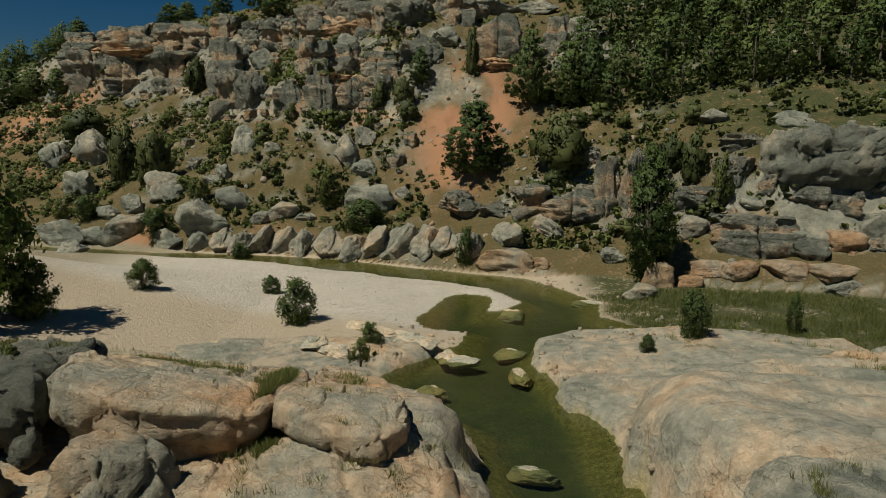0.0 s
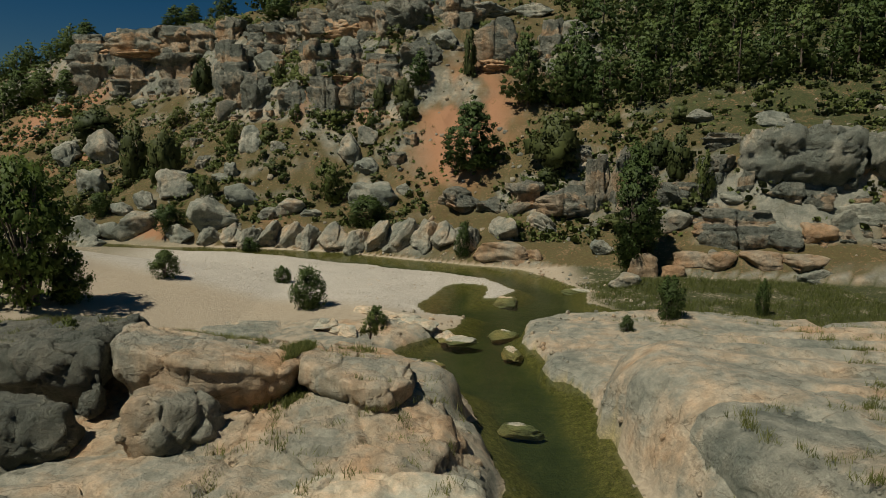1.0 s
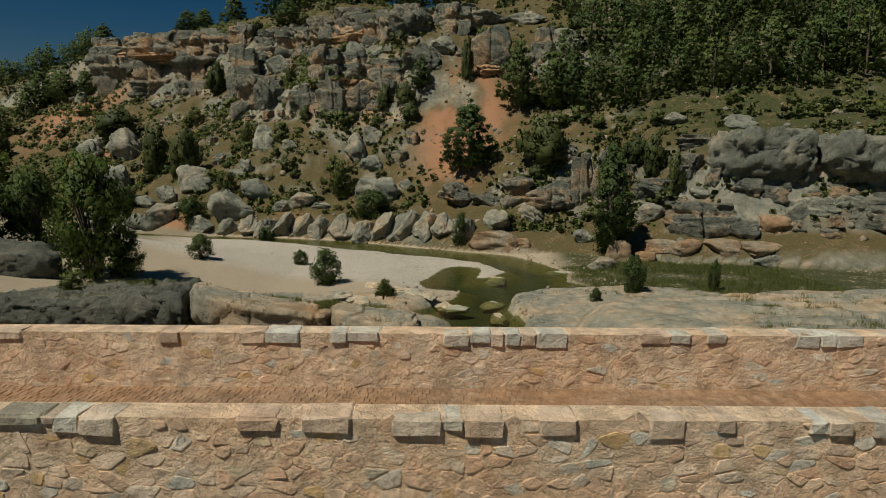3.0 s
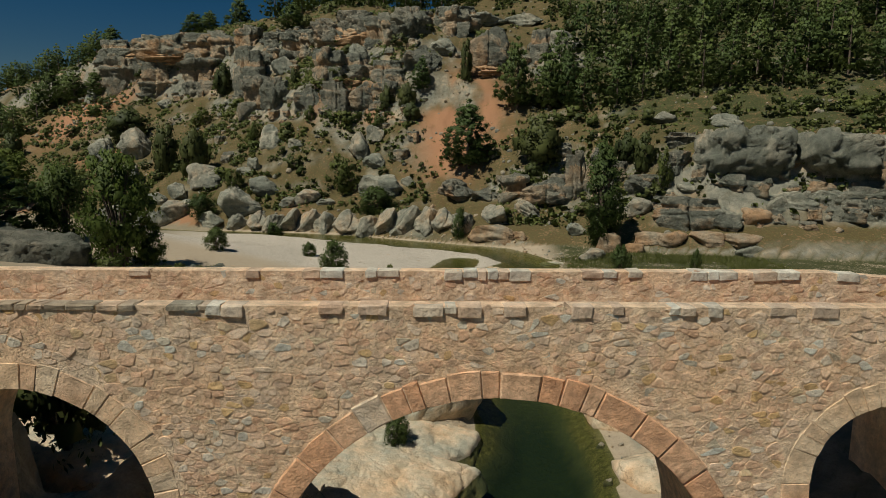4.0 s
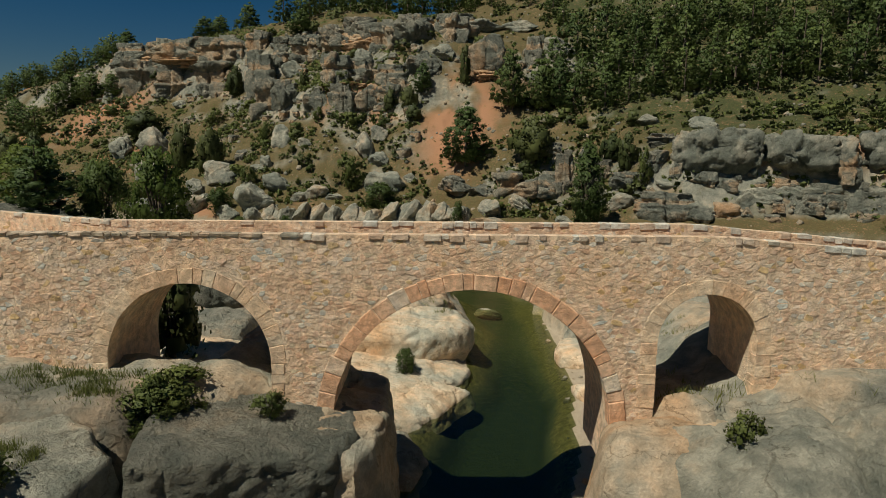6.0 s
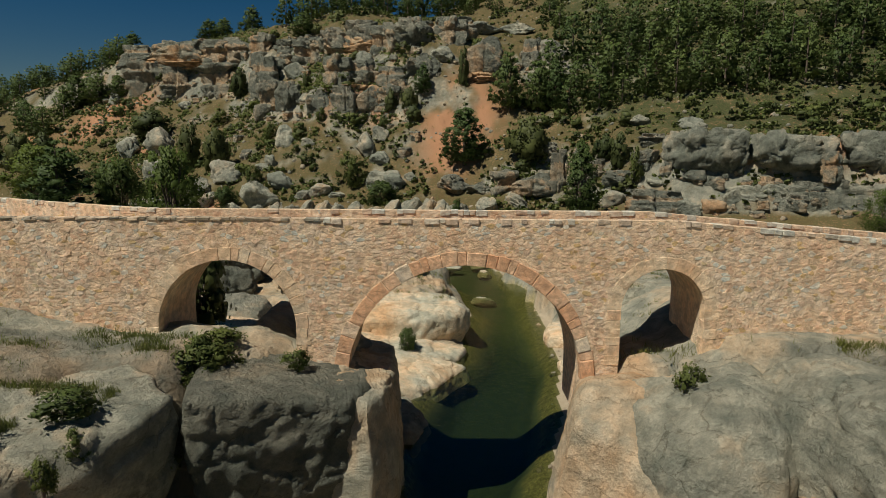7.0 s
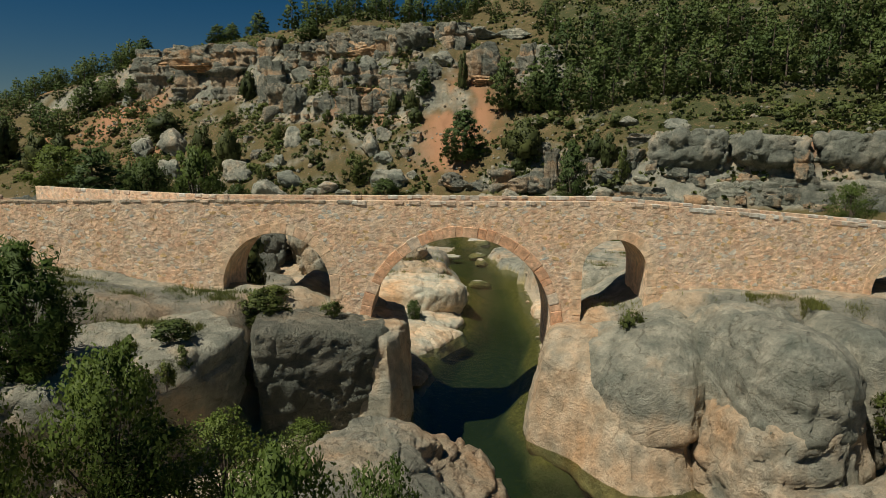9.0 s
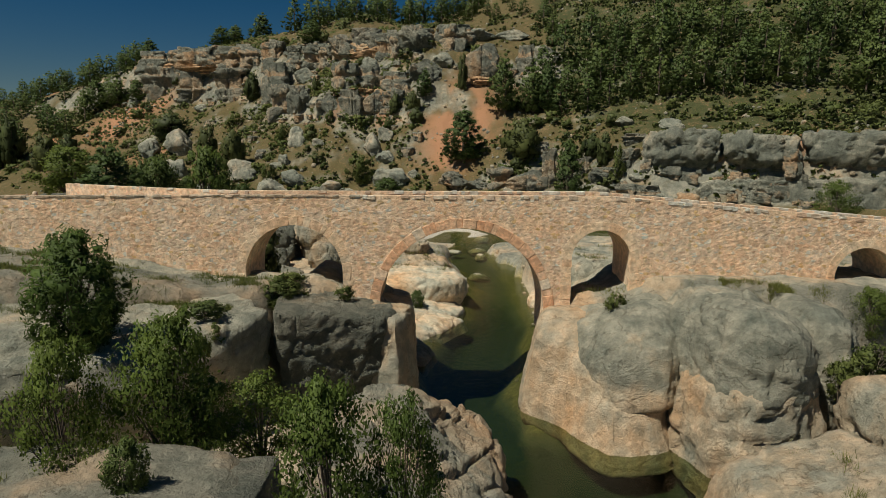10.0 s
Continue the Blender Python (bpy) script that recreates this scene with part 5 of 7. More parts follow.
rock("o", -23.1, 119.3, 24.0, 6.3, 4.9, 8.8, -10, 0)
rock("c", -25.0, 123.2, 30.8, 7.6, 5.9, 8.7, -8, 0)
rock("c", -19.6, 124.3, 31.0, 8.2, 6.4, 8.1, -2, 0)
rock("c", -12.8, 123.2, 29.8, 7.6, 5.9, 6.1, 7, 0)
rock("c", -12.7, 118.4, 24.8, 6.3, 4.9, 6.2, 1, 0)
rock("o", -20.9, 135.4, 41.1, 8.2, 6.4, 8.4, 0, 0)
rock("c", -14.3, 133.3, 40.1, 7.8, 6.1, 8.4, -11, 0)
rock("c", -7.4, 132.1, 41.3, 9.3, 7.3, 8.9, -0, 0)
rock("c", -4.4, 122.8, 32.9, 8.7, 6.8, 8.1, 8, 0)
rock("c", 9.3, 125.1, 34.7, 9.4, 7.3, 10.0, -6, 0)
rock("c", 2.5, 133.9, 42.0, 7.8, 6.1, 7.8, -7, 0)
rock("c", 21.2, 125.9, 35.7, 5.6, 4.4, 9.7, -1, 0)
rock("b", 26.7, 126.0, 36.8, 7.7, 6.1, 6.3, 1, 0)
rock("b", 10.9, 144.5, 44.8, 9.1, 7.2, 4.5, 21, 0)
rock("b", 19.5, 144.4, 44.7, 9.2, 7.3, 3.7, -6, 0)
rock("c", -34.7, 138.5, 37.9, 9.0, 7.0, 6.9, 3, 0)
rock("o", -27.3, 135.3, 39.1, 8.2, 6.4, 7.9, 3, 0)
rock("b", -19.5, 129.2, 34.7, 5.9, 4.7, 5.1, 21, 0)
rock("c", -17.5, 119.0, 24.6, 5.1, 4.0, 6.3, 7, 0)
rock("b", -0.1, 126.2, 35.8, 6.9, 5.4, 6.2, 8, 0)
rock("c", -41.5, 140.8, 36.5, 6.5, 5.0, 5.9, 7, 0)
rock("c", -92.6, 166.9, 39.8, 11.6, 9.0, 7.7, -1, 0)
rock("c", -81.2, 161.6, 39.7, 11.9, 9.2, 7.8, -11, 0)
rock("c", -70.7, 155.8, 39.3, 11.9, 9.3, 8.2, -10, 0)
rock("c", -59.9, 151.8, 39.1, 12.7, 9.8, 8.6, -7, 0)
rock("q", -69.6, 154.9, 36.5, 19.3, 14.9, 3.6, -11, 0)
rock("q", -86.8, 163.6, 37.9, 11.7, 9.1, 2.7, 1, 0)
rock("q", -20.9, 134.9, 39.5, 8.5, 6.6, 4.8, 1, 0)
rock("q", 9.6, 120.9, 29.9, 8.0, 6.2, 2.8, 11, 0)
rock("c", -7.0, 137.1, 43.6, 11.3, 8.8, 5.0, 7, 0)
rock("c", 1.9, 138.1, 43.7, 11.8, 9.2, 6.0, 4, 0)
rock("q", -16.0, 118.7, 24.9, 3.7, 2.9, 5.6, -5, 0)
rock("c", -41.0, 143.0, 39.7, 7.5, 5.9, 4.8, -2, 0)
rock("c", -34.0, 139.4, 39.4, 7.9, 6.2, 4.9, -3, 0)
rock("q", -21.2, 122.5, 28.2, 7.5, 5.9, 1.8, 2, 0)
rock("b", -96.2, 158.7, 27.3, 4.1, 3.3, 5.1, -7, 0)
rock("b", -70.2, 127.5, 14.4, 9.5, 7.5, 8.7, -9, 0)
rock("b", -78.3, 127.9, 12.8, 6.9, 5.5, 8.8, 1, 0)
rock("b", -65.0, 113.0, 8.2, 6.5, 5.1, 7.4, -5, 0)
rock("b", -46.5, 106.0, 8.2, 7.7, 6.1, 6.5, -14, 0)
rock("b", -36.3, 94.2, 3.7, 7.6, 6.0, 6.9, 24, 0)
rock("b", -41.0, 93.1, 1.4, 5.7, 4.5, 3.6, -18, 0)
rock("b", -25.4, 97.3, 4.9, 5.9, 4.7, 3.4, 8, 0)
rock("b", -33.5, 100.8, 6.6, 6.1, 4.8, 4.8, 10, 0)
rock("b", -35.6, 113.6, 15.9, 5.4, 4.3, 6.2, -0, 0)
rock("b", -16.8, 108.3, 14.1, 5.4, 4.3, 7.0, -9, 0)
rock("b", -13.1, 103.9, 11.5, 5.1, 4.1, 4.6, 12, 0)
rock("b", -11.4, 97.0, 7.1, 9.2, 7.3, 6.6, -12, 0)
rock("b", -13.7, 110.3, 16.6, 3.8, 3.0, 4.6, -12, 0)
rock("b", -50.8, 103.0, 5.4, 4.0, 3.2, 4.3, -20, 0)
rock("b", -58.6, 97.4, 1.5, 9.1, 7.2, 5.1, 2, 0)
rock("b", -49.7, 95.8, 1.9, 7.0, 5.6, 5.3, 16, 0)
rock("b", -54.0, 101.8, 4.4, 3.9, 3.1, 2.7, -23, 0)
rock("b", 43.7, 82.5, 18.5, 5.9, 4.7, 2.7, -2, 0)
rock("b", 36.9, 91.0, 19.3, 4.9, 3.9, 2.6, -7, 0)
rock("b", -70.0, 144.1, 24.5, 4.7, 3.7, 3.9, 3, 0)
rock("b", -37.3, 107.0, 10.9, 3.0, 2.4, 3.8, -18, 0)
rock("b", -29.7, 110.8, 15.0, 3.1, 2.5, 2.2, 14, 0)
rock("b", -38.6, 105.8, 9.4, 3.5, 2.8, 2.2, -17, 0)
rock("b", -6.4, 96.9, 8.0, 2.7, 2.2, 2.5, -1, 0)
rock("b", -28.3, 96.4, 4.1, 3.6, 2.9, 2.5, -13, 0)
rock("b", 35.2, 73.6, 8.6, 3.7, 3.0, 2.0, -9, 0)
rock("b", -35.4, 112.8, 15.0, 2.6, 2.1, 3.4, 9, 0)
rock("b", -39.6, 101.4, 6.2, 3.8, 3.0, 3.6, 3, 0)
rock("b", -47.6, 98.0, 3.8, 3.0, 2.4, 2.7, -19, 0)
rock("b", -21.4, 96.5, 4.4, 3.6, 2.9, 2.0, 19, 0)
rock("c", 33.5, 70.7, 5.3, 9.1, 8.3, 5.2, 6, 0)
rock("b", 38.7, 68.2, 5.1, 4.8, 3.8, 2.9, -19, 0)
rock("b", 44.7, 66.6, 6.4, 2.9, 2.3, 3.5, 19, 0)
rock("b", 27.6, 73.3, 5.4, 5.1, 4.1, 3.6, -12, 0)
rock("c", 29.9, 76.6, 8.7, 5.0, 4.6, 3.5, -2, 0)
rock("c", 7.2, 88.9, 6.6, 5.1, 4.7, 3.0, 1, 0)
rock("c", 16.5, 85.5, 7.2, 7.3, 6.6, 4.7, -11, 0)
rock("o", 21.1, 83.5, 9.1, 4.3, 4.0, 9.9, -10, 0)
rock("o", 23.8, 82.2, 9.6, 3.4, 3.1, 9.6, 4, 0)
rock("o", 11.1, 87.3, 7.3, 5.1, 4.7, 5.0, 7, 0)
rock("o", 2.1, 91.3, 6.7, 5.7, 5.2, 4.0, 6, 0)
rock("c", 33.8, 75.7, 11.5, 4.4, 4.0, 4.8, 3, 0)
rock("t", 7.6, 75.9, 1.5, 7.2, 5.6, 3.3, -7, 0)
rock("t", 27.7, 66.9, 2.1, 4.5, 3.5, 2.3, -9, 0)
rock("t", 30.9, 65.8, 2.3, 4.1, 3.2, 2.3, 7, 0)
rock("t", 34.8, 65.0, 2.5, 4.6, 3.6, 2.2, -10, 0)
rock("t", 38.9, 63.9, 2.6, 5.3, 4.2, 2.4, 15, 0)
rock("t", 22.1, 65.5, 1.6, 3.3, 2.6, 3.7, 3, 0)
rock("t", 25.3, 65.4, 1.1, 2.9, 2.3, 1.6, -4, 0)
rock("b", 19.1, 72.0, 2.6, 3.0, 2.4, 2.4, -5, 0)
rock("b", 39.6, 62.3, 1.0, 4.2, 3.3, 2.3, 16, 0)
rock("b", 18.7, 60.8, 0.9, 3.5, 2.8, 1.9, -11, 0)
rock("t", 11.2, 73.9, 1.6, 2.5, 2.0, 1.5, -23, 0)
rock("o", 20.0, 93.1, 13.4, 4.1, 3.8, 3.6, 6, 0)
rock("o", 36.6, 81.5, 15.6, 5.0, 4.6, 2.7, -7, 0)
rock("o", 27.3, 81.5, 10.4, 4.3, 4.0, 4.0, 5, 0)
rock("t", 42.0, 66.9, 5.3, 4.4, 3.5, 3.4, -17, 0)
rock("b", 32.5, 70.0, 5.1, 2.6, 2.1, 2.9, 24, 0)
rock("r", -32.8, 91.5, 1.2, 3.4, 6.0, 4.5, 12, 38)
rock("r", -29.8, 91.2, 1.4, 3.4, 5.9, 4.8, 12, 38)
rock("r", -26.6, 90.6, 1.4, 3.7, 6.5, 5.2, 12, 38)
rock("r", -23.3, 89.8, 1.5, 3.3, 5.8, 5.4, 12, 38)
rock("r", -20.5, 88.8, 1.1, 3.0, 5.2, 4.8, 12, 38)
rock("r", -16.9, 88.6, 1.2, 4.5, 7.9, 5.4, 12, 38)
rock("r", -12.9, 86.3, 1.6, 3.6, 6.2, 5.3, 12, 38)
rock("r", -9.5, 85.0, 1.9, 3.8, 6.7, 5.6, 12, 38)
rock("r", -6.1, 83.7, 2.3, 4.1, 7.2, 6.3, 12, 38)
rock("r", -2.9, 82.1, 2.4, 3.1, 5.3, 5.4, 12, 38)
rock("r", -0.7, 81.2, 2.6, 3.0, 5.3, 5.0, 12, 38)
rock("r", 2.6, 80.0, 2.9, 3.6, 6.3, 5.0, 12, 38)
rock("r", 8.2, 80.9, 3.4, 4.6, 8.0, 3.8, 12, 38)
rock("r", -36.2, 92.0, 1.0, 3.6, 6.3, 3.7, 12, 38)
rock("r", 13.8, 83.0, 3.8, 5.1, 8.8, 2.8, 12, 38)
rock("b", 55.3, 67.5, 11.2, 3.1, 2.5, 3.7, 18, 0)
rock("b", 51.1, 66.4, 7.7, 5.1, 4.1, 3.9, -3, 0)
rock("c", 55.2, 65.1, 7.4, 5.5, 5.0, 4.4, -7, 0)
rock("c", 57.8, 63.2, 7.1, 4.2, 3.8, 5.6, -5, 0)
rock("b", 46.9, 67.4, 7.3, 6.1, 4.8, 3.0, -19, 0)
rock("o", 53.7, 64.5, 6.2, 3.8, 3.5, 3.1, -8, 0)
rock("b", -52.9, 96.4, 1.3, 5.0, 4.0, 3.5, 13, 0)
rock("b", -50.0, 83.8, 1.6, 4.0, 3.2, 2.2, 3, 0)
rock("b", -94.4, 119.0, 5.7, 6.6, 5.2, 8.6, 15, 0)
rock("c", 57.4, 62.9, 11.6, 2.8, 2.6, 4.6, 6, 0)
near_rock(-10.6, -27.6, 2.5, 13.0, 7.8, 6.3, -4, 0.75, ROCK_NEAR_DARK, 559, 46, "broad flat grey rock near the river", 4, 0.7, 0.35)
near_rock(-16.4, 12.4, 1.2, 9.6, 8.6, 5.0, 10, 0.45, ROCK_NEAR_MID, 567, 30, "pale grey rock bench behind the bridge", 5, 0.9, 0.6)
near_rock(-13.6, 4.6, 1.9, 9.0, 6.4, 5.0, -10, 0.5, ROCK_PALE, 568, 30, "pale grey rock bench behind the bridge", 5, 0.9, 0.6)
near_rock(9.4, 8.2, 0.1, 3.0, 3.6, 1.3, 10, 0.4, ROCK_PALE, 569, 30, "low pale rock at the water", 5, 0.5, 0.3)
near_rock(9.6, 15.0, 0.2, 3.4, 5.0, 1.6, -8, 0.4, ROCK_PALE, 570, 30, "low pale rock at the water", 5, 0.5, 0.3)
rock("f", 5.1, 41.1, -0.44, 1.6, 2.9, 1.1, -5)
rock("f", 4.9, 45.8, -0.44, 2.6, 2.1, 1.1, 8)
rock("f", -0.9, 47.0, -0.44, 3.3, 3.8, 1.1, 5)
rock("f", -3.1, 45.7, -0.44, 2.4, 6.2, 1.1, 0)
rock("f", -4.7, 44.0, -0.44, 2.9, 4.8, 1.1, -10)
rock("f", -0.7, 49.9, -0.44, 3.2, 3.5, 1.1, -8)
rock("f", -7.2, 48.1, -0.44, 2.6, 4.5, 1.1, -10)
rock("f", -5.0, 49.9, -0.44, 2.4, 4.2, 1.1, 5)
rock("f", 15.3, 61.0, -0.44, 5.9, 2.8, 1.1, -10)
rock("f", -9.5, 50.0, -0.44, 2.1, 3.9, 1.1, -10)
rock("f", 4.2, 28.2, -0.42, 2.4, 1.0, 1.0, -5)
rock("f", -0.8, 38.4, -0.42, 2.1, 1.4, 1.0, -10)
rock("f", 5.9, 57.3, -0.42, 2.8, 3.0, 1.0, -10)

PLATE_U = np.array([(k * 0.618) % 1 for k in range(16)])
PLATE_Z = np.maximum(ground_height(-9.5 + 11.5 * PLATE_U, 43.2 + 7.0 * np.array([(k * 0.381 + 0.2) % 1 for k in range(16)]) - 1.5 * PLATE_U)[0], -0.15) + 0.02
for k in range(16):
    u = (k * 0.618) % 1
    rock("f", -9.5 + 11.5 * u, 43.2 + 7.0 * ((k * 0.381 + 0.2) % 1) - 1.5 * u, PLATE_Z[k], 1.3 + 1.5 * ((k * 0.73) % 1), 1.2 + 2.4 * ((k * 0.29) % 1), 0.8, 40 * ((k * 0.47) % 1) - 20)


def crags(count, seed):
    """Smaller blocks that fill the steep bands of the hillside."""
    rng = np.random.RandomState(seed)
    n = 40000
    x, y = rng.uniform(-100, 75, n), rng.uniform(58, 170, n)
    z, stone, slope_zone, gravel, water, d = ground_height(x, y)
    e = 1.5
    gx, gy = ground_height(x + e, y)[0] - z, ground_height(x, y + e)[0] - z
    steep = np.hypot(gx, gy) / e
    keep = (np.hypot((x - 3.5) / 9, (y - 108) / 14) > 1) & (d > 0.5) & (d < 62) & (steep > 1.05) & (rng.rand(n) < np.clip(steep - 0.8, 0, 1))
    made = []
    for i in np.where(keep)[0]:
        s = 0.8 + 2.3 * rng.rand() ** 1.6
        if any((x[i] - a) ** 2 + (y[i] - b) ** 2 < (0.55 * (s + r)) ** 2 for a, b, r in made):
            continue
        made.append((x[i], y[i], s))
        face = math.degrees(math.atan2(gy[i], gx[i])) - 90
        rock("s" if rng.rand() < 0.65 else "w", x[i], y[i], z[i] + 0.1 * s, s * rng.uniform(1.1, 1.9), s * 1.2, s * rng.uniform(0.8, 1.3), face + rng.uniform(-10, 10), rng.uniform(-5, 5))
        if len(made) >= count:
            break


crags(300, 9)



# ---- plants ----
def tube(points, radii, sides=7):
    verts, faces = [], []
    for k, (p, r) in enumerate(zip(points, radii)):
        p = Vector(p)
        d = (Vector(points[min(k + 1, len(points) - 1)]) - Vector(points[max(k - 1, 0)])).normalized()
        u = d.orthogonal().normalized()
        v = d.cross(u)
        for i in range(sides):
            a = 2 * math.pi * i / sides
            verts.append(tuple(p + (u * math.cos(a) + v * math.sin(a)) * r))
    for k in range(len(points) - 1):
        for i in range(sides):
            j = (i + 1) % sides
            faces.append((k * sides + i, k * sides + j, (k + 1) * sides + j, (k + 1) * sides + i))
    return verts, faces


def join(pieces):
    verts, faces = [], []
    for v, f in pieces:
        b = len(verts)
        verts += v
        faces += [tuple(b + i for i in q) for q in f]
    return verts, faces


def leaves(centres, radii, count, size, rng, flat=0.75, long=1.6, whole=True):
    """Leaf quads scattered through clumps: count in each, mostly near the clump's outside, with the clumps' soft shading."""
    c = np.repeat(np.asarray(centres, float), count, axis=0)
    r = np.repeat(np.asarray(radii, float), count)
    n = len(c)
    v = rng.normal(size=(n, 3))
    v /= np.linalg.norm(v, axis=1, keepdims=True)
    dist = r * rng.uniform(0.1, 1.0, n) ** 0.5
    p = c + v * dist[:, None] * np.array([1, 1, flat])
    face = v + rng.normal(size=(n, 3)) * 0.5
    face /= np.linalg.norm(face, axis=1, keepdims=True)
    a = np.cross(face, rng.normal(size=(n, 3)))
    a /= np.linalg.norm(a, axis=1, keepdims=True)
    b = np.cross(face, a)
    s = size * rng.uniform(0.6, 1.4, n)[:, None]
    quad = np.stack([p - a * s * long * 0.5, p - b * s * 0.45, p + a * s * long * 0.5, p + b * s * 0.45], 1)
    soft = v * 0.4 + face * 0.25
    if whole:
        out = p - np.mean(centres, axis=0)
        soft = soft + 1.0 * out / (np.linalg.norm(out, axis=1, keepdims=True) + 1e-6)
    else:
        soft = soft + np.array([0, 0, 0.4])
    soft /= np.linalg.norm(soft, axis=1, keepdims=True)
    return quad.reshape(-1, 3), np.arange(4 * n).reshape(-1, 4), np.repeat(soft, 4, axis=0)


def foliage_cores(centres, radii, rng, fine=True):
    """The dense inside of each clump of foliage: a small ragged lump."""
    if fine:
        base = [(sx, sy, sz) for sx in (-1, 1) for sy in (-1, 1) for sz in (-1, 1)]
        quads, axes = [], {}
        for ax in range(3):
            for s in (-2, 2):
                axes[ax, s] = len(base)
                base.append(tuple(s if k == ax else 0 for k in range(3)))
        corner = {c: k for k, c in enumerate(base[:8])}
        for a, b in ((0, 1), (1, 2), (2, 0)):
            c = 3 - a - b
            for sa in (-1, 1):
                for sb in (-1, 1):
                    v = [0, 0, 0]
                    v[a], v[b] = sa, sb
                    v[c] = 1
                    up = corner[tuple(v)]
                    v[c] = -1
                    down = corner[tuple(v)]
                    q = (axes[a, 2 * sa], down, axes[b, 2 * sb], up)
                    quads.append(q if sa * sb > 0 else q[::-1])
    else:
        base = [(x, y, z) for x in (-1, 1) for y in (-1, 1) for z in (-1, 1)]
        quads = [(0, 1, 3, 2), (4, 6, 7, 5), (0, 4, 5, 1), (2, 3, 7, 6), (0, 2, 6, 4), (1, 5, 7, 3)]
    ball = np.array(base, float)
    ball /= np.linalg.norm(ball, axis=1, keepdims=True)
    c, r = np.asarray(centres, float), np.asarray(radii, float)
    n, k = len(c), len(ball)
    shape = ball[None] * rng.uniform(0.65, 1.2, (n, k, 1)) + rng.uniform(-0.12, 0.12, (n, k, 3))
    p = (c[:, None] + shape * r[:, None, None] * np.array([1, 1, 0.85])).reshape(-1, 3)
    f = (np.array(quads)[None] + np.arange(n)[:, None, None] * k).reshape(-1, 4)
    soft = np.tile(ball, (n, 1)) * 0.5
    out = p - c.mean(axis=0)
    soft = soft + 0.9 * out / (np.linalg.norm(out, axis=1, keepdims=True) + 1e-6)
    return p, f, soft / np.linalg.norm(soft, axis=1, keepdims=True)


def both(a, b):
    return np.concatenate([a[0], b[0]]), np.concatenate([a[1], b[1] + len(a[0])]), np.concatenate([a[2], b[2]])


def tree_thing(name, label, category, trunk, crown, bark, leaf, hide=True):
    root = tagged(new(name), label, category)
    if len(trunk) == 3:
        part("trunk", mesh_from("trunk", *trunk[2], bark, True), root)
    tagged(part("branchwork", mesh_from("branchwork", *trunk[:2], bark, True), root), kind="stuff")
    part("crown", mesh_from("crown", crown[0], crown[1], leaf, True, crown[2]), root)
    root.matrix_world = pose(0, 0, -500)
    return root


def pine(seed, wide=0.3, fine=True):
    """A pine 10 m high, to be scaled: limbs in loose whorls carry tufts of needles, broad below and narrowing to the top."""
    rng = np.random.RandomState(seed)
    h = 10.0
    lean = rng.uniform(-0.4, 0.4, 2)
    stem = tube([(0, 0, -0.6), (lean[0] * 0.3, lean[1] * 0.3, h * 0.35), (lean[0], lean[1], h * 0.95)], [0.2, 0.15, 0.03])
    pieces, cs, rs = [], [], []
    foot = rng.uniform(0.04, 0.12)
    whorls = 13 if fine else 9
    heavy = rng.uniform(0, 6.28)
    for k in range(whorls):
        f = foot + (0.93 - foot) * (k + rng.uniform(-0.2, 0.2) + 0.2) / whorls
        reach = wide * h * (1 - f) ** 0.72 * min(1.0, 0.6 + 3 * (f - foot)) * 1.3
        limbs = max(3, int((8 if fine else 6) * (1 - 0.45 * f)))
        for i in range(limbs):
            a = heavy + 2.4 * k + 6.283 * (i + rng.uniform(-0.3, 0.3)) / limbs
            long = reach * rng.uniform(0.7, 1.12) * (1 + 0.18 * math.cos(a - heavy))
            rise = rng.uniform(-0.05, 0.3)
            for share in ((0.5, 0.95) if long > 0.9 else (0.75,)):
                r = long * share
                cs.append((lean[0] * f + r * math.cos(a), lean[1] * f + r * math.sin(a), max(0.25, f * h + rise * r + rng.uniform(-0.15, 0.15))))
                rs.append(rng.uniform(0.5, 0.85) * (1.05 - 0.5 * f) * (1.0 if fine else 1.2))
            if fine:
                pieces.append(tube([(lean[0] * f, lean[1] * f, f * h - 0.25), cs[-1]], [0.05, 0.015], 3))
    cs.append((lean[0], lean[1], h * 0.97))
    rs.append(0.35)
    crown = leaves(cs, [1.25 * r for r in rs], 30 if fine else 8, 0.17 if fine else 0.32, rng, 0.72, 2.4)
    core = foliage_cores(cs, [0.6 * r for r in rs], rng, fine)
    return (*join(pieces), stem), both(core, crown)


def round_crown(seed, h, w, stem, clumps, count, size, spread_r=0.32, low=0.1, long=1.6, tall=1.0, core=0.0):
    """A shrub or broad tree: several stems that fork into clumps of leaves, uneven in outline."""
    rng = np.random.RandomState(seed)
    pieces, cs, rs = [], [], []
    for k in range(clumps):
        a = rng.uniform(0, 6.28)
        f = rng.uniform(low, 1.0)
        bulge = math.sin(math.pi * min(1, (f * 0.82 + 0.13))) ** 0.7
        r = w / 2 * bulge * math.sqrt(rng.uniform(0.1, 1.0)) * rng.uniform(0.7, 1.1)
        c = (r * math.cos(a), r * math.sin(a), f * h * rng.uniform(0.85, 1.03))
        cs.append(c)
        rs.append(w * spread_r * rng.uniform(0.5, 1.0) * (0.6 if f > 0.85 else 1.0))
        if k % 3 == 0:
            mid = (c[0] * 0.35, c[1] * 0.35, c[2] * 0.5)
            pieces.append(tube([(c[0] * 0.05, c[1] * 0.05, -0.3), mid, c], [stem * 0.6, stem * 0.4, stem * 0.1], 4))
    crown = leaves(cs, rs, count, size, rng, tall, long)
    if core:
        crown = both(foliage_cores(cs, [core * r for r in rs], rng, False), crown)
    return join(pieces), crown


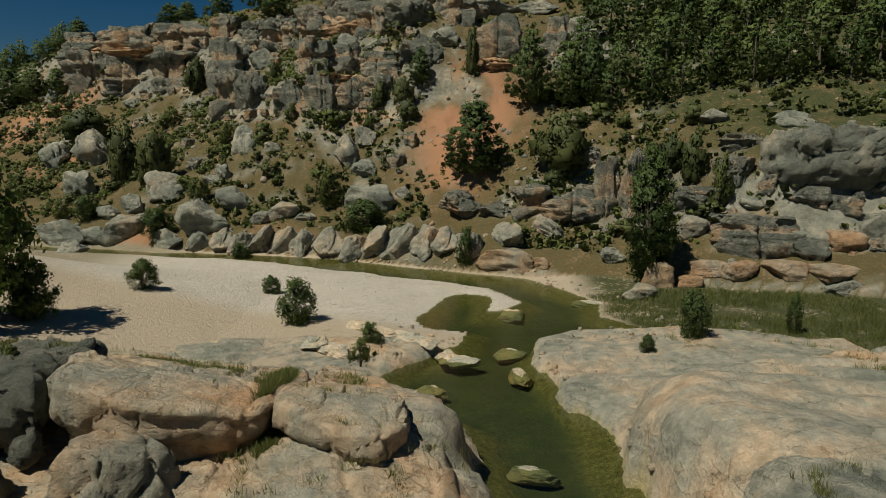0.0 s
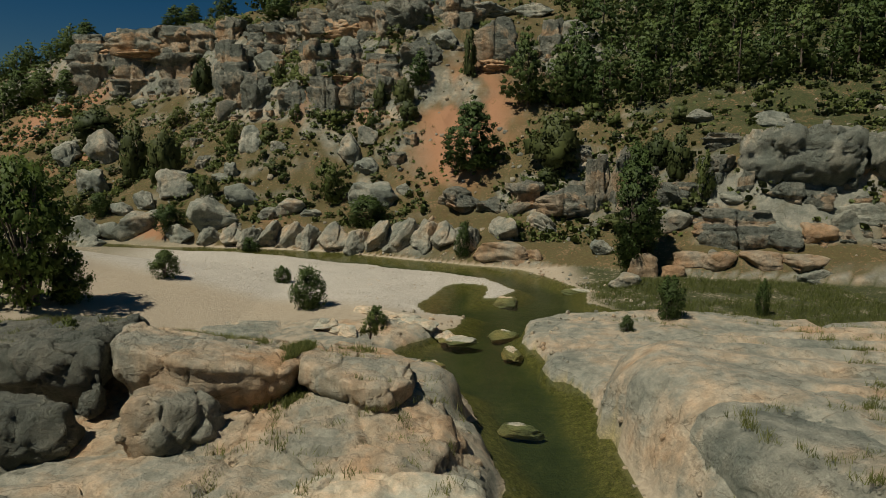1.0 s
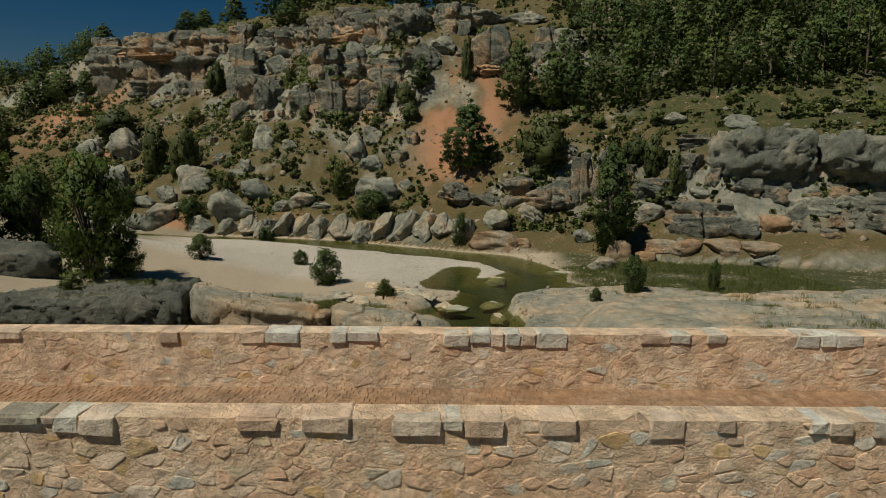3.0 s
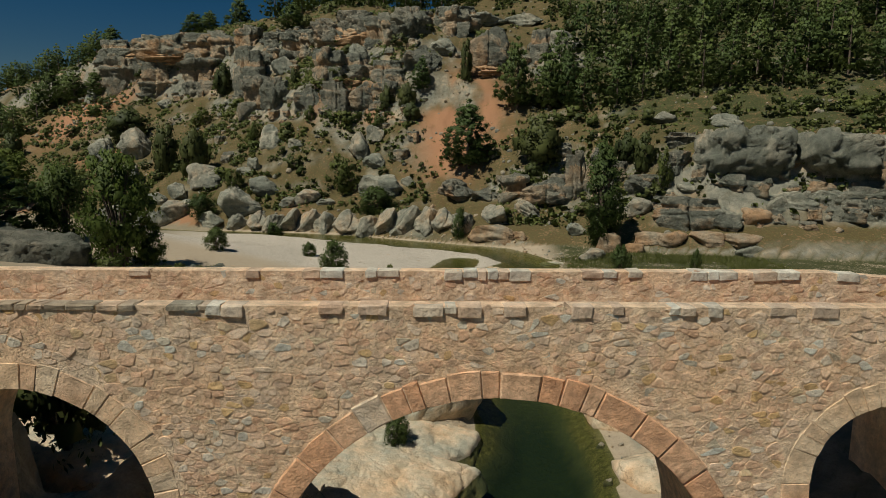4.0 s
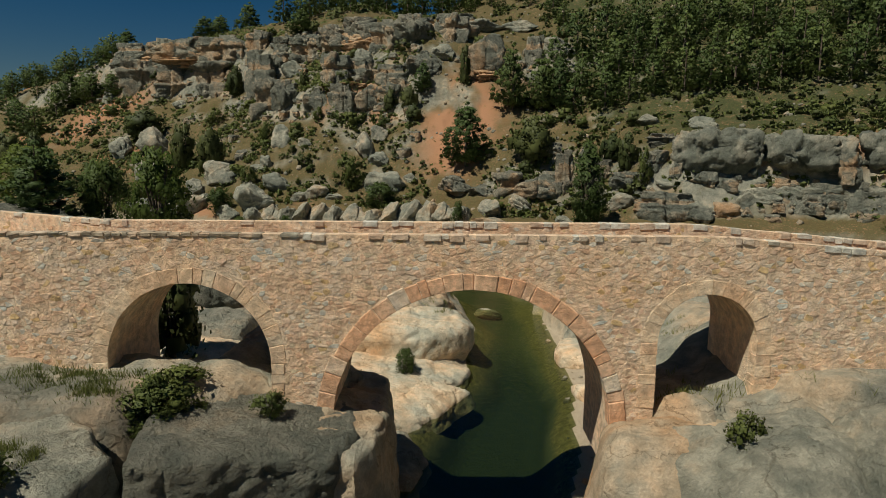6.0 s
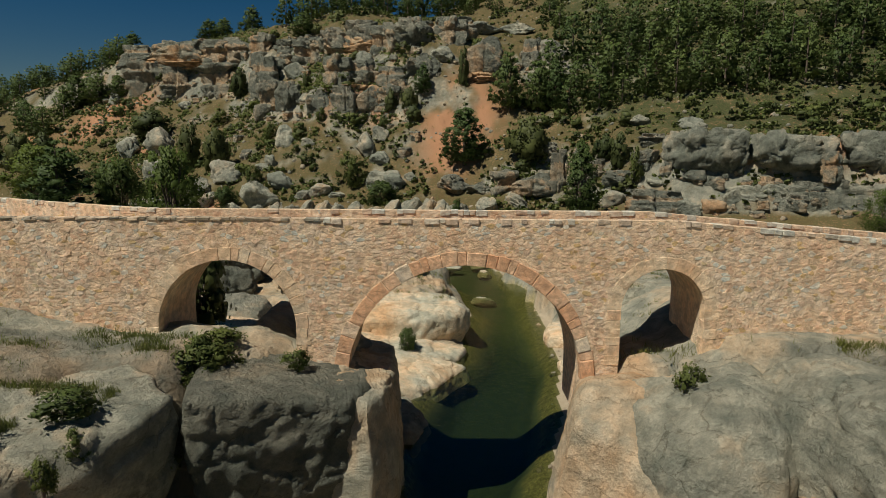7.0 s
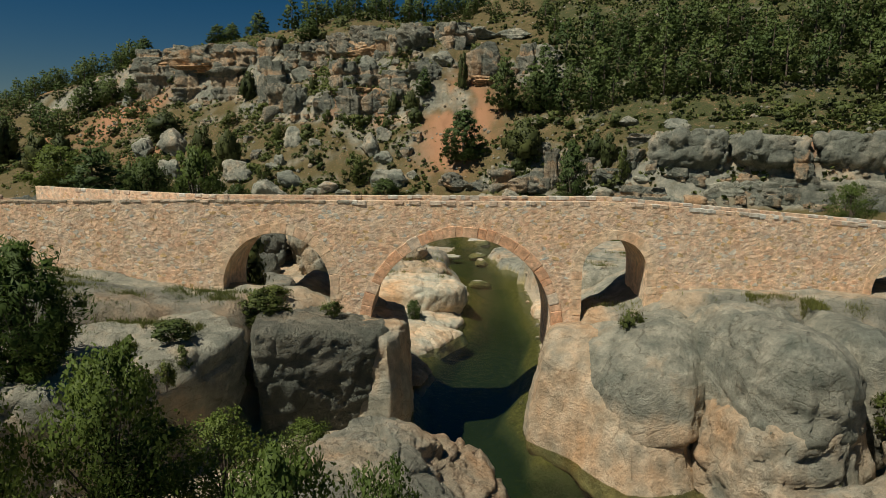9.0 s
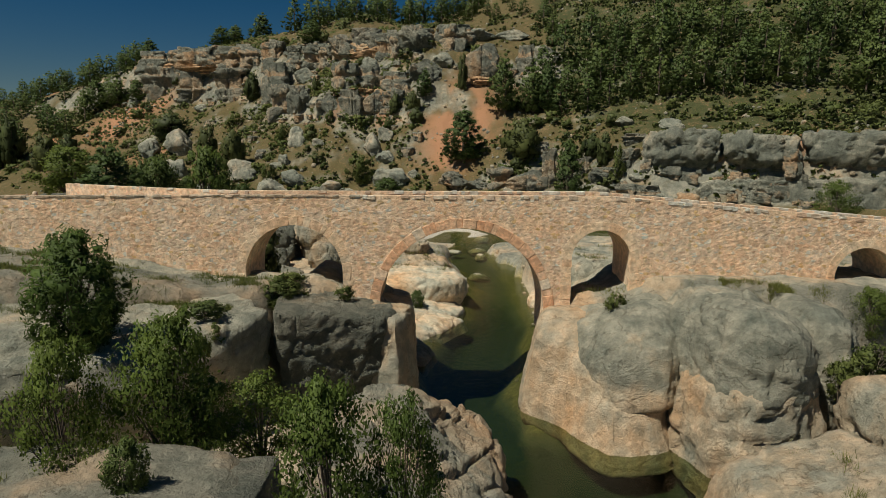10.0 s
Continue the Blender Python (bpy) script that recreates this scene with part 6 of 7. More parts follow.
PINES = [tree_thing("pine_tree", "dark green pine on the dry hillside", "pine tree", *pine(400 + k, 0.27 + 0.04 * (k % 3)), BARK, PINE_LEAF) for k in range(5)]
FAR_PINES = [tree_thing("pine_tree", "dark green pine in the hilltop wood", "pine tree", *pine(420 + k, 0.31 + 0.025 * k, False), BARK, PINE_LEAF) for k in range(6)]
OAKS = [tree_thing("holm_oak", "dense dark green holm oak on the slope", "tree", *round_crown(440 + k, 2.0, 2.2, 0.08, 48, 40, 0.1, core=0.66), BARK, OAK_LEAF) for k in range(4)]
HILL_OAKS = [tree_thing("holm_oak", "small dense holm oak on the slope", "tree", *round_crown(540 + k, 2.0, 2.2, 0.08, 20, 11, 0.17, 0.3, core=0.72), BARK, OAK_LEAF) for k in range(3)]
HILL_SHRUBS = [tree_thing("shrub", "olive green shrub among the rocks", "shrub", *round_crown(550 + k, 1.6, 2.0, 0.05, 18, 12, 0.15, 0.3, core=0.66), BARK, SCRUB_LEAF) for k in range(3)]
SHRUBS = [tree_thing("shrub", "olive green shrub among the rocks", "shrub", *round_crown(460 + k, 1.6, 2.0, 0.05, 30, 42, 0.09, 0.24, core=0.5), BARK, SCRUB_LEAF) for k in range(4)]
WILLOWS = [tree_thing("willow_bush", "dark green willow bush on the river bank", "shrub", *round_crown(480 + k, 2.2, 2.0, 0.05, 54, 64, 0.065, 0.25, 0.0, 3.2, 1.3), BARK, POPLAR_LEAF) for k in range(3)]
POPLARS = [tree_thing("poplar_tree", "tall slender dark green poplar beside the river", "tree", *round_crown(500, 10.0, 3.6, 0.22, 150, 70, 0.15, 0.25, 0.02, 1.5, 1.1, 0.45), BARK, POPLAR_LEAF)]
BROADS = [tree_thing("ash_tree", "leafy green broadleaf tree on the river bank", "tree", *round_crown(510 + k, 6.0, 5.0, 0.2, 100, 62, 0.16, 0.19, 0.1, 1.4, 1.0, 0.4), BARK, BANK_LEAF) for k in range(2)]
JUNIPERS = [tree_thing("juniper_bush", "tall feathery green juniper bush on the rock ledge", "bush", *round_crown(530, 3.0, 2.6, 0.06, 120, 110, 0.045, 0.16, 0.0, 3.4, 1.4, 0.4), BARK, BRIGHT_LEAF)]
ASHES = [tree_thing("ash_bush", "bright green leafy ash bush growing between the rocks", "bush", *round_crown(520 + k, 3.0, 3.2, 0.06, 85, 110, 0.057, 0.17, 0.08, 1.6, 1.0), BARK, BRIGHT_LEAF) for k in range(3)]
plant_count = 0


def plant(kinds, x, y, z, h, w=None, turn=None, group=""):
    """A copy of one of the kinds with its foot at x, y, z, scaled to a height and a width."""
    global plant_count
    src = kinds[plant_count % len(kinds)]
    plant_count += 1
    size = {"pine_tree": (10.0, 6.0), "holm_oak": (2.2, 2.6), "shrub": (1.75, 2.3), "willow_bush": (2.4, 2.3), "poplar_tree": (10.6, 4.2), "ash_tree": (6.4, 5.8), "ash_bush": (3.2, 3.5), "juniper_bush": (3.2, 3.0)}[src.name.split(".")[0]]
    sz = h / size[0]
    sw = sz if w is None else w / size[1]
    ob = copy_thing(src, pose(x, y, z, 0, 0, plant_count * 77 if turn is None else turn) @ Matrix.Diagonal((sw, sw, sz, 1)))
    return tagged(ob, group=group)


plant(PINES, -37.1, 143.4, 42.13, 7.0, 7.9, None, "pines on the slope")
plant(PINES, 14.4, 108.8, 21.60, 13.9, 7.1, None, "pines on the slope")
plant(PINES, 20.7, 108.8, 21.62, 11.3, 4.7, None, "pines on the slope")
plant(PINES, 23.9, 107.2, 21.98, 11.8, 5.1, None, "pines on the slope")
plant(PINES, 4.2, 95.9, 10.38, 12.5, 9.1, None, "pines on the slope")
plant(PINES, -4.6, 117.6, 25.60, 7.6, 4.7, None, "pines on the slope")
plant(PINES, -109.8, 164.2, 24.87, 10.5, 7.9, None, "pines on the slope")
plant(PINES, -102.6, 161.7, 26.11, 8.8, 6.9, None, "pines on the slope")
plant(PINES, -95.4, 159.8, 27.35, 7.6, 6.7, None, "pines on the slope")
plant(OAKS, 16.3, 92.3, 11.55, 9.0, 8.9, None, "holm oaks on the slope")
plant(OAKS, -57.7, 114.8, 8.84, 10.9, 6.6, None, "holm oaks on the slope")
plant(OAKS, -49.7, 108.8, 8.19, 10.3, 6.8, None, "holm oaks on the slope")
plant(OAKS, -74.1, 133.4, 15.84, 7.5, 11.1, None, "holm oaks on the slope")
plant(OAKS, -53.7, 140.5, 26.46, 8.1, 4.9, None, "holm oaks on the slope")
plant(OAKS, 4.6, 117.8, 28.12, 8.8, 3.2, None, "holm oaks on the slope")
plant(OAKS, -7.7, 114.5, 21.91, 5.7, 4.5, None, "holm oaks on the slope")
plant(OAKS, 15.1, 89.7, 9.51, 2.6, 3.2, None, "holm oaks on the slope")
plant(OAKS, 29.1, 83.5, 12.10, 5.0, 4.0, None, "holm oaks on the slope")
plant(OAKS, 30.6, 79.6, 10.83, 6.5, 3.8, None, "holm oaks on the slope")
plant(OAKS, -6.6, 111.7, 19.35, 4.1, 4.4, None, "holm oaks on the slope")
plant(OAKS, -33.2, 126.7, 27.99, 4.0, 2.7, None, "holm oaks on the slope")
plant(OAKS, -11.9, 116.2, 22.01, 5.2, 3.5, None, "holm oaks on the slope")
plant(SHRUBS, -18.7, 99.2, 6.04, 7.0, 7.5, None, "shrubs on the slope")
plant(SHRUBS, -39.5, 101.5, 5.94, 4.7, 4.1, None, "shrubs on the slope")
plant(SHRUBS, 31.7, 74.1, 7.70, 7.2, 3.6, None, "shrubs on the slope")
plant(SHRUBS, -28.1, 117.1, 19.52, 3.8, 3.1, None, "shrubs on the slope")
plant(SHRUBS, -39.6, 116.6, 15.45, 4.3, 3.6, None, "shrubs on the slope")
plant(SHRUBS, -13.3, 113.1, 17.94, 3.2, 3.0, None, "shrubs on the slope")
plant(SHRUBS, -62.5, 102.8, 2.98, 3.9, 3.7, None, "shrubs on the slope")
plant(SHRUBS, -26.2, 129.6, 33.73, 3.5, 3.3, None, "shrubs on the slope")
plant(SHRUBS, -56.1, 132.1, 18.97, 4.2, 5.8, None, "shrubs on the slope")
plant(WILLOWS, -11.7, 90.8, 3.03, 4.9, 7.3, None, "bushes along the river")
plant(WILLOWS, -26.6, 55.0, 2.27, 3.0, 3.0, None, "bushes along the river")
plant(WILLOWS, -12.2, 51.0, 0.48, 3.9, 3.6, None, "bushes along the river")
plant(WILLOWS, 18.1, 45.6, 0.97, 3.9, 2.7, None, "bushes along the river")
plant(WILLOWS, -43.1, 93.9, 1.50, 4.8, 5.5, None, "bushes along the river")
plant(WILLOWS, 2.5, 77.2, 0.83, 4.7, 2.8, None, "bushes along the river")
plant(WILLOWS, 26.8, 47.9, 0.63, 3.5, 1.3, None, "bushes along the river")
plant(WILLOWS, -57.6, 101.2, 3.18, 4.3, 4.1, None, "bushes along the river")
plant(WILLOWS, -28.8, 88.0, -0.43, 2.2, 3.2, None, "bushes along the river")
plant(WILLOWS, -17.1, 61.3, 0.47, 2.1, 2.1, None, "bushes along the river")
plant(WILLOWS, 13.8, 42.4, 0.75, 1.6, 1.2, None, "bushes along the river")
plant(POPLARS, 21.5, 66.9, 0.47, 15.7, 6.0, None, "")
plant(BROADS, -31.4, 42.6, 2.5, 12.6, 8.2, None, "trees on the left bank")
plant(WILLOWS, -40.8, 49.6, 4.30, 8.6, 6.4, None, "trees on the left bank")
plant(BROADS, -29.5, 44.5, 2.45, 4.8, 4.3, None, "trees on the left bank")
plant(PINES, -46.0, 44.5, 4.38, 10.4, 8.6, None, "trees on the left bank")
plant(BROADS, -90.6, 111.6, 1.58, 13.6, 16.1, None, "trees on the left bank")
plant(ASHES, 55.6, 47.3, 2.9, 7.0, 7.2, None, "")
plant(OAKS, -125.8, 144.1, 8.22, 14.6, 7.4, None, "holm oaks on the slope")
plant(OAKS, -110.2, 134.8, 7.30, 10.4, 8.6, None, "holm oaks on the slope")
plant(OAKS, -131.2, 143.9, 6.89, 15.1, 9.9, None, "holm oaks on the slope")
plant(OAKS, -105.3, 137.6, 10.37, 7.4, 5.6, None, "holm oaks on the slope")
plant(ASHES, -8.8, -22.6, 3.2, 6.3, 4.4, None, "bushes below the bridge")
plant(ASHES, -11.0, -24.6, 3.4, 5.8, 3.4, None, "bushes below the bridge")
plant(ASHES, -6.6, -20.2, 2.6, 3.6, 3.6, None, "bushes below the bridge")
plant(ASHES, -2.6, -28.0, 4.0, 5.4, 3.4, None, "bushes below the bridge")
plant(ASHES, -0.9, -27.2, 3.6, 4.8, 2.6, None, "bushes below the bridge")
plant(ASHES, -8.0, -22.0, 4.2, 2.6, 3.4, None, "bushes below the bridge")
plant(ASHES, -5.6, -13.6, 0.6, 2.4, 3.4, None, "bushes below the bridge")
plant(JUNIPERS, -15.3, -16.2, 5.6, 5.4, 4.8, None, "bushes below the bridge")
plant(WILLOWS, -7.9, -27.1, 5.45, 1.7, 1.3, None, "bushes below the bridge")
plant(SHRUBS, -8.9, -8.2, 5.80, 1.7, 1.6, None, "bushes below the bridge")
plant(SHRUBS, 9.3, -9.1, 5.35, 1.4, 1.4, None, "bushes below the bridge")
plant(SHRUBS, -10.3, -14.1, 5.30, 1.1, 1.0, None, "bushes below the bridge")
plant(SHRUBS, 17.7, -15.2, 3.3, 1.9, 1.7, None, "bushes below the bridge")
plant(SHRUBS, 18.6, -15.0, 3.8, 1.5, 2.0, None, "bushes below the bridge")
plant(SHRUBS, 19.8, -14.4, 4.0, 1.7, 2.2, None, "bushes below the bridge")
plant(ASHES, 22.8, -9.4, 4.36, 2.8, 3.0, None, "bushes below the bridge")
plant(SHRUBS, -9.4, -10.7, 3.10, 1.4, 1.8, None, "bushes below the bridge")
plant(SHRUBS, -10.4, -15.5, 5.14, 1.1, 0.9, None, "bushes below the bridge")
plant(SHRUBS, -11.2, -13.0, 6.20, 1.0, 2.3, None, "bushes below the bridge")
plant(SHRUBS, -9.0, -8.5, 5.72, 1.4, 2.3, None, "bushes below the bridge")
plant(SHRUBS, -8.4, -7.4, 6.22, 1.2, 2.6, None, "bushes below the bridge")
plant(SHRUBS, -8.7, -8.0, 5.69, 1.6, 2.7, None, "bushes below the bridge")
plant(SHRUBS, -5.4, -7.7, 5.84, 0.9, 1.3, None, "bushes below the bridge")
plant(WILLOWS, -2.1, 9.7, 0.66, 1.8, 1.6, None, "bushes below the bridge")
plant(SHRUBS, -19.4, 27.5, 4.07, 2.2, 1.8, None, "shrubs on the left bench")
plant(SHRUBS, -25.6, 29.5, 4.56, 1.7, 2.6, None, "shrubs on the left bench")
plant(WILLOWS, -47.3, 58.4, 4.48, 7.7, 3.8, None, "trees on the left bank")
plant(SHRUBS, -4.3, 31.7, 3.92, 1.4, 1.6, None, "bushes along the river")
plant(WILLOWS, -5.4, 44.8, 0.63, 1.8, 2.0, None, "bushes along the river")
plant(OAKS, -13.0, 2.6, 4.6, 4.8, 3.6, None, "bushes below the bridge")


def forest(poly, spacing, seed, kinds, h0, h1, group, share=1.0, limit=120):
    """Trees of a wood, spaced unevenly over a piece of the plan."""
    rng = random.Random(seed)
    xs, ys = [p[0] for p in poly], [p[1] for p in poly]
    made = []
    tries = 0
    while len(made) < limit and tries < 6000:
        tries += 1
        x, y = rng.uniform(min(xs), max(xs)), rng.uniform(min(ys), max(ys))
        if inside(np.array([x]), np.array([y]), poly)[0] > 0 or any((x - a) ** 2 + (y - b) ** 2 < spacing ** 2 for a, b in made):
            continue
        made.append((x, y))
        z = float(ground_height(np.array([x]), np.array([y]))[0][0])
        plant(kinds, x, y, z - 0.2, rng.uniform(h0, h1), None, None, group)


def hill_bushes(count, seed):
    """Middling shrubs and small oaks spread over the slope."""
    rng = np.random.RandomState(seed)
    n = 6000
    x, y = rng.uniform(-125, 85, n), rng.uniform(66, 165, n)
    z, stone, slope_zone, gravel, water, d = ground_height(x, y)
    thick = fbm(x, y, 4.0, 13, 3)
    red = np.exp(-(((x - 4 - 0.12 * (y - 108)) / 8) ** 2 + ((y - 108) / 14) ** 2) ** 2)
    ok = (d > 7) & (d < 72) & (thick + 0.35 * rng.normal(size=n) > 0.1) & (rng.rand(n) > 0.9 * red)
    for i in np.where(ok)[0][:count]:
        h = 1.0 + 2.3 * rng.rand() ** 2
        plant(HILL_SHRUBS if rng.rand() < 0.6 else HILL_OAKS, x[i], y[i], z[i] - 0.25, h, h * rng.uniform(1.1, 1.7), None, "shrubs on the slope")


hill_bushes(400, 14)


forest([(18, 112), (24, 104), (38, 100), (57, 99), (72, 95), (88, 86), (125, 80), (125, 120), (75, 122), (42, 134), (32, 124)], 4.4, 1, FAR_PINES, 6.0, 12.0, "pines of the hillside wood", 1.0, 112)
forest([(30, 128), (42, 140), (75, 128), (125, 125), (130, 165), (60, 175), (10, 200), (0, 175), (20, 165)], 6.5, 2, FAR_PINES, 4.5, 8.5, "pines of the hillside wood", 1.0, 46)
forest([(-140, 178), (-100, 166), (-96, 172), (-110, 195), (-175, 215), (-175, 190)], 4.5, 3, FAR_PINES, 6.5, 9.5, "pines on the far crest", 1.0, 40)
forest([(-55, 168), (-30, 155), (-12, 165), (15, 190), (15, 215), (-40, 195)], 6.0, 4, FAR_PINES, 8.0, 11.5, "pines on the far crest", 1.0, 32)
plant(PINES, -96.5, 172.0, 40.2, 8.6, 7.5, None, "pines on the far crest")
plant(PINES, -74.5, 178.0, 46.0, 7.6, 8.0, None, "pines on the far crest")
plant(PINES, -69.5, 177.0, 46.4, 7.4, 8.0, None, "pines on the far crest")
plant(PINES, -60.5, 178.0, 47.5, 10.5, 8.0, None, "pines on the far crest")
forest([(-135, 150), (-112, 150), (-104, 164), (-140, 176), (-170, 185), (-170, 160)], 6.0, 5, FAR_PINES, 6.0, 10.0, "pines on the far crest", 1.0, 25)



def scatter_leaves(name, label, category, mat, spots, count, size, seed, flat=0.8, long=1.8):
    """Low growth over the land as one sheet of leaf clumps: spots are (x, y, height, radius)."""
    rng = np.random.RandomState(seed)
    sp = np.array(spots)
    z = ground_height(sp[:, 0], sp[:, 1])[0]
    cs = np.stack([sp[:, 0], sp[:, 1], z + sp[:, 2] * 0.4], -1)
    v, f, soft = both(foliage_cores(cs, sp[:, 3] * 0.5, rng, False), leaves(cs, sp[:, 3], count, size, rng, flat, long, False))
    tagged(new(name, mesh_from(name, v, f, mat, True, soft)), label, category, kind="stuff")


def hillside_scrub():
    rng = np.random.RandomState(77)
    n = 160000
    x, y = rng.uniform(-130, 100, n), rng.uniform(50, 225, n)
    z, stone, slope_zone, gravel, water, d = ground_height(x, y)
    thick = fbm(x, y, 4.0, 13, 3) * 0.6 + fbm(x, y, 8.0, 4.5, 3) * 0.9
    red = np.exp(-(((x - 4 - 0.12 * (y - 108)) / 8) ** 2 + ((y - 108) / 14) ** 2) ** 2)
    ok = (d > 5) & (d < 105) & (rng.rand(n) < np.clip(thick * 2.4 + 0.35, 0.02, 1) * (1 - 0.85 * red))
    x, y = x[ok][:17000], y[ok][:17000]
    r = 0.3 + 0.95 * rng.rand(len(x)) ** 1.8
    half = len(x) * 5 // 6
    spots = list(zip(x, y, r * 1.2, r))
    scatter_leaves("hillside_scrub", "low olive green rosemary and kermes scrub over the slope", "scrub", SCRUB_LEAF, spots[:half], 6, 0.32, 5, 0.65)
    scatter_leaves("dark_scrub", "low dark green juniper scrub over the slope", "scrub", OAK_LEAF, spots[half:], 6, 0.32, 6, 0.65)


hillside_scrub()


# ---- low growth and loose stones ----
def tufts(name, label, mat, spots, blades, seed):
    """Grass as upright blades in tufts: spots are (x, y, height, radius)."""
    rng = np.random.RandomState(seed)
    sp = np.repeat(np.array(spots), blades, axis=0)
    n = len(sp)
    off = rng.normal(size=(n, 2)) * sp[:, 3:4] * 0.5
    x, y = sp[:, 0] + off[:, 0], sp[:, 1] + off[:, 1]
    z = land_z(x, y) - 0.05
    a = rng.uniform(0, 6.28, n)
    h = sp[:, 2] * rng.uniform(0.5, 1.15, n)
    w = 0.018 + 0.05 * h
    lean = rng.normal(size=(n, 2)) * 0.35
    foot = np.stack([x, y, z], -1)
    side = np.stack([np.cos(a), np.sin(a), 0 * a], -1) * w[:, None] * 0.5
    tip = foot + np.stack([lean[:, 0] * h, lean[:, 1] * h, h], -1)
    quad = np.stack([foot - side, foot + side, tip + side * 0.3, tip - side * 0.3], 1).reshape(-1, 3)
    tagged(new(name, mesh_from(name, quad, np.arange(4 * n).reshape(-1, 4), mat)), label, "grass", kind="stuff")


def grass_everywhere():
    rng = np.random.RandomState(91)
    x, y = rng.uniform(14, 40, 5200), rng.uniform(41, 63, 5200)
    z, stone, slope_zone, gravel, water, d = ground_height(x, y)
    ok = (stone < 0.5) & (slope_zone < 0.5) & (water > 0.6) & (fbm(x, y, 1.0, 5, 2) > -0.35)
    tufts("meadow_grass", "tall green grass on the flat river bank", GRASS_BLADE, np.stack([x, y, rng.uniform(0.2, 0.6, 5200), rng.uniform(0.2, 0.5, 5200)], -1)[ok], 9, 1)
    # in the joints of the rock benches
    n = 150000
    x, y = rng.uniform(-34, 40, n), rng.uniform(-32, 48, n)
    wx, wy = x + 0.7 * fbm(x, y, 3.1, 4.5, 3), y + 0.7 * fbm(x, y, 8.4, 4.5, 3)
    crack, block = joints(wx * 0.8, wy * 1.25, 3.6, 1)
    z, stone, slope_zone, gravel, water, d = ground_height(x, y)
    e = 0.5
    flat = np.hypot(ground_height(x + e, y)[0] - z, ground_height(x, y + e)[0] - z) < 0.45
    keep = (stone > 0.5) & flat & (crack < 0.22) & (z > 1.0) & (fbm(x, y, 7.0, 6, 2) > 0.0) & ~((y > -6.6) & (y < -2.0) & (z > 6.0) & (np.abs(x) < 13))
    idx = np.where(keep)[0][:5200]
    tufts("joint_grass", "olive grass growing in the joints of the rock", GRASS_BLADE, np.stack([x, y, rng.uniform(0.12, 0.4, n), rng.uniform(0.12, 0.4, n)], -1)[idx], 8, 2)
    idx = np.where(keep)[0][5200:8000]
    tufts("dry_grass", "dry straw coloured grass in the joints of the rock", DRY_BLADE, np.stack([x, y, rng.uniform(0.12, 0.35, n), rng.uniform(0.1, 0.35, n)], -1)[idx], 10, 3)
    x = rng.uniform(-30, -6.5, 1200)
    y = -6.7 - np.abs(rng.normal(size=1200)) * 0.9
    keep = fbm(x, y, 3.0, 4, 2) > 0.05
    tufts("wall_foot_grass", "green grass along the foot of the bridge wall", GRASS_BLADE, np.stack([x, y, rng.uniform(0.12, 0.36, 1200), rng.uniform(0.2, 0.4, 1200)], -1)[keep], 16, 4)
    n = 5000
    x = rng.uniform(-27, -8.6, n)
    row = rng.randint(0, 4, n)
    y = np.array([-8.0, -9.4, -10.9, -13.2])[row] + 0.5 * fbm(x, row, 2.0, 5, 3) + 0.16 * rng.normal(size=n) - 0.06 * (x + 16)
    keep = fbm(x, row * 9.0, 5.0, 3.2, 2) > 0.02
    tufts("bench_grass", "strips of olive grass between the beds of the rock bench", GRASS_BLADE, np.stack([x, y, rng.uniform(0.1, 0.3, n), rng.uniform(0.12, 0.3, n)], -1)[keep], 9, 6)
    n = 700
    y = rng.uniform(23.2, 33, n)
    x = -7.0 - 0.12 * (y - 24) + 0.28 * rng.normal(size=n)
    tufts("crack_grass", "green grass in the wide crack between the rock slabs", GRASS_BLADE, np.stack([x, y, rng.uniform(0.15, 0.45, n), rng.uniform(0.15, 0.3, n)], -1), 10, 8)
    n = 900
    x = rng.uniform(-30, -8, n)
    y = 31.0 + 0.08 * (-8 - x) + 0.9 * rng.normal(size=n)
    keep = fbm(x, y, 4.0, 3, 2) > 0.0
    tufts("slab_grass", "olive grass behind the edge of the rock slabs", GRASS_BLADE, np.stack([x, y, rng.uniform(0.15, 0.4, n), rng.uniform(0.15, 0.35, n)], -1)[keep], 10, 9)
    n = 1600
    x = rng.uniform(11, 24, n)
    y = -7.3 - np.abs(rng.normal(size=n)) * 0.5 - 0.12 * np.clip(x - 12, 0, 20)
    keep = fbm(x, y, 9.0, 2.5, 2) > 0.05
    tufts("dome_grass", "dry olive grass behind the rounded rock domes", GRASS_BLADE, np.stack([x, y, rng.uniform(0.12, 0.34, n), rng.uniform(0.15, 0.3, n)], -1)[keep], 12, 7)
    n = 5000
    x, y = rng.uniform(-120, 90, n), rng.uniform(62, 160, n)
    z, stone, slope_zone, gravel, water, d = ground_height(x, y)
    keep = (d > 3) & (fbm(x, y, 12.0, 9, 2) > -0.1)
    tufts("slope_grass", "tufts of dry olive grass over the hillside", GRASS_BLADE, np.stack([x, y, rng.uniform(0.3, 0.8, n), rng.uniform(0.3, 0.8, n)], -1)[keep], 9, 5)


grass_everywhere()


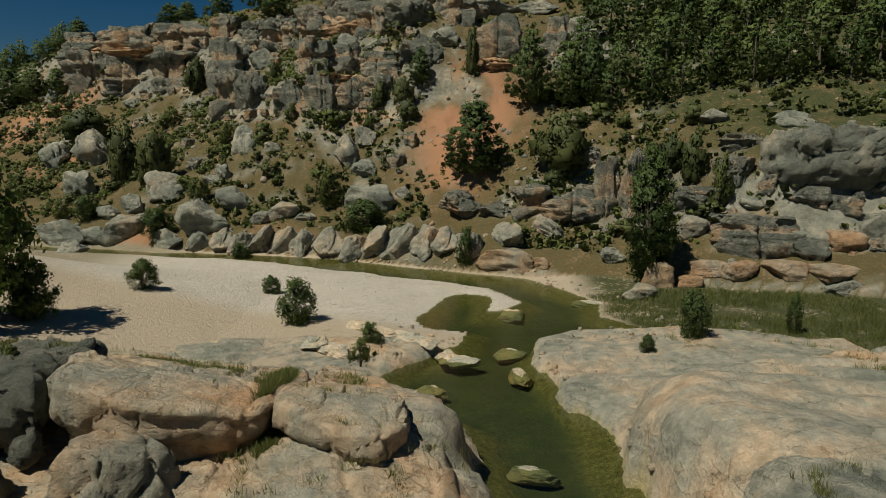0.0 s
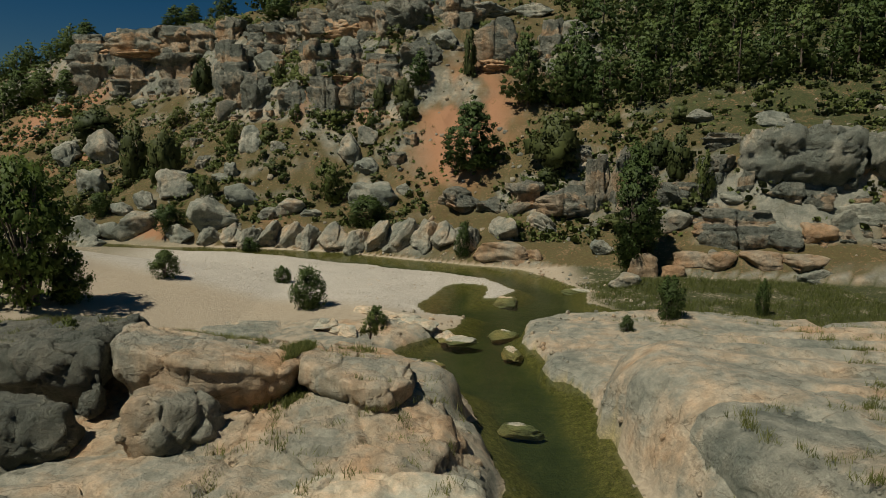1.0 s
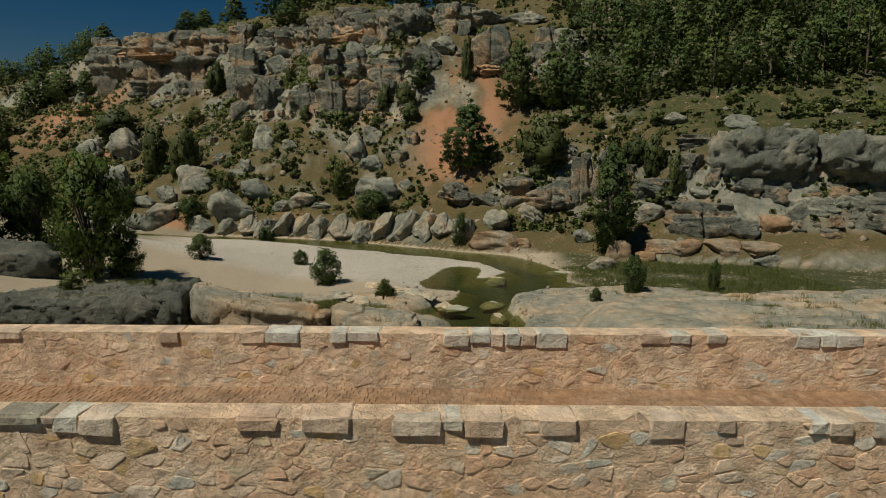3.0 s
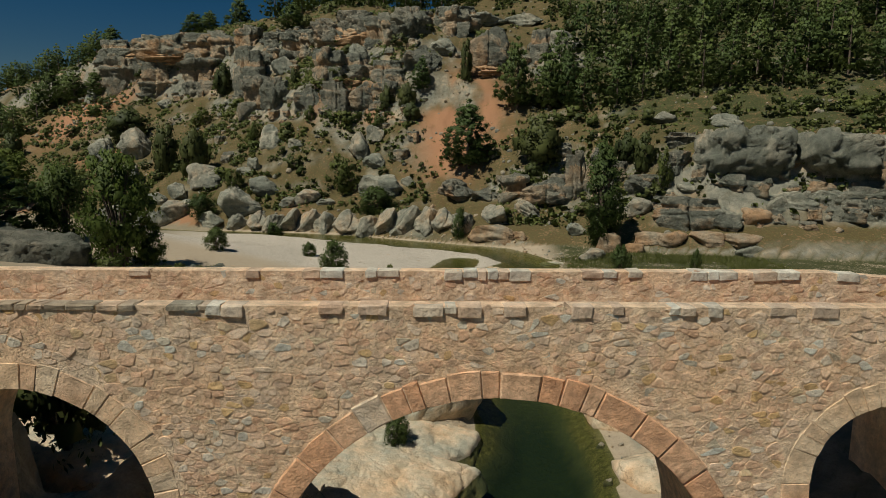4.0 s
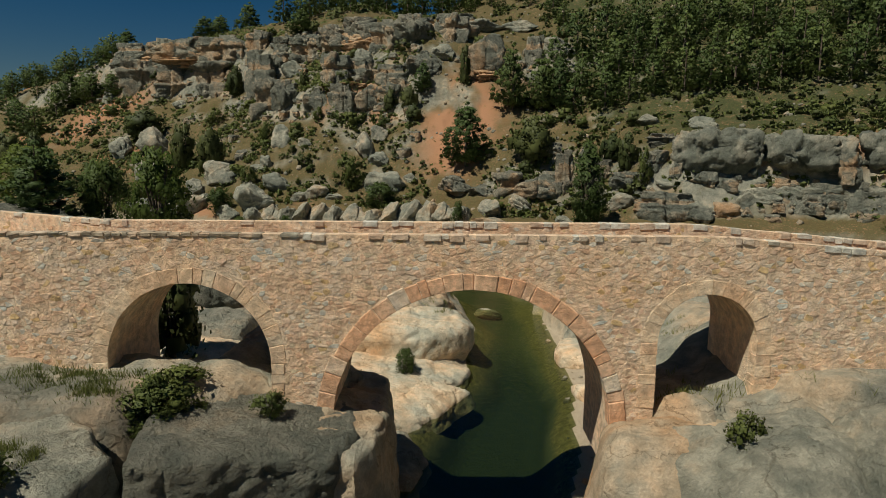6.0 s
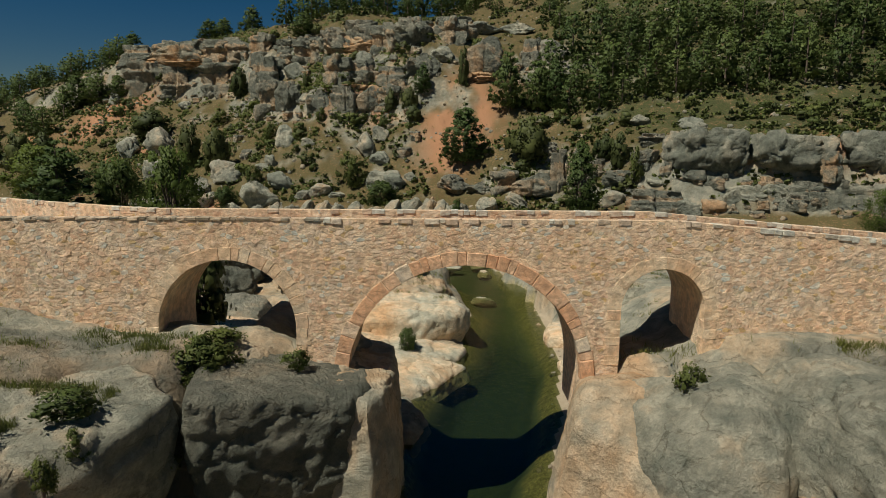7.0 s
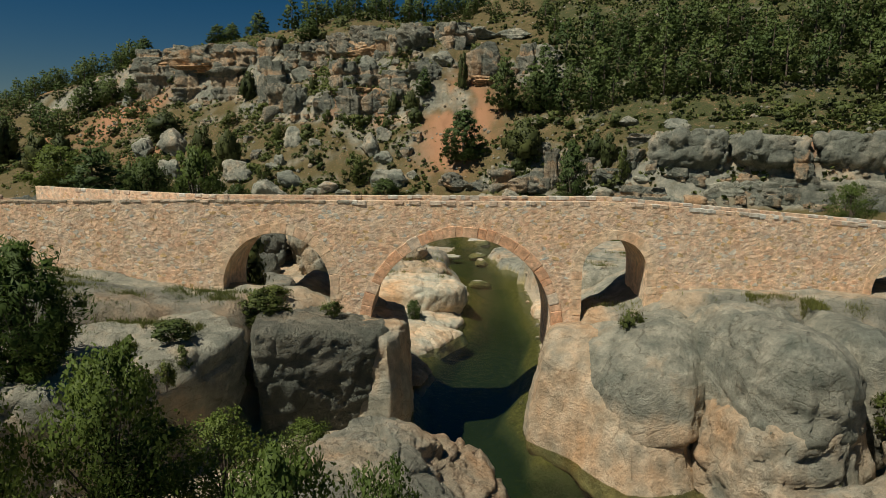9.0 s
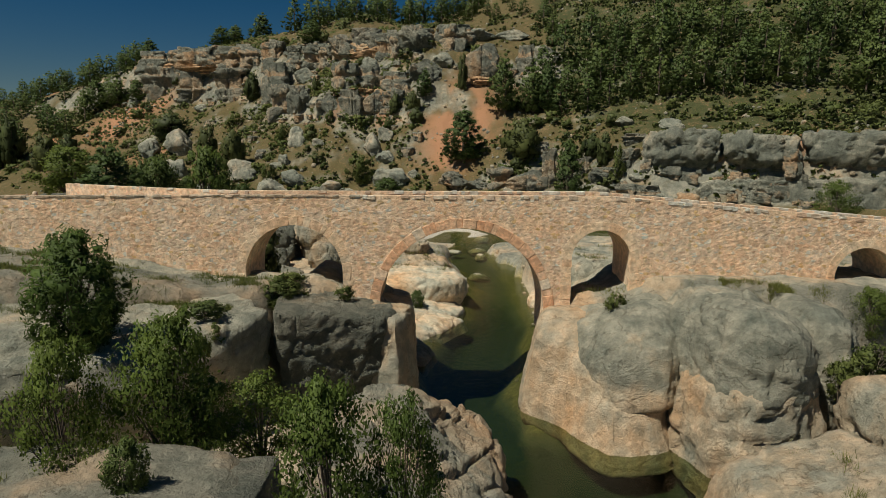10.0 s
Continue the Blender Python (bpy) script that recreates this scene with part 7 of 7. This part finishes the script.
def loose_stones():
    """Small stones that lie over the slope, the benches and the river's edge."""
    rng = np.random.RandomState(55)
    cube, quads = GRIDS[2]
    ball = cube / np.linalg.norm(cube, axis=1, keepdims=True) * 0.45 + cube * 0.4
    for name, label, mat, box, count, s0, s1 in (
        ("hillside_stones", "loose grey stones scattered over the slope", ROCK_LOOSE, (-110, 80, 62, 165), 1700, 0.14, 0.65),
        ("bank_stones", "loose pale stones along the river bank", ROCK_LOOSE_TAN, (-30, 30, -24, 88), 2200, 0.08, 0.3),
        ("gravel_stones", "pale rounded stones strewn over the gravel bar", ROCK_LOOSE_TAN, (-30, 9, 48, 74), 500, 0.04, 0.1),
    ):
        n = count * 3
        x, y = rng.uniform(box[0], box[1], n), rng.uniform(box[2], box[3], n)
        z, stone, slope_zone, gravel, water, d = ground_height(x, y)
        if name == "hillside_stones":
            ok = (d > 1) & (fbm(x, y, 21.0, 14, 3) > -0.15)
        elif name == "gravel_stones":
            ok = (water > 0.2) & (gravel > 0.5)
        else:
            ok = (water > -0.4) & (water < 3.0) & (z < 2.6) & (gravel < 0.5)
        idx = np.where(ok)[0][:count]
        size = s0 + (s1 - s0) * rng.rand(len(idx)) ** 3
        verts = []
        for k, i in enumerate(idx):
            m = Euler(rng.uniform(-3, 3, 3)).to_matrix()
            p = ball * rng.uniform(0.6, 1.1, (1, 3)) + rng.uniform(-0.13, 0.13, ball.shape)
            verts.append((p * size[k]) @ np.array(m) + np.array((x[i], y[i], z[i] + 0.12 * size[k])))
        faces = np.concatenate([quads + k * len(ball) for k in range(len(idx))])
        tagged(new(name, mesh_from(name, np.concatenate(verts), faces, mat)), label, "stones", kind="stuff")


loose_stones()


# ---- stone posts at the end of the bridge ----
def stone_post(x, y):
    rng = random.Random(int(x * 10))
    z = float(ground_height(np.array([x]), np.array([y]))[0][0])
    rings = [(0.19, -0.2), (0.19, 0.0), (0.18, 0.45), (0.165, 0.62), (0.11, 0.7), (0.03, 0.73)]
    verts, faces = tube([(rng.uniform(-0.01, 0.01), 0, h) for r, h in rings], [r for r, h in rings], 10)
    ob = new("stone_post", mesh_from("stone_post", verts, faces, COPING, True))
    ob.location = (x, y, z)
    tagged(ob, "short round stone post beside the road", "post", "posts by the road")


stone_post(-28.6, 2.4)
stone_post(-30.5, 1.2)


# ---- cobbles of the roadway ----
def cobbles():
    rng = random.Random(8)
    verts, faces = [], []
    x = -9.0
    while x < 12:
        w = rng.uniform(0.09, 0.13)
        y = NEAR_Y + THICK + 0.05
        while y < FAR_Y - THICK - 0.1:
            l = rng.uniform(0.13, 0.24)
            if rng.random() < 0.8:
                b, t, i = len(verts), road_z(x) + 0.004 + rng.uniform(0.006, 0.018), 0.018
                for z, g in ((t - 0.02, 0.004), (t, i)):
                    verts += [(x + g + 0.25 * (y + 4), y + g, z), (x + w - g + 0.25 * (y + 4), y + g, z), (x + w - g + 0.25 * (y + 4), y + l - g, z), (x + g + 0.25 * (y + 4), y + l - g, z)]
                faces += [(b + k, b + (k + 1) % 4, b + 4 + (k + 1) % 4, b + 4 + k) for k in range(4)] + [(b + 4, b + 5, b + 6, b + 7)]
            y += l
        x += w
    tagged(bpart("cobbles", verts, faces, COBBLE, "small worn brown cobbles set in earth"), kind="stuff")


cobbles()
